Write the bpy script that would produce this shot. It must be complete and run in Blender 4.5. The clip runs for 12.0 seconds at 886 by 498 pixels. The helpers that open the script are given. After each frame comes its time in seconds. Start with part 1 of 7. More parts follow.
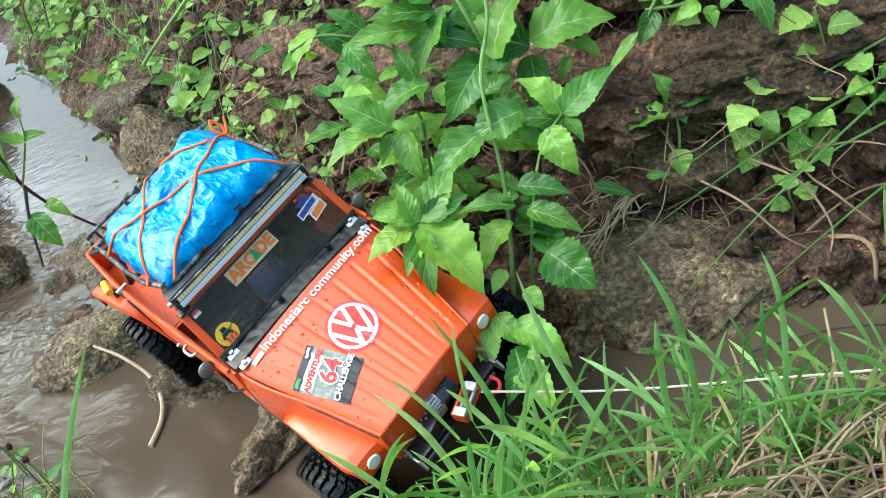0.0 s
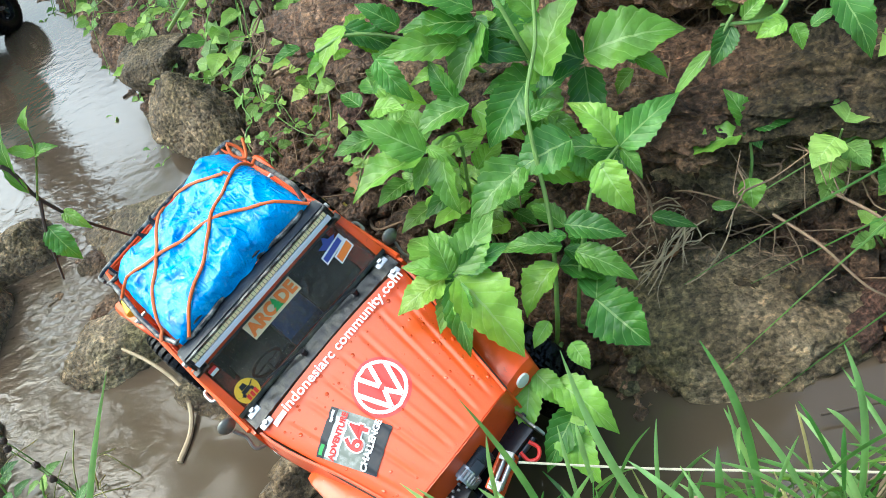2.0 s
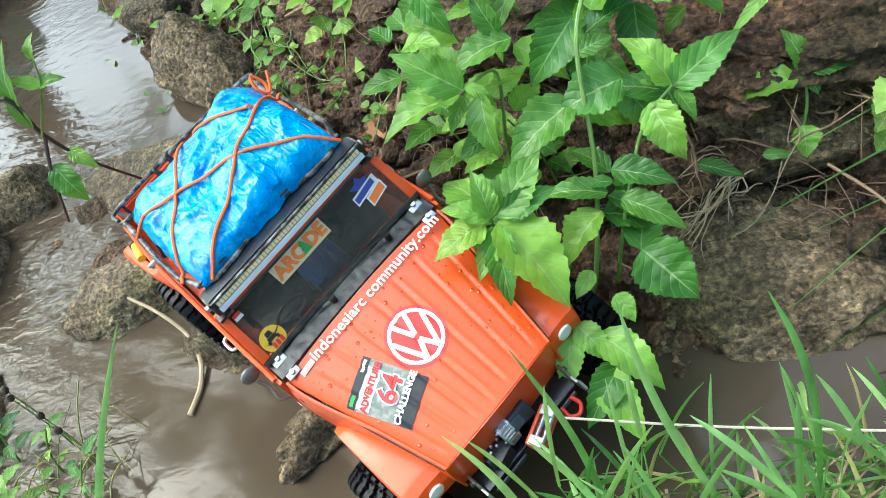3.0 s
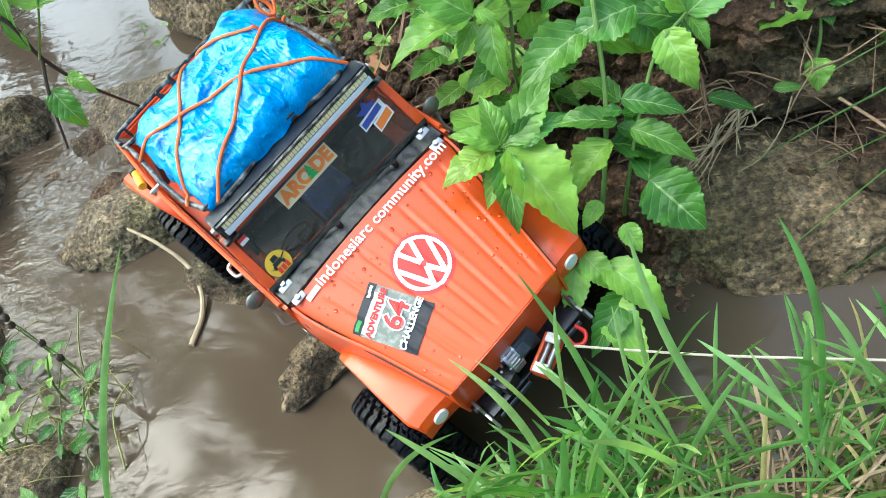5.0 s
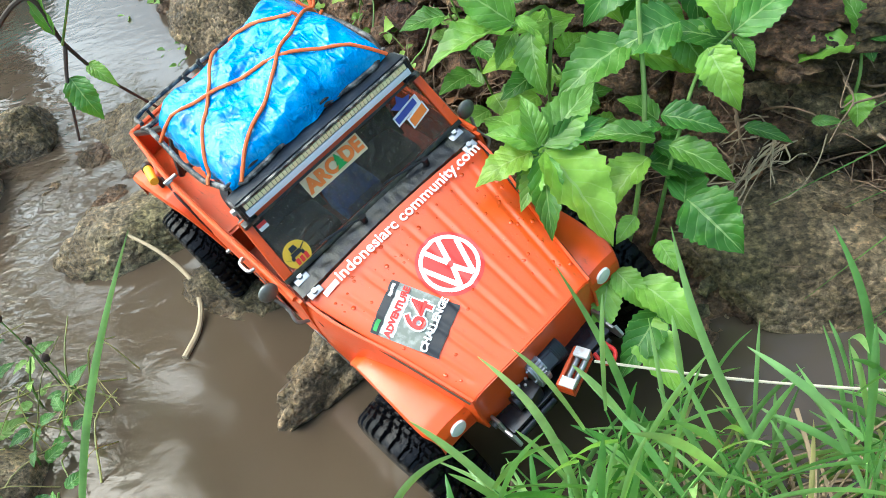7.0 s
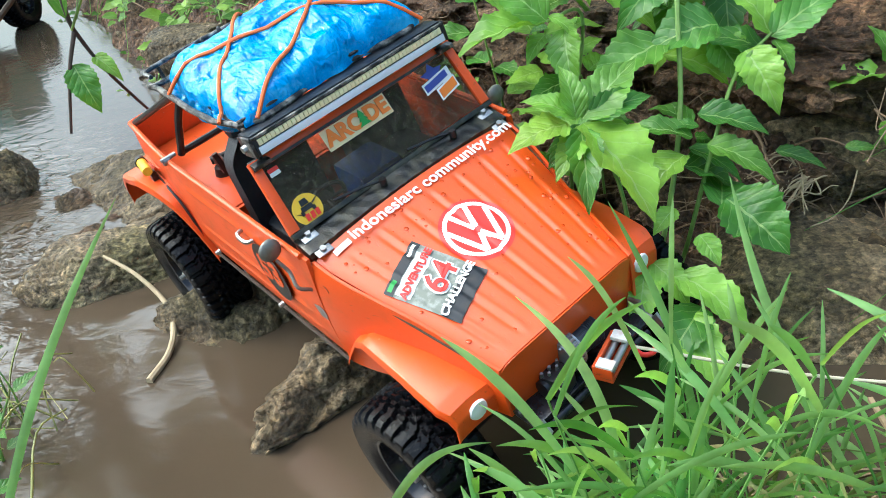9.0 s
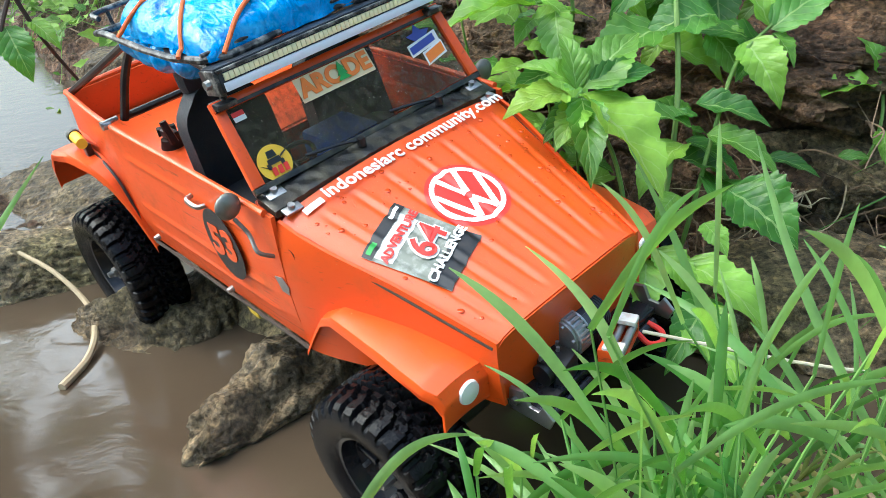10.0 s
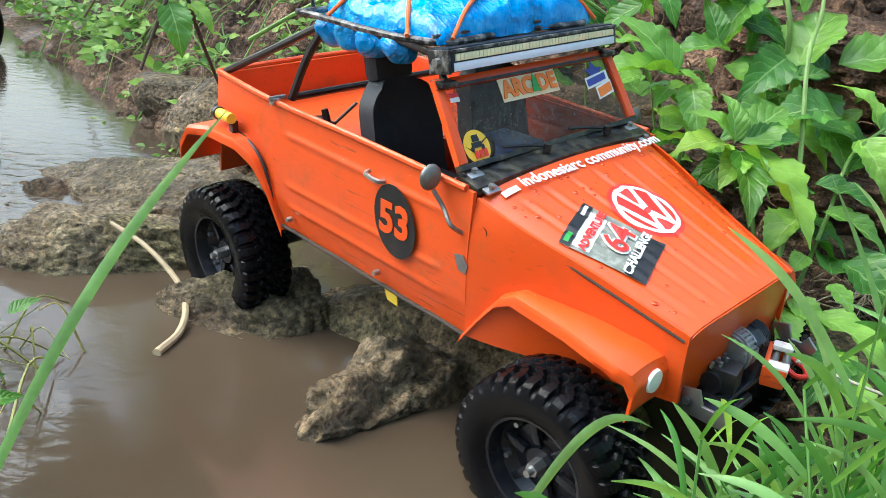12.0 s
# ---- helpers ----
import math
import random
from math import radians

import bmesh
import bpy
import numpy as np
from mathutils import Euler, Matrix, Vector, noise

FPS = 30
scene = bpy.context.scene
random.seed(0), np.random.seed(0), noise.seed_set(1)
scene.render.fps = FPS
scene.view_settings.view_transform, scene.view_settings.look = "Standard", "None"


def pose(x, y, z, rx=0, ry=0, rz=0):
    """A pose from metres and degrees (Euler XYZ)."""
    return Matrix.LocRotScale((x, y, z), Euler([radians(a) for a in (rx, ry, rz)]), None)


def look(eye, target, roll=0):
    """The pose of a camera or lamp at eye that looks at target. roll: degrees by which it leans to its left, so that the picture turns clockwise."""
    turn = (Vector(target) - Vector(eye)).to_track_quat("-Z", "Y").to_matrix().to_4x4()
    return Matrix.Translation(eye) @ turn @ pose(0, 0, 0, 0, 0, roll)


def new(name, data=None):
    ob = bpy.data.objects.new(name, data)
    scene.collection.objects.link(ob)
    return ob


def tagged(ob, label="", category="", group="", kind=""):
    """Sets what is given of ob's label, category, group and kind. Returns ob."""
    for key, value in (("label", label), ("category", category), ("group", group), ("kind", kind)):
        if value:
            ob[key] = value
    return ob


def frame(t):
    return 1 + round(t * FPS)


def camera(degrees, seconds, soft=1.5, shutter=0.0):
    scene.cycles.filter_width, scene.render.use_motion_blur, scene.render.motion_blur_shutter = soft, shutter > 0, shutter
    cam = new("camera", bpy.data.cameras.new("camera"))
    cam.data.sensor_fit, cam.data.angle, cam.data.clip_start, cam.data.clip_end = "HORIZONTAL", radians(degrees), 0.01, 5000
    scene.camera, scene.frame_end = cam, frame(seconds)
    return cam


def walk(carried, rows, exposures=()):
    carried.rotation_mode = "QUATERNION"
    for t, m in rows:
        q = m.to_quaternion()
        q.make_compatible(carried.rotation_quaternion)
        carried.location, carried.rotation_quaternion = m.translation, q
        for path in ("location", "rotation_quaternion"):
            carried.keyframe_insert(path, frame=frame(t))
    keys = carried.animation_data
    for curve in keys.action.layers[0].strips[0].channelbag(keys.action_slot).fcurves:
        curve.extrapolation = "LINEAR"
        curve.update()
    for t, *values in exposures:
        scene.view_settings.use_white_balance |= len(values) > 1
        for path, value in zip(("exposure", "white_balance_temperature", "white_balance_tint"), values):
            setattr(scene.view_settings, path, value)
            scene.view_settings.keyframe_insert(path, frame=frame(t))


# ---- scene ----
cam = camera(57.58, 12.0, soft=0.5)

# seconds, eye, target, roll
PATH = [
    (0.0, (0.1600, -0.5325, 0.5956), (0.1268, -0.1494, 0.2760), -23.78),
    (0.5, (0.2031, -0.4349, 0.6316), (0.1407, -0.0845, 0.2805), -28.18),
    (1.0, (0.2046, -0.4227, 0.6296), (0.1331, -0.0689, 0.2836), -29.03),
    (1.5, (0.2177, -0.4105, 0.6291), (0.1305, -0.0611, 0.2822), -30.51),
    (2.0, (0.2013, -0.4096, 0.6277), (0.1197, -0.0625, 0.2771), -28.58),
    (2.5, (0.1823, -0.4044, 0.6051), (0.0970, -0.0588, 0.2540), -29.14),
    (3.0, (0.1540, -0.3921, 0.6035), (0.0740, -0.0608, 0.2377), -27.73),
    (3.5, (0.1354, -0.3882, 0.6026), (0.0577, -0.0714, 0.2236), -26.73),
    (5.5, (0.1389, -0.4038, 0.5928), (0.0541, -0.0963, 0.2078), -28.33),
    (6.0, (0.1265, -0.4032, 0.5918), (0.0549, -0.0934, 0.2059), -26.10),
    (6.5, (0.1049, -0.4161, 0.5629), (0.0401, -0.0795, 0.1989), -22.29),
    (7.0, (0.0906, -0.4230, 0.5481), (0.0300, -0.0776, 0.1918), -20.17),
    (9.0, (0.0204, -0.4684, 0.4203), (0.0057, -0.0518, 0.1441), -11.08),
    (9.5, (-0.0084, -0.4524, 0.3808), (0.0051, -0.0220, 0.1266), -5.80),
    (10.0, (-0.0214, -0.4473, 0.3375), (0.0172, -0.0083, 0.1014), -5.00),
    (10.5, (-0.0462, -0.4674, 0.3044), (-0.0038, -0.0106, 0.1055), 4.11),
    (11.0, (-0.0696, -0.4847, 0.2960), (-0.0198, -0.0240, 0.1083), 5.47),
    (11.5, (-0.1185, -0.4897, 0.2812), (-0.0491, -0.0264, 0.1064), 7.66),
    (12.0, (-0.1609, -0.4761, 0.2793), (-0.0761, -0.0127, 0.1119), 7.01),
]
walk(cam, [(t, look(eye, target, roll)) for t, eye, target, roll in PATH],
     exposures=[(0.0, 1.45, 5400, -2.0), (7.0, 1.49, 5400, -2.0), (12.0, 1.47, 5500, 2.0)])

# ---- daylight: a bright overcast sky ----
world = bpy.data.worlds.new("overcast_sky")
scene.world = world
world.use_nodes = True
wn = world.node_tree
sky = wn.nodes.new("ShaderNodeTexSky")
sky.sky_type = "NISHITA"
sky.sun_disc = False
sky.sun_elevation = radians(54)
sky.sun_rotation = radians(298)
sky.dust_density = 7.0
sky.air_density = 1.6
sky.ozone_density = 0.6
wn.nodes["Background"].inputs["Strength"].default_value = 0.145
wn.links.new(sky.outputs["Color"], wn.nodes["Background"].inputs["Color"])
sun = new("sun", bpy.data.lights.new("sun", "SUN"))
sun.data.energy = 1.5
sun.data.angle = radians(80)
sun.data.color = (1.0, 0.96, 0.9)
sun.matrix_world = look((-1.63, 0.87, 2.50), (0, 0, 0))


# ---- materials ----
def nodes_of(name):
    m = bpy.data.materials.new(name)
    m.use_nodes = True
    return m, m.node_tree, m.node_tree.nodes["Principled BSDF"]


def ramp_of(tree, stops):
    r = tree.nodes.new("ShaderNodeValToRGB")
    while len(r.color_ramp.elements) < len(stops):
        r.color_ramp.elements.new(0.5)
    for e, (p, c) in zip(r.color_ramp.elements, stops):
        e.position, e.color = p, (*c, 1)
    return r


def noise_of(tree, scale, detail=6.0, rough=0.6, vec=None, kind="Object"):
    if vec is None:
        vec = tree.nodes.new("ShaderNodeTexCoord").outputs[kind]
    n = tree.nodes.new("ShaderNodeTexNoise")
    n.inputs["Scale"].default_value = scale
    n.inputs["Detail"].default_value = detail
    n.inputs["Roughness"].default_value = rough
    tree.links.new(vec, n.inputs["Vector"])
    return n


def mix_of(tree, fac, a, b, blend="MIX"):
    m = tree.nodes.new("ShaderNodeMix")
    m.data_type, m.blend_type = "RGBA", blend
    for sock, v in ((m.inputs[0], fac), (m.inputs[6], a), (m.inputs[7], b)):
        if hasattr(v, "is_output"):
            tree.links.new(v, sock)
        else:
            sock.default_value = v if not isinstance(v, tuple) else (*v, 1)
    return m.outputs[2]


def bump_of(tree, bsdf, height, strength, dist):
    b = tree.nodes.new("ShaderNodeBump")
    b.inputs["Strength"].default_value = strength
    b.inputs["Distance"].default_value = dist
    tree.links.new(height, b.inputs["Height"])
    tree.links.new(b.outputs["Normal"], bsdf.inputs["Normal"])
    return b


def math_of(tree, op, a, b=0.0):
    k = tree.nodes.new("ShaderNodeMath")
    k.operation = op
    for sock, v in zip(k.inputs, (a, b)):
        if hasattr(v, "is_output"):
            tree.links.new(v, sock)
        else:
            sock.default_value = v
    return k.outputs[0]


def plain(name, col, rough=0.5, metal=0.0, spots=0.15, scale=120.0, bump=0.1, coat=0.0, dirt=(0.12, 0.08, 0.05), spec=0.5):
    """A painted, rubber, plastic or metal surface with grime at two scales."""
    m, t, b = nodes_of(name)
    n1, n2 = noise_of(t, scale), noise_of(t, scale * 7)
    r = ramp_of(t, [(0.45, (0, 0, 0)), (0.8, (1, 1, 1))])
    t.links.new(n1.outputs["Fac"], r.inputs["Fac"])
    k = t.nodes.new("ShaderNodeMath")
    k.operation = "MULTIPLY"
    k.inputs[1].default_value = spots
    t.links.new(r.outputs["Color"], k.inputs[0])
    t.links.new(mix_of(t, k.outputs[0], col, dirt), b.inputs["Base Color"])
    rr = t.nodes.new("ShaderNodeMapRange")
    rr.inputs[3].default_value, rr.inputs[4].default_value = rough * 0.75, min(1, rough * 1.3)
    t.links.new(n2.outputs["Fac"], rr.inputs[0])
    t.links.new(rr.outputs[0], b.inputs["Roughness"])
    b.inputs["Metallic"].default_value = metal
    b.inputs["Specular IOR Level"].default_value = spec
    b.inputs["Coat Weight"].default_value = coat
    b.inputs["Coat Roughness"].default_value = 0.15
    bump_of(t, b, n2.outputs["Fac"], bump, 0.0006)
    return m


def earth(name, dark, mid, light, wet=0.35, scale=14.0, moss=None, depth=0.012, grit=230.0):
    m, t, b = nodes_of(name)
    pos = t.nodes.new("ShaderNodeNewGeometry").outputs["Position"]
    n1 = noise_of(t, scale, 8, 0.65, pos)
    n2 = noise_of(t, scale * 9, 8, 0.7, pos)
    n3 = noise_of(t, scale * 0.35, 4, 0.5, pos)
    r = ramp_of(t, [(0.3, dark), (0.52, mid), (0.72, light)])
    t.links.new(n1.outputs["Fac"], r.inputs["Fac"])
    # crevice shade put into the colour: darker where the fine bump sinks
    r2 = ramp_of(t, [(0.35, (0.27, 0.27, 0.27)), (0.5, (0.88, 0.88, 0.88)), (0.66, (1.65, 1.6, 1.5))])
    t.links.new(n2.outputs["Fac"], r2.inputs["Fac"])
    col = r.outputs["Color"]
    if moss:
        r3 = ramp_of(t, [(0.5, (0, 0, 0)), (0.68, (0.7, 0.7, 0.7))])
        t.links.new(n3.outputs["Fac"], r3.inputs["Fac"])
        col = mix_of(t, r3.outputs["Color"], col, moss)
    col = mix_of(t, 1.0, col, r2.outputs["Color"], "MULTIPLY")
    # crumbs a few millimetres across, each its own shade, with pits between them
    vo = t.nodes.new("ShaderNodeTexVoronoi")
    vo.inputs["Scale"].default_value = grit
    warp = t.nodes.new("ShaderNodeVectorMath")
    warp.operation = "MULTIPLY_ADD"
    warp.inputs[1].default_value = (0.008, 0.008, 0.008)
    t.links.new(noise_of(t, 90.0, 4, 0.6, pos).outputs["Color"], warp.inputs[0])
    t.links.new(pos, warp.inputs[2])
    t.links.new(warp.outputs[0], vo.inputs["Vector"])
    bw = t.nodes.new("ShaderNodeRGBToBW")
    t.links.new(vo.outputs["Color"], bw.inputs[0])
    r4 = ramp_of(t, [(0.1, (0.5, 0.5, 0.5)), (0.6, (1.0, 1.0, 1.0)), (0.95, (1.6, 1.55, 1.45))])
    t.links.new(bw.outputs[0], r4.inputs["Fac"])
    col = mix_of(t, 0.8, col, r4.outputs["Color"], "MULTIPLY")
    isl = t.nodes.new("ShaderNodeNewGeometry").outputs["Random Per Island"]
    r5 = ramp_of(t, [(0.0, (0.75, 0.73, 0.7)), (1.0, (1.3, 1.27, 1.22))])
    t.links.new(isl, r5.inputs["Fac"])
    col = mix_of(t, 1.0, col, r5.outputs["Color"], "MULTIPLY")
    t.links.new(col, b.inputs["Base Color"])
    rr = t.nodes.new("ShaderNodeMapRange")
    rr.inputs[1].default_value, rr.inputs[2].default_value = 0.35, 0.65
    rr.inputs[3].default_value, rr.inputs[4].default_value = wet, 0.9
    t.links.new(n3.outputs["Fac"], rr.inputs[0])
    t.links.new(rr.outputs[0], b.inputs["Roughness"])
    b.inputs["Specular IOR Level"].default_value = 0.4
    add = t.nodes.new("ShaderNodeMath")
    add.operation = "MULTIPLY_ADD"
    add.inputs[1].default_value = 0.45
    t.links.new(n2.outputs["Fac"], add.inputs[0])
    t.links.new(n1.outputs["Fac"], add.inputs[2])
    high = math_of(t, "SUBTRACT", add.outputs[0], math_of(t, "MULTIPLY", vo.outputs["Distance"], 0.22))
    bump_of(t, b, high, 1.0, depth * 1.9)
    return m


def leafy(name, dark, light, back=None, veins=220.0, gloss=0.45, thin=0.3, relief=0.0026):
    m, t, b = nodes_of(name)
    oi = t.nodes.new("ShaderNodeObjectInfo").outputs["Random"]
    isl = t.nodes.new("ShaderNodeNewGeometry").outputs["Random Per Island"]
    n1 = noise_of(t, 30.0, 4, 0.6)
    n2 = noise_of(t, veins, 6, 0.65)
    sep = t.nodes.new("ShaderNodeSeparateXYZ")
    t.links.new(t.nodes.new("ShaderNodeTexCoord").outputs["UV"], sep.inputs[0])
    away = math_of(t, "ABSOLUTE", math_of(t, "SUBTRACT", sep.outputs[0], 0.5))
    rib = math_of(t, "LESS_THAN", away, 0.022)
    side = math_of(t, "FRACT", math_of(t, "MULTIPLY", math_of(t, "SUBTRACT", sep.outputs[1], math_of(t, "MULTIPLY", away, 0.55)), 7.0))
    gap = math_of(t, "ABSOLUTE", math_of(t, "SUBTRACT", side, 0.5))
    side = math_of(t, "LESS_THAN", gap, 0.05)
    vein = math_of(t, "MAXIMUM", rib, math_of(t, "MULTIPLY", side, 0.45))
    s = t.nodes.new("ShaderNodeMath")
    s.operation = "ADD"
    t.links.new(oi, s.inputs[0])
    t.links.new(isl, s.inputs[1])
    fr = t.nodes.new("ShaderNodeMath")
    fr.operation = "FRACT"
    t.links.new(s.outputs[0], fr.inputs[0])
    mid = tuple(0.55 * a + 0.45 * c for a, c in zip(dark, light))
    old = (light[0] * 1.02, light[1] * 0.97, light[2] * 0.85)
    tone = ramp_of(t, [(0.0, dark), (0.4, mid), (0.85, light), (1.0, old)])
    t.links.new(fr.outputs[0], tone.inputs["Fac"])
    base = tone.outputs["Color"]
    r = ramp_of(t, [(0.35, (0.7, 0.7, 0.7)), (0.7, (1.25, 1.25, 1.25))])
    t.links.new(n1.outputs["Fac"], r.inputs["Fac"])
    col = mix_of(t, 1.0, base, r.outputs["Color"], "MULTIPLY")
    r2 = ramp_of(t, [(0.72, (0, 0, 0)), (0.78, (0.7, 0.7, 0.7))])
    t.links.new(n2.outputs["Fac"], r2.inputs["Fac"])
    col = mix_of(t, r2.outputs["Color"], col, back or (0.16, 0.13, 0.04))
    n4 = noise_of(t, 16.0, 5, 0.65)
    r4 = ramp_of(t, [(0.56, (0, 0, 0)), (0.72, (0.16, 0.16, 0.16))])
    t.links.new(n4.outputs["Fac"], r4.inputs["Fac"])
    col = mix_of(t, r4.outputs["Color"], col, (light[0] * 1.35, light[1] * 0.92, light[2] * 0.6))
    col = mix_of(t, math_of(t, "MULTIPLY", vein, 0.5), col, (0.42, 0.58, 0.20))
    t.links.new(col, b.inputs["Base Color"])
    b.inputs["Roughness"].default_value = gloss
    b.inputs["Specular IOR Level"].default_value = 0.45
    b.inputs["Subsurface Weight"].default_value = 0.0
    tl = t.nodes.new("ShaderNodeBsdfTranslucent")
    t.links.new(mix_of(t, 1.0, col, (1.3, 1.4, 0.5), "MULTIPLY"), tl.inputs["Color"])
    mx = t.nodes.new("ShaderNodeMixShader")
    mx.inputs[0].default_value = thin
    t.links.new(b.outputs[0], mx.inputs[1])
    t.links.new(tl.outputs[0], mx.inputs[2])
    t.links.new(mx.outputs[0], t.nodes["Material Output"].inputs["Surface"])
    # the blade swells between its veins
    quilt = math_of(t, "MULTIPLY", math_of(t, "MINIMUM", gap, 0.3), 0.55)
    fine = math_of(t, "ADD", math_of(t, "MULTIPLY", n2.outputs["Fac"], 0.35), math_of(t, "MULTIPLY", n1.outputs["Fac"], 0.7))
    bump_of(t, b, math_of(t, "SUBTRACT", math_of(t, "ADD", fine, quilt), math_of(t, "MULTIPLY", rib, 0.35)), 0.7, relief)
    return m


def scuffed(name, col, rough, coat, wear):
    """Enamel with long scratches, mud specks and chipped pale spots."""
    m, t, b = nodes_of(name)
    tc = t.nodes.new("ShaderNodeTexCoord").outputs["Object"]
    mp = t.nodes.new("ShaderNodeMapping")
    mp.inputs["Scale"].default_value = (0.12, 1.0, 1.6)
    t.links.new(tc, mp.inputs["Vector"])
    n1 = noise_of(t, 260.0, 5, 0.7, mp.outputs[0])
    n2 = noise_of(t, 45.0, 7, 0.7, tc)
    n3 = noise_of(t, 700.0, 3, 0.5, tc)
    r1 = ramp_of(t, [(0.60, (0, 0, 0)), (0.70, (wear, wear, wear))])
    t.links.new(n1.outputs["Fac"], r1.inputs["Fac"])
    r2 = ramp_of(t, [(0.52, (0, 0, 0)), (0.80, (wear * 0.7, wear * 0.7, wear * 0.7))])
    t.links.new(n2.outputs["Fac"], r2.inputs["Fac"])
    r3 = ramp_of(t, [(0.74, (0, 0, 0)), (0.77, (wear, wear, wear))])
    t.links.new(n3.outputs["Fac"], r3.inputs["Fac"])
    c = mix_of(t, r1.outputs["Color"], col, (0.25, 0.045, 0.012))
    c = mix_of(t, r2.outputs["Color"], c, (0.30, 0.11, 0.04))
    c = mix_of(t, r3.outputs["Color"], c, (0.62, 0.40, 0.28))
    t.links.new(c, b.inputs["Base Color"])
    rr = t.nodes.new("ShaderNodeMapRange")
    rr.inputs[3].default_value, rr.inputs[4].default_value = rough * 0.7, rough * 1.4
    t.links.new(n2.outputs["Fac"], rr.inputs[0])
    t.links.new(rr.outputs[0], b.inputs["Roughness"])
    b.inputs["Coat Weight"].default_value = coat
    b.inputs["Coat Roughness"].default_value = 0.12
    bump_of(t, b, math_of(t, "SUBTRACT", n2.outputs["Fac"], math_of(t, "MULTIPLY", r1.outputs["Color"], 0.6)), 0.25, 0.0008)
    return m


ORANGE = scuffed("orange_paint", (0.76, 0.084, 0.005), 0.36, 0.2, 0.5)
ORANGE_OLD = scuffed("scuffed_orange_paint", (0.73, 0.084, 0.007), 0.42, 0.15, 0.8)
BLACK = plain("black_paint", (0.012, 0.012, 0.014), 0.35, spots=0.25)
DULL = plain("dark_plastic", (0.03, 0.03, 0.032), 0.55, spots=0.3)
RUBBER = plain("wet_tyre_rubber", (0.004, 0.004, 0.005), 0.16, spots=0.02, scale=70, bump=0.8, spec=0.16)
SEAT = plain("black_seat_foam", (0.016, 0.020, 0.027), 0.6, spots=0.2, bump=0.5)
STEEL = plain("worn_steel", (0.42, 0.42, 0.42), 0.35, metal=0.9, spots=0.4)
RIM = plain("dark_wheel_metal", (0.016, 0.018, 0.024), 0.24, metal=0.4, spots=0.3)
WHITE = plain("white_vinyl", (0.82, 0.82, 0.80), 0.4, spots=0.12)
WORN_WHITE = plain("worn_white_paint", (0.70, 0.69, 0.66), 0.45, spots=0.6, scale=150, dirt=(0.40, 0.12, 0.04))
RED = plain("red_vinyl", (0.70, 0.03, 0.02), 0.4, spots=0.1)
CREAM = plain("cream_vinyl", (0.80, 0.66, 0.40), 0.4, spots=0.12)
YELLOW = plain("yellow_vinyl", (0.80, 0.50, 0.03), 0.4, spots=0.1)
YPLAST = plain("yellow_plastic", (0.80, 0.55, 0.03), 0.35, spots=0.1)
GREEN_INK = plain("green_ink", (0.05, 0.35, 0.06), 0.4)
ORANGE_INK = plain("orange_ink", (0.85, 0.22, 0.02), 0.4)
BLUE_INK = plain("blue_ink", (0.05, 0.07, 0.35), 0.4)
GREY_INK = plain("camouflage_print", (0.20, 0.21, 0.17), 0.4, spots=0.9, scale=180, dirt=(0.55, 0.55, 0.50))
BLUE_BOX = plain("blue_plastic", (0.02, 0.07, 0.30), 0.4, spots=0.2)
CORD = plain("orange_elastic_cord", (0.85, 0.16, 0.03), 0.6, spots=0.1, scale=400, bump=0.5)
ROPE = plain("pale_rope", (0.62, 0.56, 0.42), 0.8, spots=0.2, scale=500)
LED = plain("led_cells", (0.92, 0.86, 0.52), 0.25, spots=0.05, scale=400)
BARMETAL = plain("glossy_black_bar", (0.016, 0.020, 0.028), 0.38, spots=0.3, scale=60, spec=0.35, dirt=(0.16, 0.17, 0.18))
LENS = plain("pale_lens_strip", (0.74, 0.82, 0.92), 0.25, spots=0.06, scale=300)
CHIPPED = plain("chipped_black_paint", (0.014, 0.014, 0.016), 0.35, spots=0.85, scale=140, dirt=(0.55, 0.52, 0.46))
DIRTY = plain("muddy_alloy", (0.20, 0.20, 0.18), 0.42, metal=0.5, spots=0.8, scale=130, dirt=(0.10, 0.085, 0.06))
TEAL = plain("teal_paint", (0.01, 0.38, 0.32), 0.35, spots=0.1, coat=0.3)


def glass_dark():
    """A scratched, dusty pane: clear glass under a thin film of dirt with pale specks. The film's colour also stands in
    for reflected sky.
    """
    m, t, b = nodes_of("dusty_hazed_windscreen")
    b.inputs["Roughness"].default_value = 0.10
    n, n2 = noise_of(t, 260.0, 6, 0.7), noise_of(t, 900.0, 2, 0.5)
    r = ramp_of(t, [(0.46, (0.12, 0.12, 0.12)), (0.74, (0.52, 0.52, 0.52))])
    t.links.new(n.outputs["Fac"], r.inputs["Fac"])
    r2 = ramp_of(t, [(0.70, (0, 0, 0)), (0.73, (0.8, 0.8, 0.8))])
    t.links.new(n2.outputs["Fac"], r2.inputs["Fac"])
    t.links.new(mix_of(t, r2.outputs["Color"], (0.145, 0.125, 0.09), (0.55, 0.52, 0.46)), b.inputs["Base Color"])
    tr = t.nodes.new("ShaderNodeBsdfTransparent")
    tr.inputs["Color"].default_value = (0.80, 0.79, 0.74, 1)
    mx = t.nodes.new("ShaderNodeMixShader")
    t.links.new(math_of(t, "MAXIMUM", r.outputs["Color"], r2.outputs["Color"]), mx.inputs[0])
    t.links.new(tr.outputs[0], mx.inputs[1])
    t.links.new(b.outputs[0], mx.inputs[2])
    t.links.new(mx.outputs[0], t.nodes["Material Output"].inputs["Surface"])
    return m


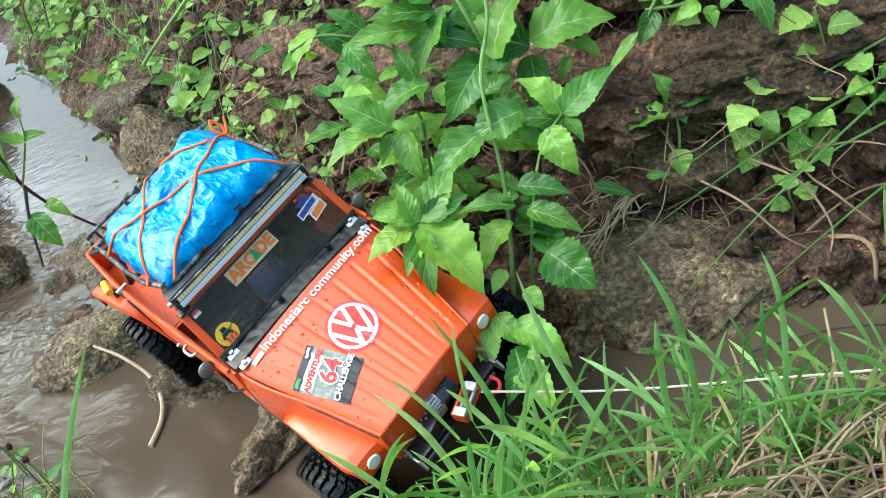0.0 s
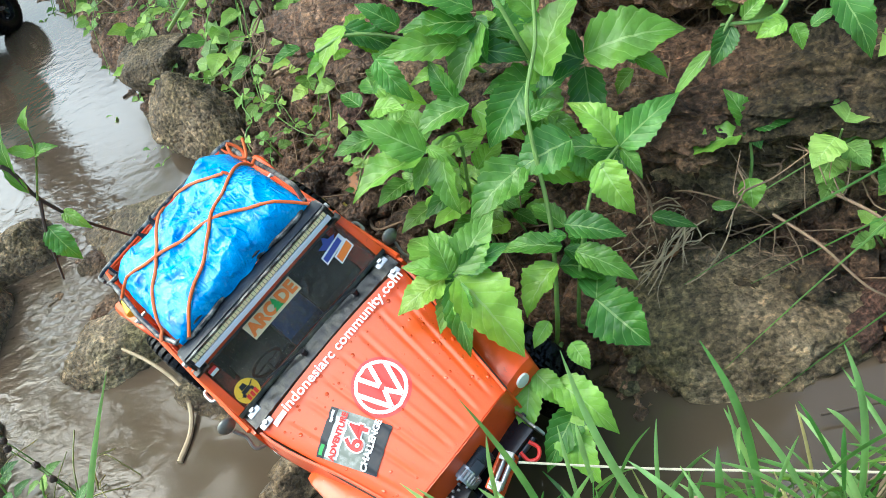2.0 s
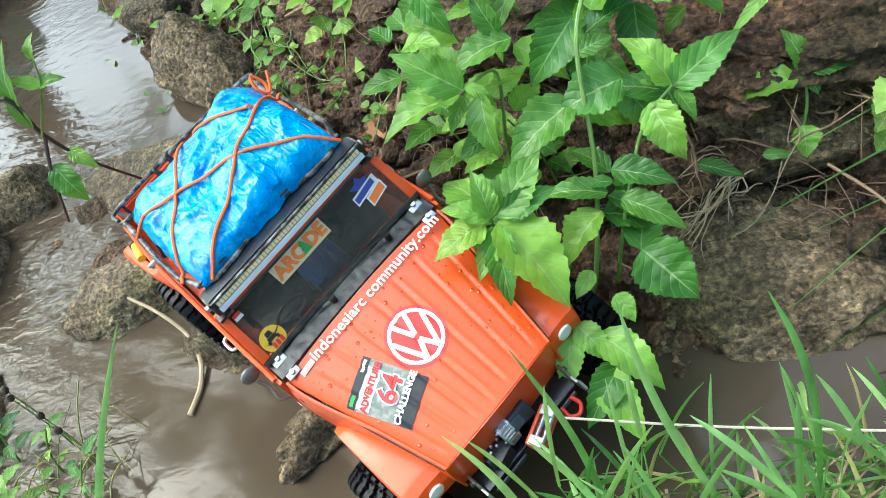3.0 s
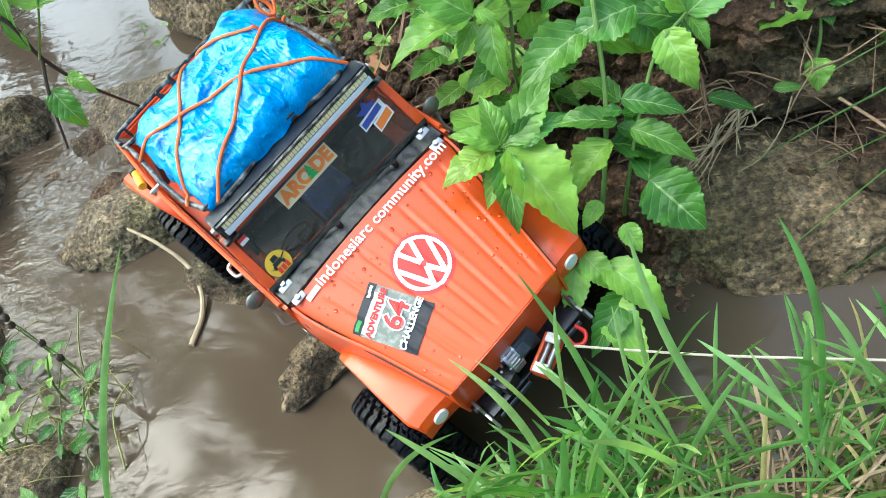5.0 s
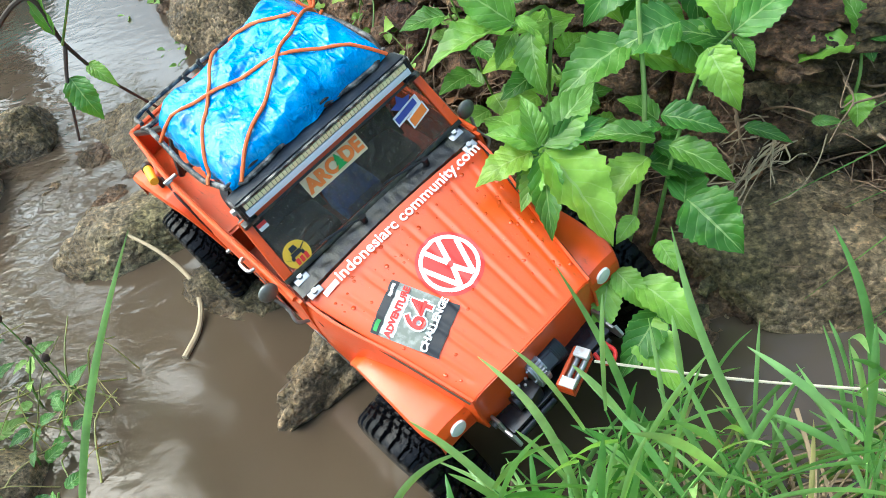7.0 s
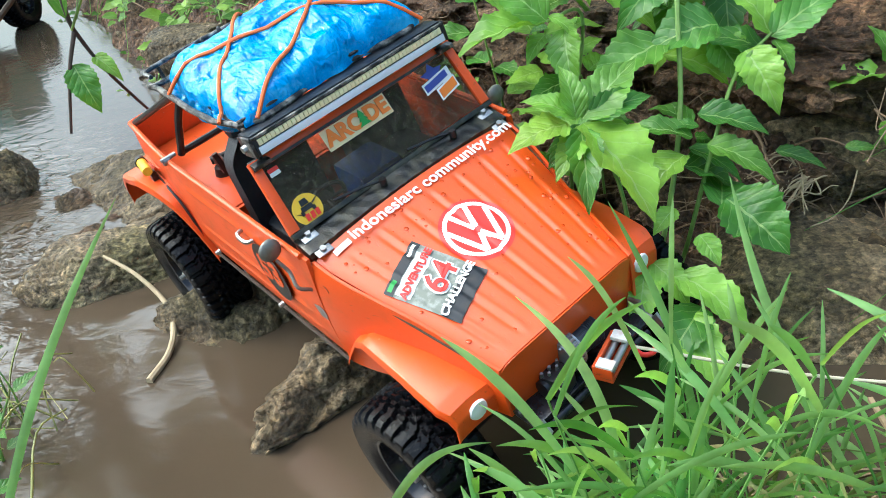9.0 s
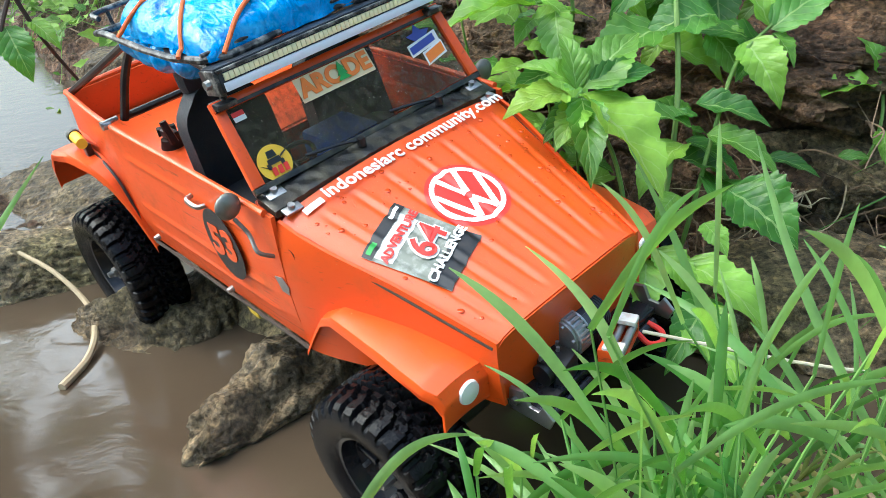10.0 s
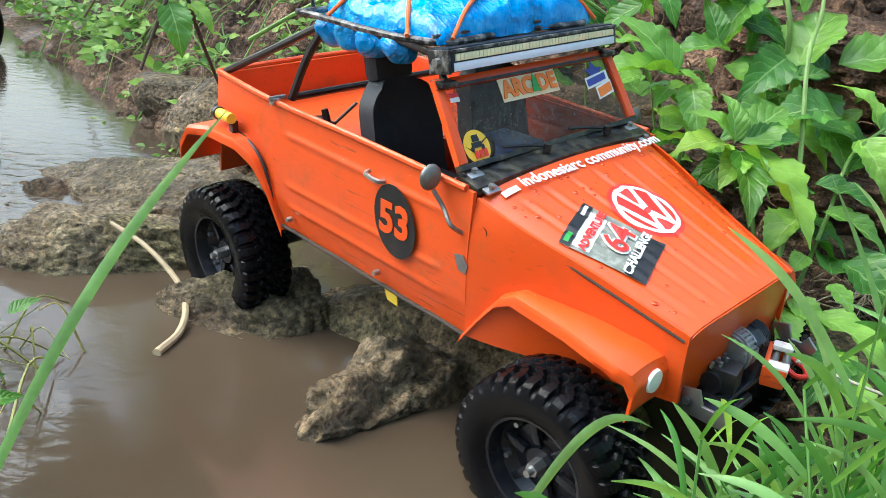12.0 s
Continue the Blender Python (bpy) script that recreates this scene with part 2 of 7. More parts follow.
def bag_film():
    m, t, b = nodes_of("blue_plastic_film")
    n = noise_of(t, 60.0, 6, 0.65)
    r = ramp_of(t, [(0.3, (0.0, 0.16, 0.54)), (0.5, (0.004, 0.31, 0.80)), (0.7, (0.07, 0.47, 0.90))])
    t.links.new(n.outputs["Fac"], r.inputs["Fac"])
    t.links.new(r.outputs["Color"], b.inputs["Base Color"])
    b.inputs["Roughness"].default_value = 0.22
    b.inputs["Coat Weight"].default_value = 0.35
    b.inputs["Coat Roughness"].default_value = 0.07
    tc = t.nodes.new("ShaderNodeTexCoord").outputs["Object"]
    mp = t.nodes.new("ShaderNodeMapping")
    mp.inputs["Scale"].default_value = (1.0, 2.4, 1.0)
    mp.inputs["Rotation"].default_value = (0, 0, 0.6)
    t.links.new(tc, mp.inputs["Vector"])
    n2 = noise_of(t, 75.0, 8, 0.7, mp.outputs[0])
    n2.noise_type = "RIDGED_MULTIFRACTAL"
    n2.inputs["Distortion"].default_value = 0.9
    n3 = noise_of(t, 210.0, 3, 0.6, tc)
    n3.inputs["Distortion"].default_value = 1.5
    bump_of(t, b, math_of(t, "ADD", n2.outputs["Fac"], math_of(t, "MULTIPLY", n3.outputs["Fac"], 0.5)), 0.75, 0.0030)
    return m


def muddy_water():
    m, t, b = nodes_of("muddy_water")
    pos = t.nodes.new("ShaderNodeNewGeometry").outputs["Position"]
    n = noise_of(t, 3.0, 4, 0.5, pos)
    r = ramp_of(t, [(0.35, (0.058, 0.042, 0.027)), (0.65, (0.082, 0.060, 0.039))])
    t.links.new(n.outputs["Fac"], r.inputs["Fac"])
    t.links.new(r.outputs["Color"], b.inputs["Base Color"])
    b.inputs["Roughness"].default_value = 0.09
    b.inputs["IOR"].default_value = 1.34
    b.inputs["Specular IOR Level"].default_value = 0.6
    mp = t.nodes.new("ShaderNodeMapping")
    mp.inputs["Scale"].default_value = (1.0, 1.6, 1.0)
    mp.inputs["Rotation"].default_value = (0, 0, 0.5)
    t.links.new(pos, mp.inputs["Vector"])
    w1 = noise_of(t, 36.0, 3, 0.5, mp.outputs[0])
    w1.inputs["Distortion"].default_value = 0.5
    w2 = noise_of(t, 9.0, 2, 0.4, mp.outputs[0])
    # the riffle between the stones is rough, the pools lie nearly flat
    sp = t.nodes.new("ShaderNodeSeparateXYZ")
    t.links.new(pos, sp.inputs[0])
    n3 = noise_of(t, 6.0, 3, 0.5, pos)
    place = math_of(t, "SUBTRACT", math_of(t, "MULTIPLY", n3.outputs["Fac"], 0.30), sp.outputs[0])
    r3 = ramp_of(t, [(0.40, (0.03, 0.03, 0.03)), (0.52, (0.10, 0.10, 0.10)), (0.64, (0.6, 0.6, 0.6)), (0.88, (0.7, 0.7, 0.7)), (1.0, (0.2, 0.2, 0.2))])
    t.links.new(place, r3.inputs["Fac"])
    r4 = ramp_of(t, [(0.46, (1.0, 1.0, 1.0)), (0.66, (0.16, 0.16, 0.16))])
    t.links.new(sp.outputs[1], r4.inputs["Fac"])
    k = math_of(t, "MULTIPLY", math_of(t, "MULTIPLY", r3.outputs["Color"], r4.outputs["Color"]), w1.outputs["Fac"])
    k = math_of(t, "ADD", k, math_of(t, "MULTIPLY", w2.outputs["Fac"], 0.05))
    bump_of(t, b, k, 0.6, 0.010)
    return m


GLASS, BAG, WATER = glass_dark(), bag_film(), muddy_water()
SOIL = earth("wet_clay_soil", (0.034, 0.019, 0.012), (0.195, 0.112, 0.067), (0.46, 0.285, 0.175), wet=0.3, moss=(0.085, 0.072, 0.032))
ROCK = earth("mossy_stone", (0.10, 0.074, 0.045), (0.36, 0.275, 0.17), (0.60, 0.49, 0.34), wet=0.08, scale=24, moss=(0.25, 0.23, 0.11), depth=0.014, grit=170.0)
REDROCK = earth("red_clay_lump", (0.04, 0.022, 0.015), (0.12, 0.062, 0.042), (0.26, 0.14, 0.10), wet=0.35, scale=30)
ALLOY = plain("dull_alloy", (0.40, 0.41, 0.43), 0.32, metal=0.75, spots=0.5, scale=160)
MUDROCK = earth("muddy_stone", (0.070, 0.052, 0.032), (0.33, 0.248, 0.152), (0.62, 0.485, 0.32), wet=0.12, scale=20, moss=(0.25, 0.20, 0.09), depth=0.022, grit=190.0)
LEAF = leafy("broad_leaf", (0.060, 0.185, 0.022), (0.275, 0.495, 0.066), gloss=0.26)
# darker copy of the broad leaf, with shade put into its colour
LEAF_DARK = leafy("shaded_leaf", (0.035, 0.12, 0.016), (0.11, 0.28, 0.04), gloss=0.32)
LEAF_SMALL = leafy("creeper_leaf", (0.09, 0.22, 0.03), (0.34, 0.52, 0.10))
GRASS = leafy("grass_blade", (0.10, 0.27, 0.05), (0.32, 0.52, 0.17), gloss=0.34, veins=700, thin=0.42, relief=0.0005)
STRAWLEAF = leafy("yellowing_blade", (0.22, 0.27, 0.07), (0.45, 0.40, 0.16), gloss=0.5, veins=700, relief=0.0005)
STEM = leafy("green_stem", (0.17, 0.32, 0.07), (0.30, 0.44, 0.13), gloss=0.45)
STRAW = plain("brown_straw", (0.28, 0.20, 0.115), 0.8, spots=0.5, scale=90)
DRY = plain("dry_straw", (0.46, 0.36, 0.22), 0.8, spots=0.4, scale=90)
ROOT = plain("pale_root", (0.26, 0.17, 0.10), 0.8, spots=0.5, scale=80)
BARK = plain("dark_twig", (0.05, 0.035, 0.025), 0.8, spots=0.3)
DEADLEAF = plain("fallen_leaf", (0.34, 0.15, 0.06), 0.6, spots=0.4, scale=60)
YLEAF = plain("yellow_leaf", (0.45, 0.33, 0.04), 0.6, spots=0.3, scale=60)


# ---- mesh helpers ----
def mesh_of(name, bm, mat, sharp=40):
    me = bpy.data.meshes.new(name)
    bm.normal_update()
    for f in bm.faces:
        f.smooth = True
    bm.to_mesh(me)
    bm.free()
    me.set_sharp_from_angle(angle=radians(sharp))
    me.materials.append(mat)
    return me


def part(name, bm, mat, parent, label="", sharp=40, category=""):
    ob = new(name, mesh_of(name, bm, mat, sharp))
    ob.parent = parent
    return tagged(ob, label, category)


def thing(name, bm, mat, label, category, group="", kind="", at=None, sharp=40):
    ob = new(name, mesh_of(name, bm, mat, sharp))
    if at is not None:
        ob.matrix_world = at
    return tagged(ob, label, category, group, kind)


def empty(name, m, label, category, group=""):
    ob = new(name)
    ob.empty_display_size = 0.02
    ob.matrix_world = m
    return tagged(ob, label, category, group)


def box(bm, c, s, m=None, bevel=0.0):
    vs = bmesh.ops.create_cube(bm, size=1.0)["verts"]
    bmesh.ops.scale(bm, vec=s, verts=vs)
    if bevel:
        es = list({e for v in vs for e in v.link_edges})
        vs = list({v for f in bmesh.ops.bevel(bm, geom=es, offset=bevel, segments=2, affect="EDGES", profile=0.6)["faces"] for v in f.verts} |
                  {v for v in vs if v.is_valid})
    if m is not None:
        bmesh.ops.transform(bm, matrix=m, verts=vs)
    bmesh.ops.translate(bm, vec=c, verts=vs)
    return vs


def rod(bm, a, b, r0, r1=None, seg=12, caps=True):
    a, b = Vector(a), Vector(b)
    d = b - a
    m = Matrix.Translation((a + b) / 2) @ d.to_track_quat("Z", "Y").to_matrix().to_4x4()
    return bmesh.ops.create_cone(bm, cap_ends=caps, segments=seg, radius1=r0, radius2=r0 if r1 is None else r1, depth=d.length, matrix=m)["verts"]


def tube(bm, pts, r, seg=6, taper=1.0, smooth=4, closed=False):
    """A round tube along a smooth line through pts, thinning towards its end."""
    P = [Vector(p) for p in pts]
    line = []
    n = len(P)
    spans = n if closed else n - 1
    for i in range(spans):
        p1, p2 = P[i], P[(i + 1) % n]
        p0 = P[i - 1] if (i > 0 or closed) else p1 * 2 - p2
        p3 = P[(i + 2) % n] if (i + 2 < n or closed) else p2 * 2 - p1
        for k in range(smooth):
            u = k / smooth
            line.append(0.5 * (2 * p1 + (p2 - p0) * u + (2 * p0 - 5 * p1 + 4 * p2 - p3) * u * u + (3 * p1 - p0 - 3 * p2 + p3) * u ** 3))
    if not closed:
        line.append(P[-1])
    rings = []
    side = Vector((0.31, 0.52, 0.8))
    for i, p in enumerate(line):
        a = line[i - 1] if (i > 0 or closed) else p
        b = line[(i + 1) % len(line)] if (i + 1 < len(line) or closed) else p
        d = (b - a).normalized()
        side = (side - d * side.dot(d)).normalized()
        up = d.cross(side)
        rr = r * (1 + (taper - 1) * i / (len(line) - 1))
        rings.append([bm.verts.new(p + (side * math.cos(6.2832 * k / seg) + up * math.sin(6.2832 * k / seg)) * rr) for k in range(seg)])
    for i in range(len(rings) if closed else len(rings) - 1):
        a, b = rings[i], rings[(i + 1) % len(rings)]
        for k in range(seg):
            bm.faces.new((a[k], a[(k + 1) % seg], b[(k + 1) % seg], b[k]))
    if not closed:
        bm.faces.new(rings[0][::-1])
        bm.faces.new(rings[-1])
    return line


def slab(bm, outline, thick, bevel=0.0):
    """A plate with the given outline, thickened along the vector thick."""
    thick = Vector(thick)
    a = [bm.verts.new(p) for p in outline]
    b = [bm.verts.new(Vector(p) + thick) for p in outline]
    n = len(a)
    fs = [bm.faces.new(a[::-1]), bm.faces.new(b)] + [bm.faces.new((a[i], a[(i + 1) % n], b[(i + 1) % n], b[i])) for i in range(n)]
    bmesh.ops.recalc_face_normals(bm, faces=fs)
    if bevel:
        es = list({e for f in fs[:2] for e in f.edges})
        bmesh.ops.bevel(bm, geom=es, offset=bevel, segments=2, affect="EDGES", profile=0.6)


def sheet(bm, f, nu, nv, thick=None):
    """A surface f(u, v) over the unit square; with thick, closed by a second skin that far below it."""
    def skin(off):
        return [[bm.verts.new(Vector(f(i / nu, j / nv)) + off) for j in range(nv + 1)] for i in range(nu + 1)]
    A = skin(Vector((0, 0, 0)))
    for i in range(nu):
        for j in range(nv):
            bm.faces.new((A[i][j], A[i + 1][j], A[i + 1][j + 1], A[i][j + 1]))
    if thick:
        B = skin(Vector(thick))
        for i in range(nu):
            for j in range(nv):
                bm.faces.new((B[i][j], B[i][j + 1], B[i + 1][j + 1], B[i + 1][j]))
        rim = [(i, 0) for i in range(nu)] + [(nu, j) for j in range(nv)] + [(i, nv) for i in range(nu, 0, -1)] + [(0, j) for j in range(nv, 0, -1)]
        for (i, j), (k, l) in zip(rim, rim[1:] + rim[:1]):
            bm.faces.new((A[i][j], B[i][j], B[k][l], A[k][l]))
        bmesh.ops.recalc_face_normals(bm, faces=bm.faces)


def lathe(bm, profile, axis_m, seg=32, closed=True):
    """Turns (radius, along) pairs round z."""
    rings = [[bm.verts.new(axis_m @ Vector((r * math.cos(6.28318 * k / seg), r * math.sin(6.28318 * k / seg), h))) for k in range(seg)] for r, h in profile]
    for a, b in zip(rings, rings[1:] + (rings[:1] if closed else [])):
        for k in range(seg):
            bm.faces.new((a[k], a[(k + 1) % seg], b[(k + 1) % seg], b[k]))
    bmesh.ops.recalc_face_normals(bm, faces=bm.faces)


def lerp(a, b, u):
    return a + (b - a) * u


def letters(name, text, size, m, mat, parent, bold=0.0, lift=0.0004, label="", spread=1.0):
    cu = bpy.data.curves.new(name, "FONT")
    cu.body, cu.size, cu.offset, cu.extrude = text, size, bold, lift / 2
    cu.space_character = spread
    cu.resolution_u = 3
    cu.align_x, cu.align_y = "CENTER", "CENTER"
    tmp = bpy.data.objects.new(name, cu)
    me = bpy.data.meshes.new_from_object(tmp)
    bpy.data.objects.remove(tmp)
    me.transform(m)
    me.materials.clear()
    me.materials.append(mat)
    ob = new(name, me)
    ob.parent = parent
    return tagged(ob, label)


def frame_of(o, x, y):
    """The pose with origin o, its first axis along x and its second nearest to y."""
    x = Vector(x).normalized()
    z = x.cross(Vector(y)).normalized()
    y = z.cross(x)
    return Matrix(((x[0], y[0], z[0], o[0]), (x[1], y[1], z[1], o[1]), (x[2], y[2], z[2], o[2]), (0, 0, 0, 1)))


def value_noise(x, y, seed=0):
    """Smooth noise in 0..1 on arrays."""
    xi, yi = np.floor(x), np.floor(y)
    fx, fy = x - xi, y - yi
    fx, fy = fx * fx * (3 - 2 * fx), fy * fy * (3 - 2 * fy)

    def h(a, b):
        v = np.sin(a * 127.1 + b * 311.7 + seed * 74.7) * 43758.5453
        return v - np.floor(v)
    return (h(xi, yi) * (1 - fx) + h(xi + 1, yi) * fx) * (1 - fy) + (h(xi, yi + 1) * (1 - fx) + h(xi + 1, yi + 1) * fx) * fy


def fbm(x, y, seed=0, octaves=4, gain=0.5):
    s, a, tot = 0.0, 1.0, 0.0
    for i in range(octaves):
        s = s + a * value_noise(x * 2 ** i + 17.3 * i, y * 2 ** i - 9.1 * i, seed + i)
        tot += a
        a *= gain
    return s / tot


# ---- ground: stream bed, far bank, near bank, one sheet to the horizon ----
BANK = [(-30.0, 34.0), (-2.2, 4.2), (-0.95, 1.75), (-0.60, 1.10), (-0.36, 0.68), (-0.22, 0.46), (-0.07, 0.27), (0.05, 0.12), (0.15, 0.0), (0.22, -0.055), (0.34, -0.05), (0.50, -0.10), (2.0, -0.4), (40.0, -6.0)]
NEAR = [(-34.0, 34.0), (-3.6, 4.6), (-1.65, 2.1), (-1.02, 1.05), (-0.74, 0.45), (-0.62, 0.16), (-0.50, 0.07), (-0.40, -0.08), (-0.30, -0.20), (-0.16, -0.205), (-0.07, -0.172), (0.0, -0.165), (0.09, -0.166), (0.2, -0.175), (0.36, -0.185), (0.6, -0.26), (2.0, -0.6), (40.0, -9.0)]


def beyond(px, py, line):
    """Signed distance from a line that runs from low x to high x: positive on its far (+y) side."""
    best = np.full(np.shape(px), 1e9)
    sign = np.ones(np.shape(px))
    for (ax, ay), (bx, by) in zip(line, line[1:]):
        dx, dy = bx - ax, by - ay
        u = np.clip(((px - ax) * dx + (py - ay) * dy) / (dx * dx + dy * dy), 0, 1)
        d = np.hypot(px - ax - u * dx, py - ay - u * dy)
        s = np.where(dx * (py - ay) - dy * (px - ax) > 0, 1.0, -1.0)
        sign = np.where(d < best, s, sign)
        best = np.minimum(best, d)
    return best * sign


def step(a, b, v):
    u = np.clip((v - a) / (b - a), 0, 1)
    return u * u * (3 - 2 * u)


def ground_z(x, y):
    x, y = np.asarray(x, float), np.asarray(y, float)
    wob = (fbm(x * 9, y * 9, 3) - 0.5) * 0.09
    d = beyond(x, y, BANK) + wob
    n = -beyond(x, y, NEAR) + wob * 0.6
    lumps = (fbm(x * 22, y * 22, 11, 5, 0.6) - 0.5) * 0.05 + (fbm(x * 70, y * 70, 5, 3) - 0.5) * 0.012
    bed = -0.03 + lumps * 0.35
    bank = step(-0.02, 0.04, d) * 0.05 + step(0.10, 0.20, d) * 0.07 + step(0.16, 0.42, d) * 0.18 + step(0.3, 0.85, d) * 0.34 + np.clip(d - 0.7, 0, 6) * 0.3
    near = step(-0.02, 0.08, n) * 0.055 + step(0.08, 0.4, n) * 0.03
    # low ledge between the pool and the riffle
    ex, ey = x + 0.36, y - 0.33
    ux, uy = ex * 0.86 - ey * 0.5, ex * 0.5 + ey * 0.86
    ledge = 0.025 * np.exp(-(ux / 0.21) ** 4 - (uy / 0.075) ** 4)
    far = np.clip(np.hypot(x, y) - 8, 0, 100) * 0.02
    rough = 1 + 1.2 * step(0.05, 0.4, d) + step(0, 0.1, n) * 0.3
    return bed + bank + near + ledge + lumps * rough + far


def spaced(lo, hi, core_lo, core_hi, stepsize):
    mid = list(np.arange(core_lo, core_hi, stepsize))
    out, s, v = [], stepsize, core_hi
    while v < hi:
        out.append(v)
        s *= 1.16
        v += s
    low, s, v = [], stepsize, core_lo
    while v > lo:
        s *= 1.16
        v -= s
        low.append(v)
    return np.array(low[::-1] + mid + out)


gx, gy = spaced(-60, 60, -0.75, 0.75, 0.006), spaced(-60, 60, -0.45, 1.2, 0.006)
XX, YY = np.meshgrid(gx, gy, indexing="ij")
ZZ = ground_z(XX, YY)
# crumbly overhang: push the steep parts sideways a little
verts = np.stack([XX + (fbm(YY * 30, ZZ * 30, 21) - 0.5) * 0.03, YY + (fbm(XX * 30, ZZ * 40, 22) - 0.5) * 0.03, ZZ], -1).reshape(-1, 3)
nx_, ny_ = XX.shape
ii = (np.arange(nx_ - 1)[:, None] * ny_ + np.arange(ny_ - 1)[None, :]).ravel()
quads = np.stack([ii, ii + ny_, ii + ny_ + 1, ii + 1], 1)
gme = bpy.data.meshes.new("ground")
gme.from_pydata(verts.tolist(), [], quads.tolist())
gme.shade_smooth()
gme.materials.append(SOIL)
tagged(new("ground", gme), "wet brown clay stream bank with crumbling earth", "ground", kind="structure")

wbm = bmesh.new()
sheet(wbm, lambda u, v: (lerp(-9.0, 9.0, u), lerp(-3.0, 11.0, v), 0.0), 60, 60)
thing("water", wbm, WATER, "shallow muddy brown stream water with light ripples", "water", kind="structure")


# ---- stones ----
def stone(name, at, size, seed, mat=ROCK, turn=0.0, tilt=(0, 0), label="", rough=0.35, flat=0.0, group="stones in the stream", fine=5, cut=9):
    bm = bmesh.new()
    bmesh.ops.create_icosphere(bm, subdivisions=fine, radius=1.0)
    o = Vector((seed * 3.7, seed * 1.9, -seed * 2.3))
    r = random.Random(seed)
    planes = []
    for _ in range(cut):
        d = Vector((r.gauss(0, 1), r.gauss(0, 1), r.gauss(0.2, 0.8))).normalized()
        planes.append((d, r.uniform(0.62, 0.88)))
    for v in bm.verts:
        p = v.co.normalized()
        k = 1.06 + rough * (noise.fractal(p * 1.3 + o, 0.9, 2.0, 3) * 0.55) - 0.10 * rough * abs(noise.noise(p * 4.3 + o))
        chip = noise.voronoi(p * 2.2 + o)[0][0]
        k += rough * 0.3 * (chip - 0.35)
        q = p * k
        for d, h in planes:
            over = q.dot(d) - h
            if over > 0:
                q = q - d * (over * 0.8)
        # layered, crumbling surface: pits, cracks and grains
        bed_ = noise.noise(Vector((p.x * 2.2, p.y * 2.2, p.z * (9.0 if cut else 3.0))) + o)
        crack = abs(noise.noise(p * 5.0 + o * 1.7))
        q = q * (1 + rough * (0.13 * noise.fractal(p * 6 + o, 0.8, 2.0, 5) + 0.07 * bed_ - 0.22 * max(0.0, 0.12 - crack)))
        if flat:
            q.z = min(q.z, 1 - flat + 0.15 * (q.z - 1 + flat)) if q.z > 1 - flat else q.z
        v.co = Vector((q.x * size[0], q.y * size[1], q.z * size[2]))
    return thing(name, bm, mat, label, "stone", group, at=pose(*at, tilt[0], tilt[1], turn), sharp=60)


# ---- the toy truck ----
CAR = Matrix(((0.5944, 0.7997, -0.0849, 0.0), (-0.8039, 0.5882, -0.0875, 0.0), (-0.0201, 0.1203, 0.9925, 0.045), (0, 0, 0, 1)))
truck = empty("toy_truck", CAR, "orange radio-controlled off-road toy truck with blue bag on its roof rack", "toy truck")


def hood_half(x):
    return lerp(0.0835, 0.0555, min(1, max(0, (x - 0.008) / 0.123)))


def hood_edge(x):
    return lerp(0.1310, 0.0885, (x - 0.008) / 0.123)


def hood_top(x, y):
    """The bonnet's height: a low crown with seven pressed flutes."""
    w = hood_half(x)
    v = y / w
    z = hood_edge(x) + 0.0055 * (1 - v * v) - 0.0035 * abs(v) ** 14
    on = max(0, min(1, (x - 0.022) / 0.008)) * max(0, min(1, (0.126 - x) / 0.008))
    for c in (-0.80, -0.54, -0.27, 0.0, 0.27, 0.54, 0.80):
        d = (v - c) * w
        z += on * (0.0004 * math.exp(-((d - 0.0028) / 0.0018) ** 2) - 0.0008 * math.exp(-((d + 0.0010) / 0.0018) ** 2))
    return z


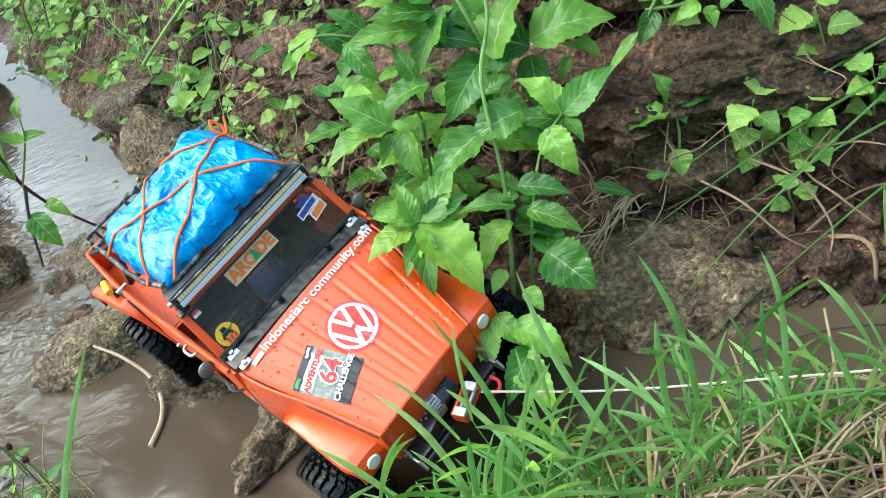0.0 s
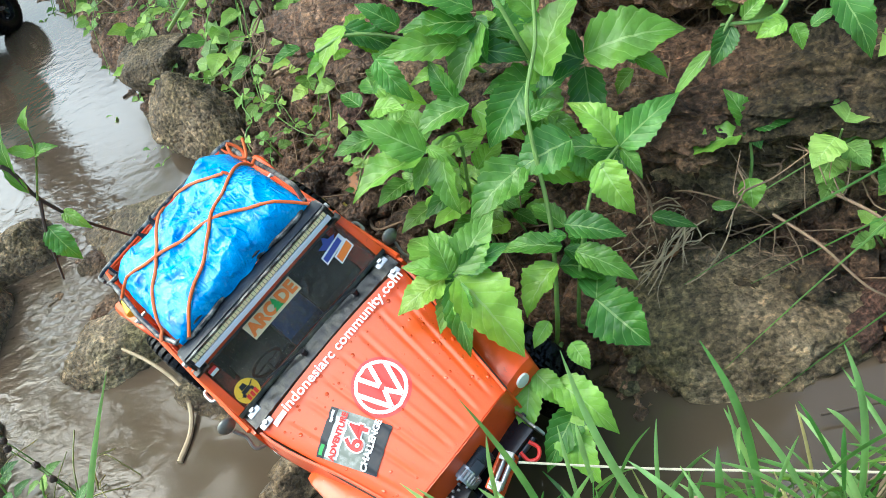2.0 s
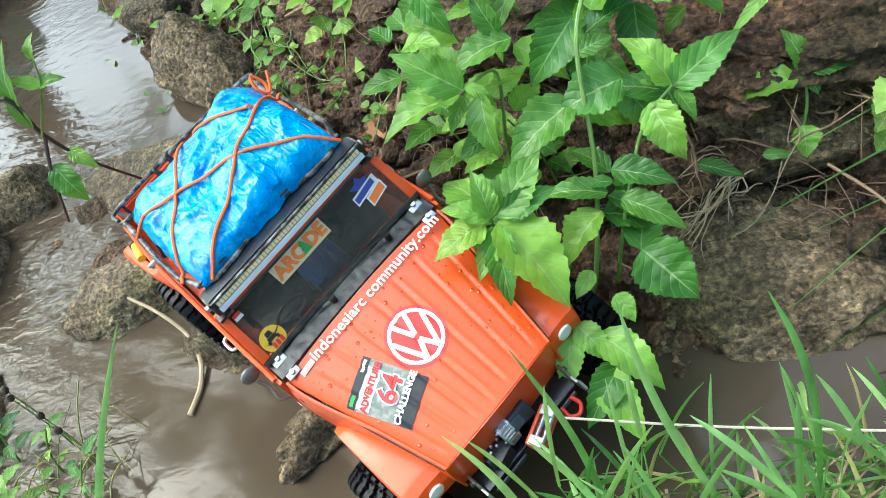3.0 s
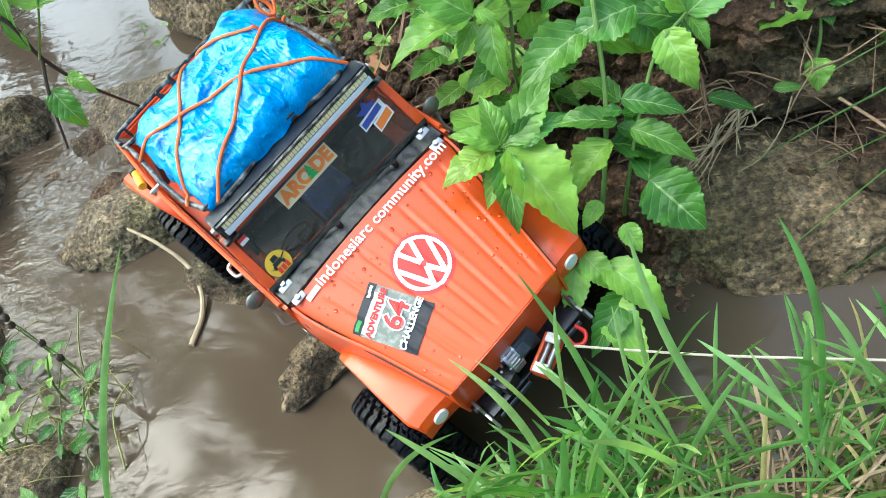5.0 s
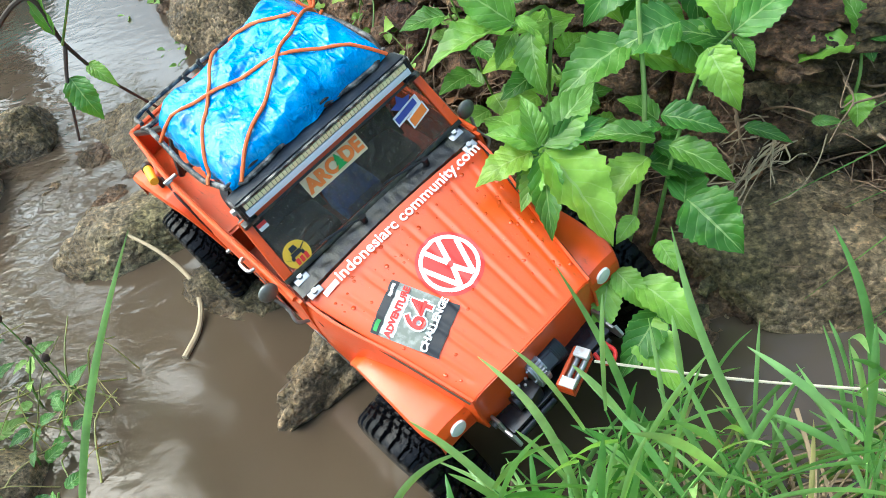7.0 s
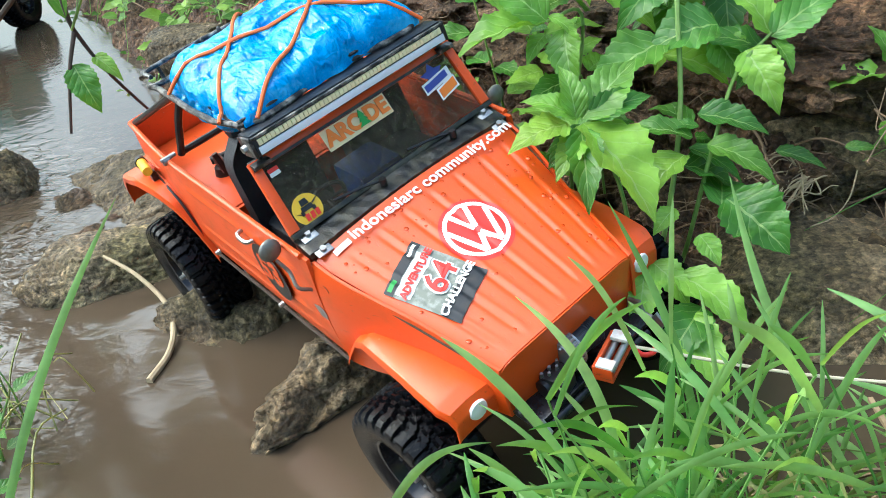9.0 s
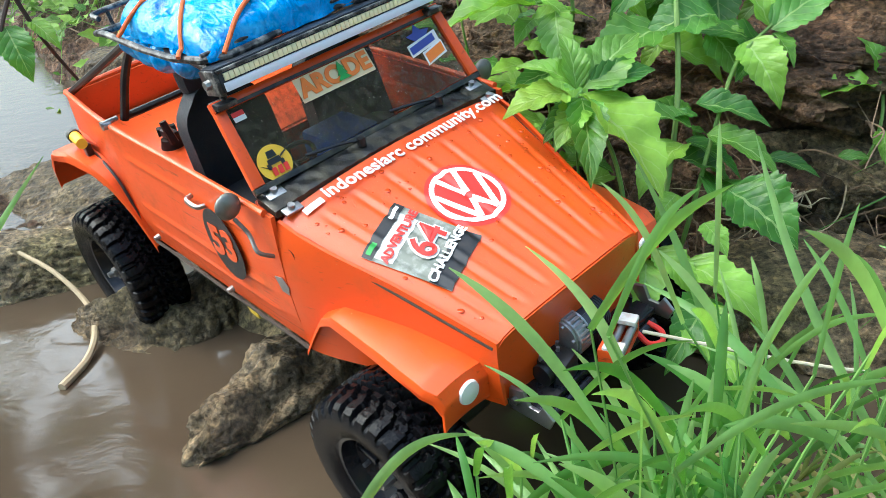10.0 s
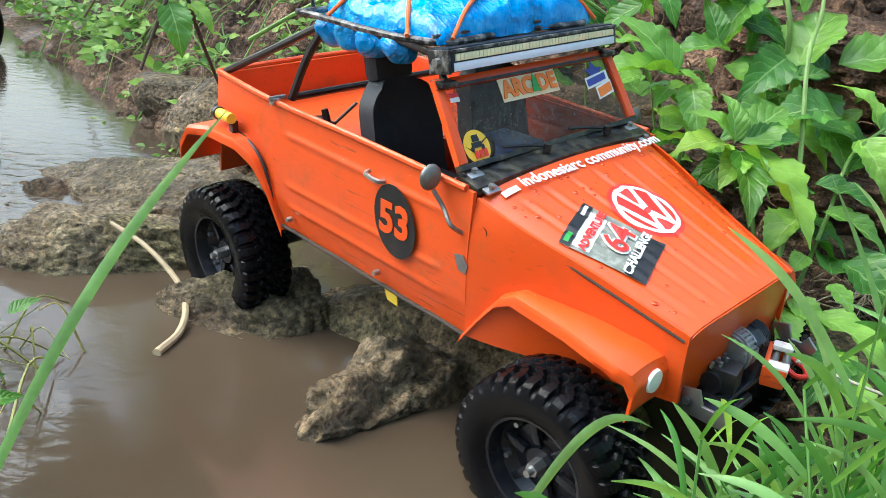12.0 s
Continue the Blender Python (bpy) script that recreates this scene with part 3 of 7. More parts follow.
def build_bodywork():
    bm = bmesh.new()

    def top(u, v):
        x = lerp(0.011, 0.1305, u)
        y = lerp(-1, 1, v) * (hood_half(x) - 0.0006)
        return (x + 0.004 * (1 - (2 * v - 1) ** 2) * u, y, hood_top(x, y))
    sheet(bm, top, 36, 150, (0, 0, -0.0022))
    hood = part("hood", bm, ORANGE, truck, "ribbed orange bonnet wet with droplets", sharp=50)
    # droplets on the bonnet
    bm = bmesh.new()
    rnd = random.Random(5)
    for _ in range(190):
        x = rnd.uniform(0.02, 0.127)
        y = rnd.uniform(-0.93, 0.93) * hood_half(x)
        r = rnd.choice((0.0005, 0.0007, 0.0009, 0.0012, 0.0017))
        m = Matrix.Translation((x, y, hood_top(x, y))) @ Matrix.Diagonal((r * rnd.uniform(1, 1.7), r, r * 0.4, 1))
        bmesh.ops.create_icosphere(bm, subdivisions=2, radius=1.0, matrix=m)
    tagged(part("droplet_spray", bm, DROP, hood, "clear water droplets"), kind="stuff")

    for s in (-1, 1):
        # side of the engine bay under the bonnet
        bm = bmesh.new()
        def cheek(u, v):
            x = lerp(0.0112, 0.131, u)
            k = max(0.0, 1 - (x - 0.0112) / 0.075) ** 2
            y = lerp(hood_half(x) + 0.0004 + 0.001 * math.sin(v * 3.14), 0.0870 + 0.0022 * math.sin(v * 3.14) - 0.0030 * (1 - v) ** 8, k)
            return (x, s * y, lerp(hood_edge(x) - 0.001, lerp(0.0445, 0.048, u), v))
        sheet(bm, cheek, 30, 16, (0, -s * 0.002, 0))
        part("engine_bay_side", bm, ORANGE, truck)
        # long tub side with the rear wheel cut-out
        bm = bmesh.new()
        sheet(bm, lambda u, v: (lerp(-0.178, 0.0115, u), s * (0.0872 + 0.0022 * math.sin(v * 3.1416) - 0.0025 * max(0, 0.25 - v) * 4 + groove(v, u)),
                                lerp(lerp(0.050, 0.0445, u), lerp(0.1393, 0.1325, u), v)), 40, 60, (0, -s * 0.0025, 0))
        side = part("side_panel", bm, ORANGE_OLD, truck, "scratched orange side panel with pressed grooves")
        bm = bmesh.new()
        slab(bm, [(-0.1775, s * 0.0872, 0.1393), (-0.262, s * 0.0800, 0.1425), (-0.270, s * 0.0800, 0.100), (-0.212, s * 0.0872, 0.101), (-0.190, s * 0.0872, 0.088), (-0.1775, s * 0.0872, 0.06)],
             (0, -s * 0.0025, 0), 0.0006)
        part("rear_quarter", bm, ORANGE_OLD, truck)
        # black sealing line where the wing meets the tub
        bm = bmesh.new()
        tube(bm, [(-0.176, s * 0.0893, 0.052), (-0.190, s * 0.0893, 0.090), (-0.208, s * 0.0893, 0.104), (-0.235, s * 0.087, 0.108)], 0.0012, 6)
        part("sealing_line", bm, BLACK, truck)
        # rolled top rail of the tub
        bm = bmesh.new()
        tube(bm, [(0.006, s * 0.0872, 0.1335), (-0.09, s * 0.0875, 0.1378), (-0.18, s * 0.0868, 0.1402), (-0.262, s * 0.0795, 0.1432)], 0.0021, 8)
        part("top_rail", bm, ORANGE_OLD, truck)
        # dark worn seam under the bonnet's edge and along the bottom of the tub
        bm = bmesh.new()
        tube(bm, [(x, s * (hood_half(x) + 0.0010), hood_edge(x) - 0.0052) for x in (0.012, 0.04, 0.07, 0.10, 0.129)], 0.00075, 6)
        part("bonnet_seam", bm, BARK, truck)
        bm = bmesh.new()
        tube(bm, [(lerp(-0.176, 0.010, k / 8), s * 0.0872, lerp(0.0500, 0.0447, k / 8) + 0.0006 * (k % 2)) for k in range(9)], 0.0013, 6)
        part("worn_sill", bm, BARK, truck)
        # front wing
        prof = [(0.010, 0.0445), (0.024, 0.064), (0.036, 0.0790), (0.047, 0.0850), (0.085, 0.0815), (0.112, 0.0765), (0.121, 0.0730), (0.1245, 0.066), (0.1235, 0.052)]

        def wing(u, v):
            k = min(len(prof) - 2, int(u * (len(prof) - 1)))
            f_ = u * (len(prof) - 1) - k
            x, z = lerp(prof[k][0], prof[k + 1][0], f_), lerp(prof[k][1], prof[k + 1][1], f_)
            yi = hood_half(min(x, 0.131)) - 0.001
            yo = lerp(0.0885, 0.0915, min(1, max(0, (x - 0.01) / 0.09))) - 0.004 * max(0, (x - 0.115) / 0.01)
            lip = 0.004 * max(0, v - 0.86) / 0.14
            return (x - lip * 0.4, s * lerp(yi, yo, min(1, v / 0.9)), z + 0.002 * math.sin(v * 3.14) - lip)
        bm = bmesh.new()
        sheet(bm, wing, 48, 14, (-0.0012, 0, -0.0018))
        w = part("front_wing", bm, ORANGE, truck)
        bm = bmesh.new()
        lathe(bm, [(0.0, 0.0), (0.0066, 0.0), (0.0060, 0.0016), (0.0030, 0.0022), (0.0, 0.0024)], frame_of((0.1238, s * 0.0715, 0.0655), (0, 1, 0), (0, 0, 1)), 24, False)
        part("headlamp", bm, WHITE, truck, "round white headlamp disc")
        # rear wing: wide flare over the wheel
        rp = [(-0.173, 0.049), (-0.184, 0.078), (-0.196, 0.097), (-0.212, 0.1065), (-0.245, 0.109), (-0.272, 0.104), (-0.284, 0.090), (-0.286, 0.073)]

        def flare(u, v):
            k = min(len(rp) - 2, int(u * (len(rp) - 1)))
            f_ = u * (len(rp) - 1) - k
            x, z = lerp(rp[k][0], rp[k + 1][0], f_), lerp(rp[k][1], rp[k + 1][1], f_)
            yo = lerp(0.0895, 0.105, min(1, u * 1.6))
            lip = 0.005 * max(0, v - 0.85) / 0.15
            return (x, s * lerp(0.070 if u > 0.55 else 0.086, yo, min(1, v / 0.9)), z - lip)
        bm = bmesh.new()
        sheet(bm, flare, 40, 12, (0.0008, 0, -0.002))
        part("rear_wing", bm, ORANGE, truck)
        # door handle, bolts, filler cap
        for bx, bz in ((-0.065, 0.056), (-0.160, 0.060), (-0.197, 0.094)):
            bm = bmesh.new()
            rod(bm, (bx, s * 0.0885, bz), (bx, s * 0.0925, bz), 0.0022, 0.0016, 8)
            part("bolt", bm, STEEL, truck, "small steel bolt")
        bm = bmesh.new()
        tube(bm, [(-0.072, s * 0.090, 0.1215), (-0.070, s * 0.0945, 0.1210), (-0.060, s * 0.0945, 0.1195), (-0.058, s * 0.090, 0.119)], 0.0016, 6)
        part("door_handle", bm, STEEL, truck, "small worn steel door handle")
        bm = bmesh.new()
        lathe(bm, [(0.0, 0.0022), (0.0032, 0.0022), (0.0036, 0.0005), (0.0036, 0.0)], frame_of((0.018, s * 0.0862, 0.1115), (s, 0, 0), (0, 0, 1)), 16, False)
        part("filler_cap", bm, BLACK, truck, "black round cap")
        bm = bmesh.new()
        slab(bm, [(0.003, s * 0.0905, 0.095), (0.009, s * 0.0900, 0.096), (0.0125, s * 0.0893, 0.090), (0.011, s * 0.0893, 0.0845), (0.006, s * 0.0900, 0.086)], (0, s * 0.0005, 0))
        part("bare_metal_patch", bm, STEEL, side, "patch of bare grey metal")
        # mirror on a bent arm
        bm = bmesh.new()
        tube(bm, [(0.006, s * 0.089, 0.108), (0.004, s * 0.096, 0.114), (-0.004, s * 0.094, 0.121), (-0.010, s * 0.0965, 0.130)], 0.0013, 6)
        arm = part("mirror", bm, DIRTY, truck, "round muddy wing mirror on a bent arm")
        bm = bmesh.new()
        bmesh.ops.create_uvsphere(bm, u_segments=16, v_segments=10, radius=1.0, matrix=Matrix.Translation((-0.0125, s * 0.0965, 0.1365)) @ Matrix.Diagonal((0.0035, 0.0075, 0.0075, 1)))
        part("mirror_head", bm, DIRTY, arm, "muddy grey mirror back")
        # windscreen hinge plates
        bm = bmesh.new()
        for x, z, w_ in ((-0.002, 0.1372, 0.0075), (0.012, 0.1318, 0.0055)):
            box(bm, (x, s * 0.0745, z), (w_ * 1.3, 0.011, 0.0018), pose(0, 0, 0, 0, 18, 0), 0.0006)
            rod(bm, (x, s * 0.0745, z), (x + 0.001, s * 0.0745, z + 0.003), 0.0022, 0.0020, 8)
        part("hinge", bm, STEEL, truck, "riveted steel windscreen hinge")

    # nose, tail, floor, dashboard
    bm = bmesh.new()
    sheet(bm, lambda u, v: (0.131 + 0.0045 * (1 - (2 * u - 1) ** 2) - 0.004 * v, lerp(-0.0555, 0.0555, u), lerp(hood_top(0.1305, lerp(-0.0555, 0.0555, u)) - 0.0008, 0.047, v)), 24, 10, (-0.002, 0, 0))
    part("nose_panel", bm, ORANGE, truck)
    bm = bmesh.new()
    slab(bm, [(-0.2625, -0.0795, 0.142), (-0.2625, 0.0795, 0.142), (-0.272, 0.0795, 0.062), (-0.272, -0.0795, 0.062)], (0.0025, 0, 0), 0.0006)
    part("tail_panel", bm, ORANGE_OLD, truck)
    bm = bmesh.new()
    tube(bm, [(-0.2625, -0.0795, 0.143), (-0.2645, 0, 0.1435), (-0.2625, 0.0795, 0.143)], 0.0021, 8)
    part("tail_rail", bm, ORANGE_OLD, truck)
    bm = bmesh.new()
    slab(bm, [(-0.262, -0.0845, 0.110), (-0.115, -0.0845, 0.110), (-0.115, 0.0845, 0.110), (-0.262, 0.0845, 0.110)], (0, 0, 0.003))
    slab(bm, [(-0.114, -0.0845, 0.085), (-0.114, 0.0845, 0.085), (-0.114, 0.0845, 0.1125), (-0.114, -0.0845, 0.1125)], (0.003, 0, 0))
    part("load_floor", bm, ORANGE_OLD, truck, "scuffed orange load floor")
    bm = bmesh.new()
    slab(bm, [(-0.110, -0.0845, 0.085), (0.005, -0.0845, 0.085), (0.005, 0.0845, 0.085), (-0.110, 0.0845, 0.085)], (0, 0, 0.003))
    part("cab_floor", bm, RED_FLOOR, truck, "dull red cab floor")
    bm = bmesh.new()
    box(bm, (-0.012, 0, 0.122), (0.018, 0.158, 0.014), None, 0.004)
    dash = part("dashboard", bm, RED_FLOOR, truck)
    bm = bmesh.new()
    tube(bm, [(-0.030 + 0.004 * math.sin(a), -0.042 + 0.014 * math.cos(a), 0.131 + 0.013 * math.sin(a)) for a in np.linspace(0, 6.283, 14)[:-1]], 0.0014, 6, closed=True)
    rod(bm, (-0.030, -0.056, 0.131), (-0.030, -0.028, 0.131), 0.0011)
    rod(bm, (-0.014, -0.042, 0.124), (-0.030, -0.042, 0.131), 0.0016)
    part("steering_wheel", bm, BLACK, truck)
    bm = bmesh.new()
    box(bm, (-0.042, 0.000, 0.122), (0.036, 0.034, 0.022), None, 0.003)
    part("receiver_box", bm, BLUE_BOX, truck, "blue plastic electronics box")
    # cowl strip and mud under the windscreen
    bm = bmesh.new()
    sheet(bm, lambda u, v: (lerp(-0.006, 0.0105, u), lerp(-0.083, 0.083, v), lerp(0.1375, 0.1335, u) + 0.0035 * (1 - (2 * v - 1) ** 2) + 0.0008 * noise.noise(Vector((u * 3, v * 40, 2)))), 8, 80, (0, 0, -0.004))
    part("cowl", bm, COWL, truck, "black cowl strip with dried mud")
    for s in (-1, 1):
        bm = bmesh.new()
        tube(bm, [(0.002, s * 0.030 + 0.012, 0.1425), (0.000, s * 0.030 + 0.002, 0.1445), (-0.003, s * 0.030 - 0.020, 0.147)], 0.0009, 5)
        rod(bm, (0.003, s * 0.030 + 0.013, 0.139), (0.003, s * 0.030 + 0.013, 0.144), 0.0024)
        part("wiper", bm, BLACK, truck)


def groove(v, u):
    g = 0.0
    for c in (0.22, 0.40, 0.80):
        g += 0.0011 * math.exp(-((v - c) / 0.022) ** 2) * (1 if 0.08 < u < 0.9 else 0)
    return g


DROP = plain("water_drop", (0.58, 0.055, 0.004), 0.06, spots=0.0)
RED_FLOOR = plain("dull_red_floor", (0.42, 0.06, 0.03), 0.55, spots=0.4)
COWL = plain("muddy_black_strip", (0.012, 0.012, 0.013), 0.30, spots=0.30, scale=110, dirt=(0.32, 0.28, 0.16), bump=0.5)
build_bodywork()

# windscreen
WB, WT = Vector((-0.004, 0, 0.1395)), Vector((-0.031, 0, 0.1815))


def screen(y, k, lift=0.0):
    n = Vector((WT.z - WB.z, 0, -(WT.x - WB.x))).normalized()
    p = WB.lerp(WT, k) + n * lift
    return Vector((p.x, y, p.z))


def quad_on_screen(y0, y1, k0, k1, lift):
    return [screen(y0, k0, lift), screen(y1, k0, lift), screen(y1, k1, lift), screen(y0, k1, lift)]


SN = Vector((WT.z - WB.z, 0, -(WT.x - WB.x))).normalized()
bm = bmesh.new()
slab(bm, quad_on_screen(-0.084, 0.084, -0.02, 0.05, -0.002), SN * 0.0045, 0.0008)
part("windscreen_sill", bm, COWL, truck, "black rubber strip under the windscreen")
bm = bmesh.new()
slab(bm, quad_on_screen(-0.081, 0.081, 0.90, 1.02, -0.002), SN * 0.0045, 0.0008)
for s in (-1, 1):
    slab(bm, [screen(s * 0.084, 0.05, -0.002), screen(s * 0.0765, 0.05, -0.002), screen(s * 0.0745, 0.90, -0.002), screen(s * 0.081, 0.90, -0.002)], SN * 0.0045, 0.0008)
wframe = part("windscreen_frame", bm, ORANGE, truck, "worn orange windscreen frame")
bm = bmesh.new()
slab(bm, [screen(-0.0765, 0.06, 0), screen(0.0765, 0.06, 0), screen(0.0745, 0.90, 0), screen(-0.0745, 0.90, 0)], SN * 0.0008)
wglass = part("windscreen", bm, GLASS, truck, "dusty dark windscreen with painted-in haze and stickers")
bm = bmesh.new()
slab(bm, quad_on_screen(-0.080, 0.080, 0.90, 0.935, 0.0027), SN * 0.0008)
part("rubber_seal", bm, COWL, wframe, "grey sealing strip")

# seats
for s in (-1, 1):
    bm = bmesh.new()
    sheet(bm, lambda u, v: (-0.090 - 0.014 * u + 0.009 * (2 * v - 1) ** 2, s * 0.043 + lerp(-0.030, 0.030, v) * (1 - 0.08 * u - 0.30 * max(0, (u - 0.7) / 0.3) ** 3), lerp(0.096, 0.166, u) - 0.004 * abs(2 * v - 1) ** 3 * u), 20, 14, (-0.014, 0, -0.001))
    seat = part("seat", bm, SEAT, truck, "black bucket seat with headrest")
    bm = bmesh.new()
    box(bm, (-0.111, s * 0.043, 0.1745), (0.014, 0.032, 0.024), pose(0, 0, 0, 0, -10, 0), 0.0055)
    part("headrest", bm, SEAT, seat)
    bm = bmesh.new()
    box(bm, (-0.072, s * 0.043, 0.098), (0.046, 0.050, 0.016), None, 0.005)
    part("seat_cushion", bm, SEAT, seat)

# roll cage
for s in (-1, 1):
    bm = bmesh.new()
    tube(bm, [(-0.2555, s * 0.077, 0.144), (-0.20, s * 0.069, 0.170), (-0.156, s * 0.061, 0.1915), (-0.147, s * 0.060, 0.1935)], 0.0027, 8)
    part("cage_brace", bm, BLACK, truck)
    bm = bmesh.new()
    tube(bm, [(-0.172, s * 0.0765, 0.141), (-0.163, s * 0.069, 0.170), (-0.152, s * 0.061, 0.1925)], 0.0029, 8)
    part("cage_post", bm, BLACK, truck)
    bm = bmesh.new()
    tube(bm, [(-0.155, s * 0.061, 0.1925), (-0.09, s * 0.064, 0.1955), (-0.036, s * 0.068, 0.1935)], 0.0024, 8)
    part("roof_rail", bm, BLACK, truck)
    bm = bmesh.new()
    tube(bm, [(-0.036, s * 0.069, 0.194), (-0.032, s * 0.071, 0.184), (-0.026, s * 0.074, 0.180)], 0.0022, 8)
    box(bm, (-0.028, s * 0.074, 0.1815), (0.010, 0.012, 0.003), None, 0.0008)
    part("rack_foot", bm, CHIPPED, truck, "chipped black rack bracket")
    bm = bmesh.new()
    rod(bm, (-0.1745, s * 0.086, 0.1405), (-0.1745, s * 0.091, 0.1415), 0.0032, 0.0028, 10)
    rod(bm, (-0.1745, s * 0.080, 0.143), (-0.1745, s * 0.092, 0.143), 0.0018, 0.0018, 8)
    part("cage_bolt", bm, STEEL, truck, "steel cage bolt")
for x, z in ((-0.172, 0.1425), (-0.153, 0.1925)):
    bm = bmesh.new()
    tube(bm, [(x, -0.075 if z < 0.15 else -0.061, z), (x, 0, z), (x, 0.075 if z < 0.15 else 0.061, z)], 0.0026, 8)
    part("cage_crossbar", bm, BLACK, truck)

# roof rack and light bar
bm = bmesh.new()
tube(bm, [(-0.044, -0.0705, 0.2005), (-0.150, -0.0745, 0.2005), (-0.157, -0.070, 0.201), (-0.1585, 0, 0.201), (-0.157, 0.070, 0.201), (-0.150, 0.0745, 0.2005), (-0.044, 0.0705, 0.2005), (-0.044, 0, 0.2005)], 0.0021, 8, closed=True)
tube(bm, [(-0.150, -0.076, 0.2105), (-0.160, -0.070, 0.212), (-0.162, 0, 0.212), (-0.160, 0.070, 0.212), (-0.150, 0.076, 0.2105)], 0.0017, 8)
for y in (-0.05, -0.025, 0, 0.025, 0.05):
    rod(bm, (-0.045, y, 0.200), (-0.157, y, 0.200), 0.0013, None, 6)
for y in (-0.066, -0.03, 0.03, 0.066):
    rod(bm, (-0.158, y, 0.200), (-0.161, y, 0.212), 0.0013, None, 6)
part("roof_rack", bm, CHIPPED, truck, "black wire roof rack")
BM = Matrix.Translation((-0.0305, 0, 0.1925)) @ pose(0, 0, 0, 0, -10, 0)


def bar_box(c, sz, bevel):
    bm = bmesh.new()
    box(bm, (0, 0, 0), sz, None, bevel)
    bmesh.ops.translate(bm, vec=c, verts=bm.verts)
    bm.transform(BM)
    return bm


bar = part("light_bar", bar_box((0, 0, 0), (0.0165, 0.149, 0.0115), 0.0012), BARMETAL, truck, "long black light bar with pale led cells")
part("top_plate", bar_box((-0.0012, 0, 0.0065), (0.0155, 0.150, 0.0014), 0.0005), BARMETAL, bar)
part("front_lip", bar_box((0.0085, 0, 0.0056), (0.0030, 0.150, 0.0016), 0.0004), CHIPPED, bar, "chipped black front lip")
part("lens_strip", bar_box((0.0086, 0, -0.0030), (0.0016, 0.146, 0.0046), 0.0004), LENS, bar, "pale bluish lens strip")
CELL = mesh_of("led_cell", bar_box((0, 0, 0), (0.0016, 0.0026, 0.0038), 0.0002), LED)
CELL.transform(BM.inverted())
for k in range(48):
    cell = new("led_cell", CELL)
    cell.parent = bar
    cell.matrix_basis = BM @ Matrix.Translation((0.0088, -0.0705 + k * 0.003, 0.0021))
bm = bmesh.new()
tube(bm, [(-0.0405, -0.0720, 0.2040), (-0.0410, 0.0, 0.2046), (-0.0405, 0.0720, 0.2040)], 0.0012, 8)
part("front_wire", bm, CHIPPED, bar)
for s in (-1, 1):
    bm = bar_box((0, s * 0.0755, 0), (0.016, 0.0022, 0.013), 0.0006)
    end = part("bar_end", bm, CHIPPED, bar, "chipped black end bracket")
    bm = bmesh.new()
    rod(bm, (-0.0305, s * 0.0755, 0.1925), (-0.0305, s * 0.0795, 0.1925), 0.0028, 0.0024, 8)
    part("bar_bolt", bm, STEEL, bar, "steel hinge bolt")

# chassis, axles, winch
bm = bmesh.new()
for s in (-1, 1):
    box(bm, (-0.075, s * 0.026, 0.045), (0.36, 0.008, 0.018), None, 0.001)
box(bm, (-0.075, 0, 0.050), (0.10, 0.05, 0.03), None, 0.004)
box(bm, (-0.10, 0, 0.068), (0.19, 0.150, 0.010), None, 0.002)
part("chassis", bm, DULL, truck, "dark muddy chassis rails")
for ax in (0.084, -0.235):
    bm = bmesh.new()
    rod(bm, (ax, -0.085, 0.008), (ax, 0.085, 0.008), 0.0075, None, 12)
    bmesh.ops.create_uvsphere(bm, u_segments=14, v_segments=10, radius=0.019, matrix=Matrix.Translation((ax, 0.012, 0.014)))
    for s in (-1, 1):
        rod(bm, (ax, s * 0.05, 0.018), (ax - 0.012 * (1 if ax > 0 else -1), s * 0.045, 0.075), 0.006, 0.006, 10)
        rod(bm, (ax, s * 0.035, 0.012), (-0.075, s * 0.028, 0.036), 0.003, None, 8)
    part("axle", bm, DULL, truck)
# winch on its bumper, tucked under the nose
WZ = 0.0635
bm = bmesh.new()
lathe(bm, [(0.0, -0.004), (0.0086, -0.004), (0.0088, 0.012), (0.0082, 0.0135), (0.0050, 0.0145), (0.0, 0.0145)], frame_of((0.134, 0, WZ), (0, 0, 1), (1, 0, 0)), 24, False)
box(bm, (0.1400, -0.001, WZ + 0.0045), (0.008, 0.011, 0.008), pose(0, 0, 0, 0, 35, 0), 0.0012)
winch = part("winch", bm, BARMETAL, truck, "wet black winch motor with cooling fins")
for k in range(6):
    bm = bmesh.new()
    rod(bm, (0.134, 0.0052 + k * 0.0015, WZ), (0.134, 0.0059 + k * 0.0015, WZ), 0.0095, None, 24)
    part("cooling_fin", bm, BARMETAL, winch)
bm = bmesh.new()
for k in range(28):
    a = k * 6.2832 / 28
    box(bm, (0.134 + 0.0110 * math.cos(a), -0.0095, WZ + 0.0110 * math.sin(a)), (0.0014, 0.0085, 0.0014), None, 0.0)
for y0, y1, r in ((-0.0150, -0.0135, 0.0104), (-0.0135, -0.0125, 0.0118), (-0.0125, -0.0060, 0.0108), (-0.0060, -0.0048, 0.0118), (-0.0048, -0.0040, 0.0100)):
    rod(bm, (0.134, y0, WZ), (0.134, y1, WZ), r, None, 28)
gear = part("gear_housing", bm, ALLOY, winch, "ribbed dull silver gear housing")
for k in range(6):
    a = k * 1.0472 + 0.3
    bm = bmesh.new()
    rod(bm, (0.134 + 0.0086 * math.cos(a), -0.0150, WZ + 0.0086 * math.sin(a)), (0.134 + 0.0086 * math.cos(a), -0.0166, WZ + 0.0086 * math.sin(a)), 0.0011, 0.0010, 6)
    part("bolt", bm, STEEL, gear, "small bright bolt")
bm = bmesh.new()
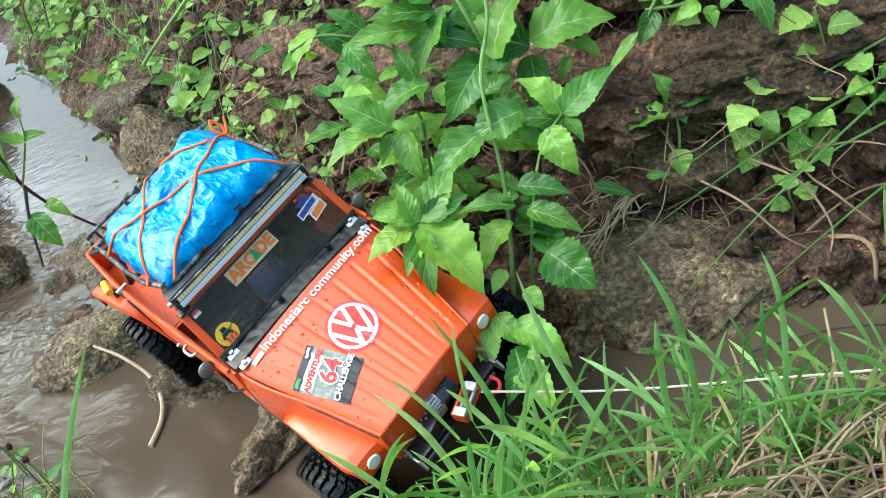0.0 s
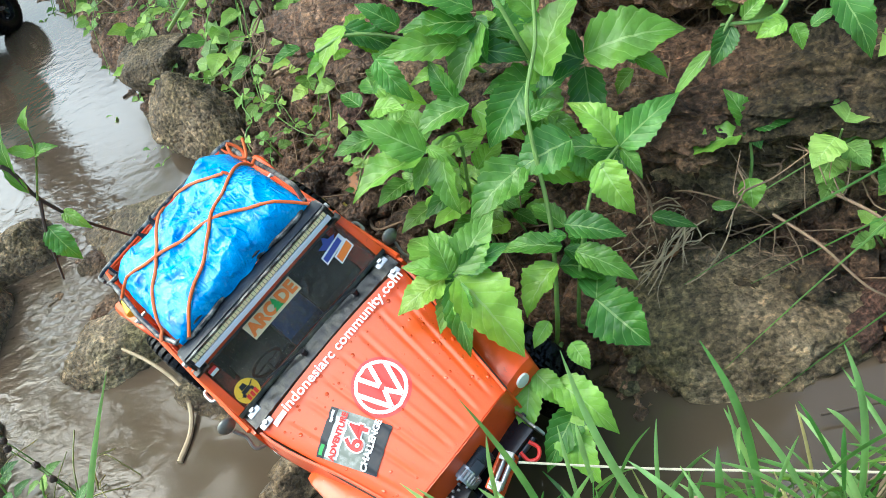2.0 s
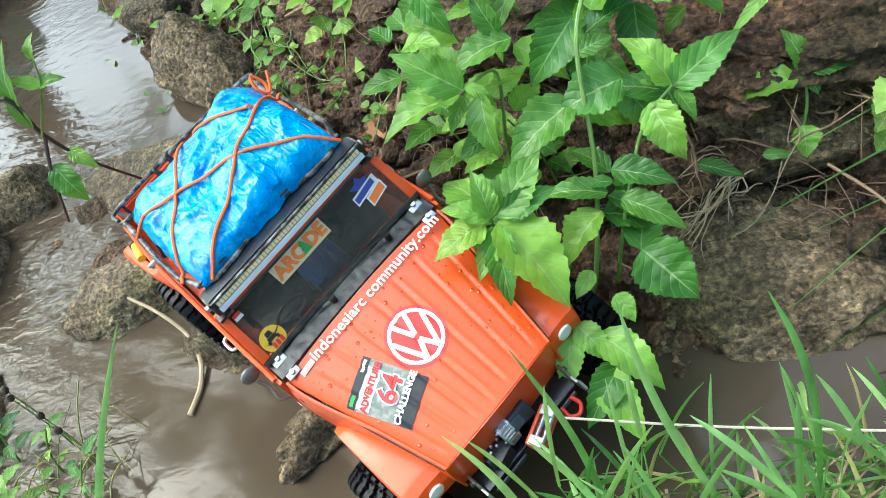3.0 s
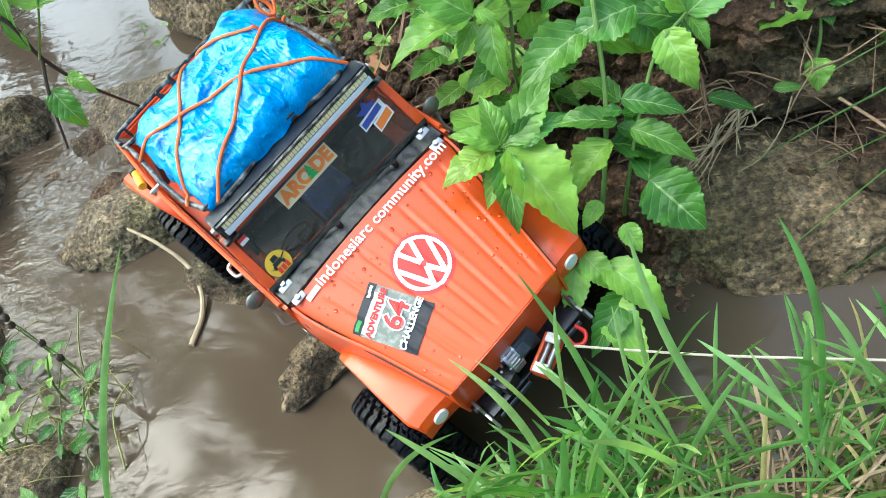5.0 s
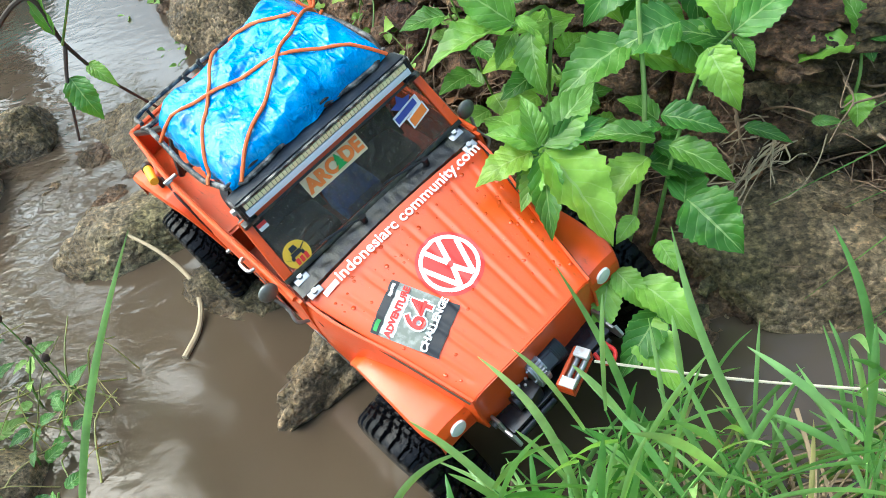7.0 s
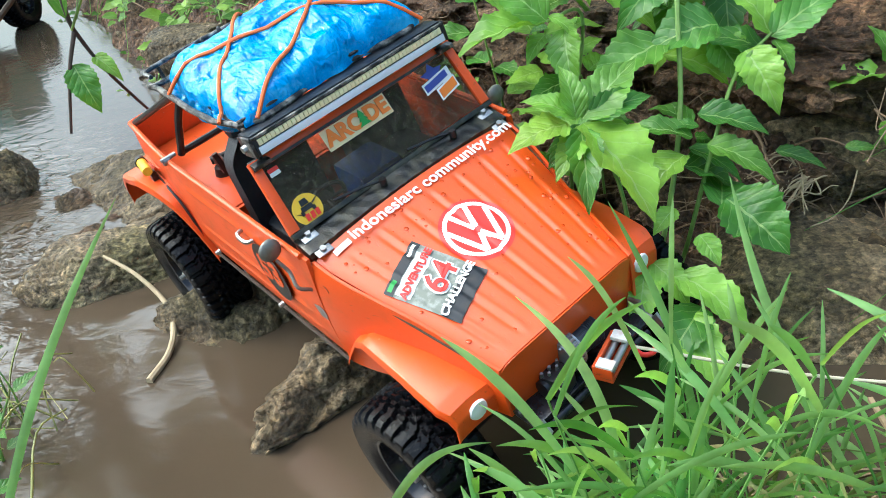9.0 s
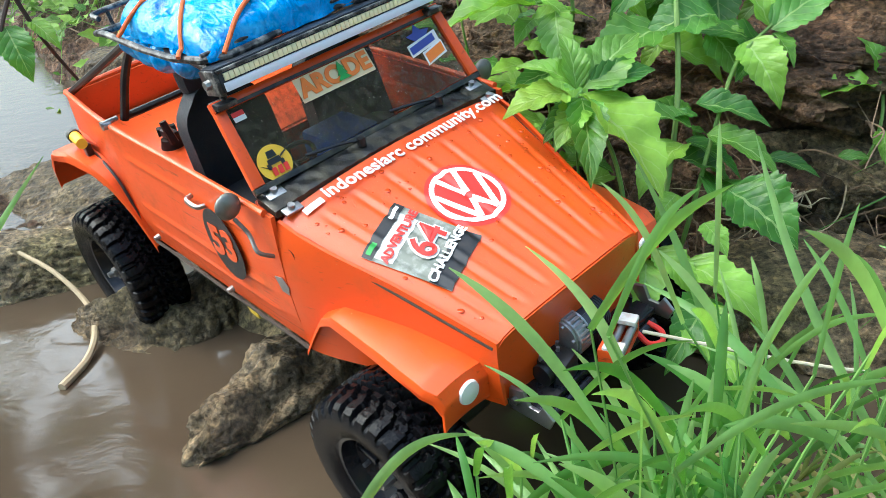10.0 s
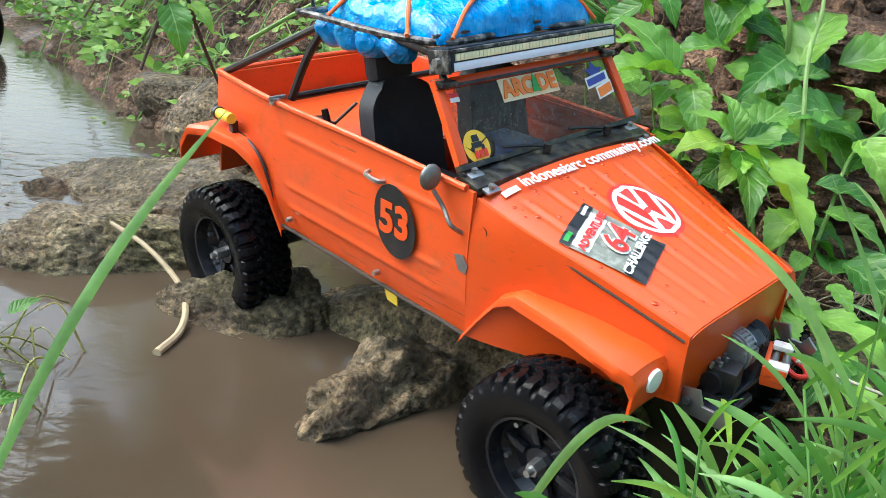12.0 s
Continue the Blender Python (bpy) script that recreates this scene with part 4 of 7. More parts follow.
box(bm, (0.138, -0.0235, 0.0545), (0.016, 0.015, 0.014), pose(0, 0, 0, 0, 0, 12), 0.002)
rod(bm, (0.136, -0.034, 0.0535), (0.136, -0.015, 0.0535), 0.0060, None, 16)
part("rope_drum", bm, BLACK, winch, "black rope drum on its frame")
for k in range(5):
    bm = bmesh.new()
    rod(bm, (0.1335 + 0.003 * (k % 2), -0.0180 - k * 0.0032, 0.0605), (0.1340 + 0.003 * (k % 2), -0.0180 - k * 0.0032, 0.0640), 0.0012, 0.0010, 8)
    part("bolt", bm, STEEL, winch, "small bright bolt")
bm = bmesh.new()
box(bm, (0.138, 0, 0.046), (0.018, 0.096, 0.004), None, 0.001)
for s in (-1, 1):
    rod(bm, (0.148, s * 0.012, 0.041), (0.148, s * 0.044, 0.041), 0.003)
bumper = part("bumper", bm, RIM, truck, "scratched dark winch bumper")
for s in (-1, 1):
    bm = bmesh.new()
    slab(bm, [(0.128, s * 0.049, 0.042), (0.154, s * 0.049, 0.042), (0.157, s * 0.049, 0.049), (0.151, s * 0.049, 0.055), (0.148, s * 0.049, 0.050), (0.142, s * 0.049, 0.050), (0.139, s * 0.049, 0.058), (0.130, s * 0.049, 0.056)], (0, s * 0.0022, 0.0), 0.0004)
    plate = part("end_plate", bm, STEEL, bumper, "bare steel end plate with a hook notch")
    bm = bmesh.new()
    rod(bm, (0.134, s * 0.0508, 0.050), (0.134, s * 0.0535, 0.050), 0.0026, 0.0022, 8)
    part("bolt", bm, DULL, plate)
bm = bmesh.new()
tube(bm, [(0.148, 0.029, 0.044), (0.156, 0.028, 0.041), (0.160, 0.034, 0.040), (0.156, 0.040, 0.041), (0.148, 0.039, 0.044)], 0.0016, 8)
part("tow_shackle", bm, RED, bumper, "small red tow shackle")
# fairlead: an orange cradle with worn white cheeks and two steel rollers
FAIR = Matrix.Translation((0.1515, 0.0085, 0.0500)) @ pose(0, 0, 0, 0, 0, 18)
bm = bmesh.new()
box(bm, (0, 0, 0), (0.012, 0.030, 0.0030), None, 0.0008)
box(bm, (-0.005, 0, 0.005), (0.0025, 0.030, 0.009), None, 0.0006)
for y in (-0.0140, 0.0140):
    box(bm, (0.0005, y, 0.0050), (0.011, 0.0026, 0.010), None, 0.0006)
bm.transform(FAIR)
fair = part("fairlead", bm, ORANGE_OLD, bumper, "scratched orange rope fairlead")
for y in (-0.0115, 0.0115):
    bm = bmesh.new()
    box(bm, (0.0012, y, 0.0098), (0.0105, 0.0072, 0.0030), None, 0.0009)
    bm.transform(FAIR)
    part("fairlead_cheek", bm, WORN_WHITE, fair, "worn white fairlead cheek")
for x in (-0.0015, 0.0042):
    bm = bmesh.new()
    rod(bm, (x, -0.0125, 0.0058), (x, 0.0125, 0.0058), 0.0021, None, 12)
    bm.transform(FAIR)
    part("fairlead_roller", bm, STEEL, fair, "steel fairlead roller")

# small fittings
bm = bmesh.new()
rod(bm, (-0.246, -0.0905, 0.1165), (-0.222, -0.0945, 0.1185), 0.0042, 0.0038, 12)
yl = part("indicator_lamp", bm, YPLAST, truck, "yellow tubular indicator lamp")
bm = bmesh.new()
rod(bm, (-0.250, -0.090, 0.1163), (-0.245, -0.0907, 0.1166), 0.0050, None, 12)
box(bm, (-0.226, -0.091, 0.1115), (0.006, 0.005, 0.009), None, 0.001)
part("lamp_holder", bm, BLACK, yl)
bm = bmesh.new()
rod(bm, (-0.166, -0.054, 0.112), (-0.166, -0.054, 0.119), 0.009, 0.007, 12)
box(bm, (-0.166, -0.054, 0.122), (0.016, 0.007, 0.005), None, 0.001)
rod(bm, (-0.157, -0.056, 0.118), (-0.160, -0.058, 0.134), 0.0032, 0.0025, 8)
rod(bm, (-0.176, -0.058, 0.122), (-0.172, -0.046, 0.122), 0.0036, 0.0030, 8)
rod(bm, (-0.160, -0.050, 0.122), (-0.152, -0.036, 0.137), 0.0012, None, 6)
part("shock_mount", bm, BLACK, truck, "black shock mount with bolts")
bm = bmesh.new()
tube(bm, [(-0.126, -0.052, 0.113), (-0.122, -0.046, 0.121), (-0.124, -0.034, 0.122), (-0.128, -0.030, 0.113)], 0.0012, 6)
part("loose_wire", bm, STEEL, truck)
bm = bmesh.new()
slab(bm, [(-0.062, -0.086, 0.046), (-0.050, -0.086, 0.045), (-0.050, -0.085, 0.036), (-0.060, -0.085, 0.037)], (0, 0.0006, 0))
part("yellow_tag", bm, YPLAST, truck, "small yellow printed tag")


# wheels
def tread(a, y):
    """Height of the moulded blocks at an angle, counted in pitches, and a place across the tyre."""
    ay, sg = abs(y), 1 if y > 0 else -1
    if ay > 0.0172:
        return 0.0026 if (a % 1.0) < 0.60 else 0.0
    if ay > 0.0105:
        return 0.0034 if (a + 12 * (ay - 0.0105)) % 1.0 < 0.64 else 0.0
    if ay < 0.0007:
        return 0.0
    p = (a + 0.5 * (sg > 0) + 62 * ay) % 1.0
    gap = 0.0042 < (ay + 0.0009 * math.sin(a * 6.2832)) < 0.0056
    return 0.0 if gap or p > 0.68 else 0.0033


def build_wheel():
    bm = bmesh.new()
    R, w, N = 0.0502, 0.0205, 34 * 9
    side = [(0.030, -w + 0.004), (0.036, -w), (0.044, -w - 0.001), (0.0455, -w - 0.0008)]
    cross = [(0.0470, -w, 0.6), (0.0485, -w + 0.0012, 1.0)] + [(R - 0.0012 * (abs(k - 14) / 14) ** 3, (k - 14) / 14 * (w - 0.0024), 1.0) for k in range(29)] + [(0.0485, w - 0.0012, 1.0), (0.0470, w, 0.6)]
    prof = [(r, y, 0.0) for r, y in side] + cross + [(r, -y, 0.0) for r, y in side[::-1]]
    rings = []
    for r, y, lug in prof:
        ring_ = []
        for k in range(N):
            t = 6.28318 * k / N
            rr = r + (tread(k / 9.0, max(-0.0190, min(0.0190, y))) * lug if lug else 0.0)
            ring_.append(bm.verts.new((rr * math.cos(t), rr * math.sin(t), y)))
        rings.append(ring_)
    for p, q in zip(rings, rings[1:] + rings[:1]):
        for k in range(N):
            bm.faces.new((p[k], p[(k + 1) % N], q[(k + 1) % N], q[k]))
    bmesh.ops.recalc_face_normals(bm, faces=bm.faces)
    tyre = mesh_of("tyre", bm, RUBBER, 30)
    bm = bmesh.new()
    lathe(bm, [(0.031, 0.017), (0.029, 0.0165), (0.027, 0.008), (0.021, 0.003), (0.010, 0.004), (0.009, 0.008), (0.0, 0.008)], Matrix.Identity(4), 32, False)
    lathe(bm, [(0.031, -0.017), (0.027, -0.008), (0.0, -0.006)], Matrix.Identity(4), 32, False)
    rim = mesh_of("rim", bm, RIM, 30)
    bm = bmesh.new()
    box(bm, (0.0185, 0, 0.0065), (0.015, 0.005, 0.004), None, 0.001)
    spoke = mesh_of("spoke", bm, RIM, 30)
    bm = bmesh.new()
    rod(bm, (0.0235, 0, 0.005), (0.0235, 0, 0.009), 0.0016, None, 6)
    nut = mesh_of("wheel_nut", bm, STEEL, 30)
    bm = bmesh.new()
    rod(bm, (0, 0, 0.006), (0, 0, 0.016), 0.0045, 0.004, 6)
    rod(bm, (0, 0, 0.016), (0, 0, 0.020), 0.0022, None, 8)
    return tyre, rim, spoke, nut, mesh_of("hub", bm, STEEL, 30)


TYRE, RIMM, SPOKE, NUT, HUB = build_wheel()


def fit_wheel(parent, m, label=""):
    """One wheel with its tyre, hub, six spokes and six nuts."""
    wheel = new("wheel", RIMM)
    wheel.parent = parent
    wheel.matrix_basis = m
    tagged(wheel, label)
    for nm, me, turn in [("tyre", TYRE, 0), ("hub", HUB, 0)] + [("spoke", SPOKE, 60 * k) for k in range(6)] + [("wheel_nut", NUT, 60 * k + 30) for k in range(6)]:
        o = new(nm, me)
        o.parent = wheel
        o.matrix_basis = pose(0, 0, 0, 0, 0, turn)


for ax, steer, hz in ((0.084, 2, 0.005), (-0.235, 0, 0.010)):
    for s in (-1, 1):
        fit_wheel(truck, Matrix.Translation((ax, s * 0.093, hz)) @ pose(0, 0, 0, 0, 0, steer) @ pose(0, 0, 0, -90 * s) @ pose(0, 0, 0, 0, 0, 37 * s + ax * 300), "wet black off-road wheel")


# stickers and lettering on the body
def on_hood(x, y, lift=0.0):
    return Vector((x, y, hood_top(x, y) + lift))


def hood_frame(x, y, along, lift=0.0009):
    """Pose on the bonnet whose first axis runs along the given direction in plan."""
    e = 0.004
    n = Vector((-(hood_edge(x + e) - hood_edge(x)) / e, 2 * 0.0055 * y / hood_half(x) ** 2, 1)).normalized()
    a = Vector((*along, 0))
    a = (a - n * a.dot(n)).normalized()
    return frame_of(on_hood(x, y, 0) + n * lift, a, n.cross(a))


def decal(name, m, w, h, mat, parent, up=0.0, label="", steps=40):
    """A thin vinyl that follows the bonnet."""
    bm = bmesh.new()

    def f(u, v):
        p = m @ Vector((lerp(-w / 2, w / 2, u), lerp(-h / 2, h / 2, v), 0))
        return (p.x, p.y, hood_top(p.x, p.y) + 0.0004 + up)
    sheet(bm, f, steps, steps)
    return part(name, bm, mat, parent, label)


def ring(name, c, r0, r1, mat, parent, up):
    bm = bmesh.new()

    def f(u, v):
        a, r = u * 6.28318, lerp(r0, r1, v)
        x, y = c[0] + r * math.cos(a), c[1] + r * math.sin(a)
        return (x, y, hood_top(x, y) + up)
    sheet(bm, f, 64, 24)
    return part(name, bm, mat, parent)


def strip_on_hood(bm, pts, width, up):
    for (a, b) in zip(pts, pts[1:]):
        a, b = Vector(a), Vector(b)
        d = (b - a).normalized()
        n = Vector((-d.y, d.x)) * width / 2

        def f(u, v):
            p = a + (b - a) * u - n + 2 * n * v
            return (p.x, p.y, hood_top(p.x, p.y) + up)
        sheet(bm, f, 30, 6)


EC = (0.0640, 0.0)
emb = ring("round_emblem", EC, 0.0, 0.0225, RED, truck, 0.0010)
tagged(emb, "round red and white emblem")
ring("emblem_ring", EC, 0.0172, 0.0200, WHITE, emb, 0.0014)
for pts in (((-0.0168, -0.0065), (-0.0010, -0.0006)), ((-0.0168, 0.0065), (-0.0010, 0.0006)),
            ((-0.0085, -0.0155), (0.0155, -0.0062)), ((0.0155, -0.0062), (0.0030, 0.0000)), ((0.0030, 0.0000), (0.0155, 0.0062)), ((0.0155, 0.0062), (-0.0085, 0.0155))):
    bm = bmesh.new()
    strip_on_hood(bm, [(EC[0] + a, EC[1] + b) for a, b in pts], 0.0036, 0.0014)
    part("emblem_stroke", bm, WHITE, emb)

m = hood_frame(0.0185, 0.0, (0, 1), 0.0012)
letters("lettering", "indonesiarc community.com", 0.0116, Matrix.Translation((0, 0.0095, 0)) @ m, WHITE, truck, bold=0.00025, label="white lettering across the bonnet", spread=1.02)
bm = bmesh.new()
strip_on_hood(bm, [(0.0185, -0.0715), (0.0185, -0.0590)], 0.0040, 0.0016)
part("lettering_bar", bm, WHITE, truck, "white bar before the lettering")

SX, SY = Vector((-0.0137, 0.0342)).normalized(), Vector((-0.0448, -0.0211)).normalized()
SC = (0.0723, -0.0424)
sm = hood_frame(SC[0], SC[1], SX, 0.0)
st = decal("event_sticker", sm, 0.0372, 0.0490, GREY_INK, truck, 0.0009, "camouflage event sticker with red number", 48)


def sticker_text(name, text, size, dx, dy, mat, bold=0.0, up=0.0022):
    fr = sm @ Matrix.Translation((dx, dy, up))
    ob = letters(name, text, size, fr, mat, st, bold)
    for v in ob.data.vertices:
        v.co.z = hood_top(v.co.x, v.co.y) + up + (0.0004 if v.co.z > 0 else 0.0)


def sticker_patch(name, dx, dy, w, h, mat, up=0.0013):
    decal(name, sm @ Matrix.Translation((dx, dy, 0)), w, h, mat, st, up)


sticker_patch("black_band", 0, 0.0215, 0.0372, 0.006, BLACK)
sticker_patch("black_foot", 0, -0.0185, 0.0372, 0.012, BLACK)
sticker_patch("pale_panel", -0.002, 0.013, 0.030, 0.010, WHITE)
sticker_patch("green_bar", -0.013, 0.0215, 0.008, 0.0028, GREEN_INK, 0.0017)
sticker_patch("small_print", 0.012, 0.0215, 0.009, 0.0022, WHITE, 0.0017)
sticker_text("adventure_word", "ADVENTURE", 0.0062, 0.000, 0.0125, RED, 0.0003)
sticker_text("number_backing", "64", 0.0205, 0.003, -0.0020, WHITE, 0.0016, 0.0020)
sticker_text("number", "64", 0.0205, 0.003, -0.0020, RED, 0.0004, 0.0027)
sticker_text("challenge_word", "CHALLENGE", 0.0068, 0.001, -0.0135, WHITE, 0.0003)

# windscreen stickers
k0 = (0.1715 - WB.z) / (WT.z - WB.z)
bm = bmesh.new()
slab(bm, quad_on_screen(-0.0325, 0.0190, k0 - 0.15, k0 + 0.13, 0.0012), SN * 0.0003)
arc = part("windscreen_sticker", bm, CREAM, wglass, "cream sticker with orange word and green tree")
wm = frame_of(screen(-0.0068, k0 - 0.01, 0.0020), (0, 1, 0), WT - WB)
letters("sticker_word", "ARC DE", 0.0138, wm, ORANGE_INK, arc, 0.0007)
bm = bmesh.new()
for q in range(3):
    h = 0.0045 - q * 0.001
    pts = [wm @ Vector((0.0042 - h, -0.0045 + q * 0.003, 0.0004)), wm @ Vector((0.0042 + h, -0.0045 + q * 0.003, 0.0004)), wm @ Vector((0.0042, 0.0005 + q * 0.003, 0.0004))]
    slab(bm, pts, SN * (0.0003 + 0.0001 * q))
part("green_tree", bm, GREEN_INK, arc)

kr = (0.1480 - WB.z) / (WT.z - WB.z)
rm = frame_of(screen(-0.0655, kr, 0.0012), (0, 1, 0), WT - WB)
bm = bmesh.new()
lathe(bm, [(0.0, 0.0003), (0.0098, 0.0003), (0.0098, 0.0)], rm, 32, False)
rs = part("round_sticker", bm, YELLOW, wglass, "round yellow club sticker with dark drawing")
for nm, pts in (("jeep_cabin", ((-0.0028, 0.0030), (0.0028, 0.0030), (0.0022, 0.0068), (-0.0022, 0.0068))), ("jeep_body", ((-0.0042, -0.0006), (0.0042, -0.0006), (0.0038, 0.0026), (-0.0038, 0.0026))),
                ("jeep_wheel", ((-0.0052, -0.0024), (-0.0030, -0.0024), (-0.0030, 0.0004), (-0.0052, 0.0004))), ("jeep_wheel", ((0.0030, -0.0024), (0.0052, -0.0024), (0.0052, 0.0004), (0.0030, 0.0004))),
                ("black_sweep", ((-0.0086, 0.0012), (-0.0074, 0.0004), (-0.0030, -0.0036), (-0.0036, -0.0022))), ("black_sweep", ((0.0040, 0.0012), (0.0086, 0.0034), (0.0088, 0.0042), (0.0044, 0.0024)))):
    bm = bmesh.new()
    slab(bm, [rm @ Vector((a, b, 0.0005)) for a, b in pts], SN * 0.0003)
    part(nm, bm, BLACK, rs)
for k in range(3):
    bm = bmesh.new()
    x0 = -0.0042 + k * 0.0036
    slab(bm, [rm @ Vector((a, b, 0.0009)) for a, b in ((x0, -0.0066), (x0 + 0.0026, -0.0066), (x0 + 0.0030, -0.0022), (x0 + 0.0004, -0.0022))], SN * 0.0003)
    part("red_bar", bm, RED, rs)

fm = frame_of(screen(-0.0695, 0.79, 0.0012), (0, 1, 0), WT - WB)
bm = bmesh.new()
for yy, nm, mt in ((0.0013, "flag_red", RED), (-0.0013, "flag_white", WHITE)):
    bm = bmesh.new()
    slab(bm, [fm @ Vector((-0.0035, yy - 0.0013, 0)), fm @ Vector((0.0035, yy - 0.0013, 0)), fm @ Vector((0.0035, yy + 0.0013, 0)), fm @ Vector((-0.0035, yy + 0.0013, 0))], SN * 0.0004)
    part(nm, bm, mt, wglass)
hm = frame_of(screen(0.0575, 0.62, 0.0012), Vector((0, 1, 0.0)), WT - WB)
bm = bmesh.new()
star = [((0.0095 if k % 2 == 0 else 0.005) * math.cos(6.2832 * k / 10 + 0.3), 0.006 + (0.008 if k % 2 == 0 else 0.0042) * math.sin(6.2832 * k / 10 + 0.3)) for k in range(10)]
slab(bm, [hm @ Vector((a, b, 0)) for a, b in star], SN * 0.0003)
hs = part("shop_sticker", bm, BLUE_INK, wglass, "blue star sticker with white and orange bars")
for nm, cx, cy, w, h, mt in (("white_bar", 0, 0.001, 0.024, 0.0075, WHITE), ("blue_bar", -0.001, 0.001, 0.020, 0.0045, BLUE_INK), ("white_block", 0.0045, -0.0065, 0.017, 0.0085, WHITE), ("orange_bar", 0.0045, -0.0065, 0.0145, 0.0060, ORANGE_INK)):
    bm = bmesh.new()
    up = {"white_bar": 0.0004, "white_block": 0.0004}.get(nm, 0.0008)
    slab(bm, [hm @ Vector((cx + a * w / 2, cy + b * h / 2 + a * 0.0015, up)) for a, b in ((-1, -1), (1, -1), (1, 1), (-1, 1))], SN * 0.0003)
    part(nm, bm, mt, hs)

# racing number on the door
for s in (-1, 1):
    nm_ = frame_of((-0.047, s * 0.0912, 0.0970), (-s, 0, 0), (0.0, 0, 1))
    bm = bmesh.new()
    pts = [(0.0182 * math.cos(a) - 0.0025 * math.sin(a), 0.0228 * math.sin(a)) for a in np.linspace(0, 6.2832, 33)[:-1]]
    slab(bm, [nm_ @ Vector((a, b, 0)) for a, b in pts], (0, s * 0.0004, 0))
    ov = part("number_oval", bm, BLACK, truck, "black painted oval with racing number")
    letters("racing_number", "53", 0.0275, nm_ @ Matrix.Translation((0, 0, 0.0007)), ORANGE, ov, 0.0010)


# ---- blue bag and elastic cord on the rack ----
def bag_z(x, y, taut=False):
    """Height of the bag's top over the rack: full lobes between the cords, and sharp folds in the thin film."""
    u, v = (x + 0.0955) / 0.0575, y / 0.0700
    e = max(0.0, 1 - abs(u) ** 4) * max(0.0, 1 - abs(v) ** 4)
    lump = noise.noise(Vector((x * 38, y * 38, 0.7))) * 0.006
    ears = 0.015 * math.exp(-((x + 0.146) ** 2 + (y - 0.048) ** 2) / 0.00016) + 0.009 * math.exp(-((x + 0.148) ** 2 + (y + 0.052) ** 2) / 0.00014)
    fold = -0.0022
    if not taut:
        wx, wy = noise.noise(Vector((x * 30, y * 30, 5.5))), noise.noise(Vector((x * 30, y * 30, 9.5)))
        near = noise.voronoi(Vector((x * 52 + y * 18 + wx * 0.9, y * 26 - x * 12 + wy * 0.9, 1.0)))[0]
        fine = noise.voronoi(Vector((x * 120 - y * 60 + wy * 1.6, y * 55 + x * 30 + wx * 1.6, 4.0)))[0]
        fold = 0.0062 * min(0.8, near[1] - near[0]) + 0.0020 * min(0.8, fine[1] - fine[0]) - 0.0026
    return 0.201 + (0.025 + lump - fold + 0.006 * v + ears) * e ** 0.45


bm = bmesh.new()


def bag_skin(u, v):
    x = lerp(-0.153 + 0.013 * (1 - v) ** 2, -0.0385, u) + 0.004 * noise.noise(Vector((v * 9, u * 3, 0)))
    y = lerp(-0.0690, 0.0695, v) + 0.004 * noise.noise(Vector((u * 9, v * 3, 5)))
    return (x, y, bag_z(x, y) if 0 < u < 1 and 0 < v < 1 else 0.1995)


sheet(bm, bag_skin, 200, 240)
sheet(bm, lambda u, v: (lerp(-0.146, -0.045, u), lerp(-0.0660, 0.0660, v), 0.2005 - 0.014 * (math.sin(u * 3.14) * math.sin(v * 3.14)) ** 0.5), 30, 30)
bag = thing("plastic_bag", bm, BAG, "shiny crumpled blue plastic bag tied on the roof rack", "bag", at=CAR, sharp=80)
bm = bmesh.new()
for cx, cy, r in ((-0.148, -0.058, 0.011), (-0.128, -0.060, 0.010), (-0.105, -0.058, 0.012), (-0.082, -0.060, 0.010)):
    bmesh.ops.create_icosphere(bm, subdivisions=4, radius=1.0, matrix=Matrix.Translation((cx, cy, 0.190)) @ Matrix.Diagonal((r * 1.3, r, r * 0.95, 1)))
for v in bm.verts:
    v.co += v.normal * 0.003 * noise.noise(v.co * 90)
lobe = part("bag_lobe", bm, BAG, bag, "blue lobes of the bag under the rack", sharp=80)


def cord(pts, name="elastic_cord", label="taut orange elastic cord over the blue bag"):
    bm = bmesh.new()
    line = []
    for (ax, ay), (bx, by) in zip(pts, pts[1:]):
        for k in range(9):
            x, y = lerp(ax, bx, k / 9), lerp(ay, by, k / 9)
            line.append((x, y, max(bag_z(x, y, True), 0.2035) + 0.0006))
    line.append((pts[-1][0], pts[-1][1], 0.2025))
    line[0] = (pts[0][0], pts[0][1], 0.2025)
    tube(bm, line, 0.0013, 8, smooth=2)
    return thing(name, bm, CORD, label, "cord", "cords over the bag", at=CAR)


cord([(-0.130, -0.0760), (-0.036, 0.0700)])
cord([(-0.056, -0.0770), (-0.084, -0.050), (-0.111, -0.026), (-0.152, 0.004)])
cord([(-0.036, -0.0610), (-0.067, 0.008), (-0.101, 0.053), (-0.125, 0.0770)])
cord([(-0.101, 0.053), (-0.124, 0.028), (-0.152, 0.008)])
bm = bmesh.new()
tube(bm, [(-0.128, 0.070, 0.204), (-0.136, 0.076, 0.211), (-0.142, 0.072, 0.221), (-0.136, 0.068, 0.213), (-0.130, 0.074, 0.207), (-0.138, 0.084, 0.217)], 0.0014, 6)
thing("cord_knot", bm, CORD, "knotted loose end of orange cord at the rack", "cord", "cords over the bag", at=CAR)
bm = bmesh.new()
tube(bm, [(-0.155, -0.025, 0.204), (-0.160, -0.030, 0.212), (-0.165, -0.023, 0.211), (-0.160, -0.016, 0.210), (-0.155, -0.020, 0.205)], 0.0016, 8)
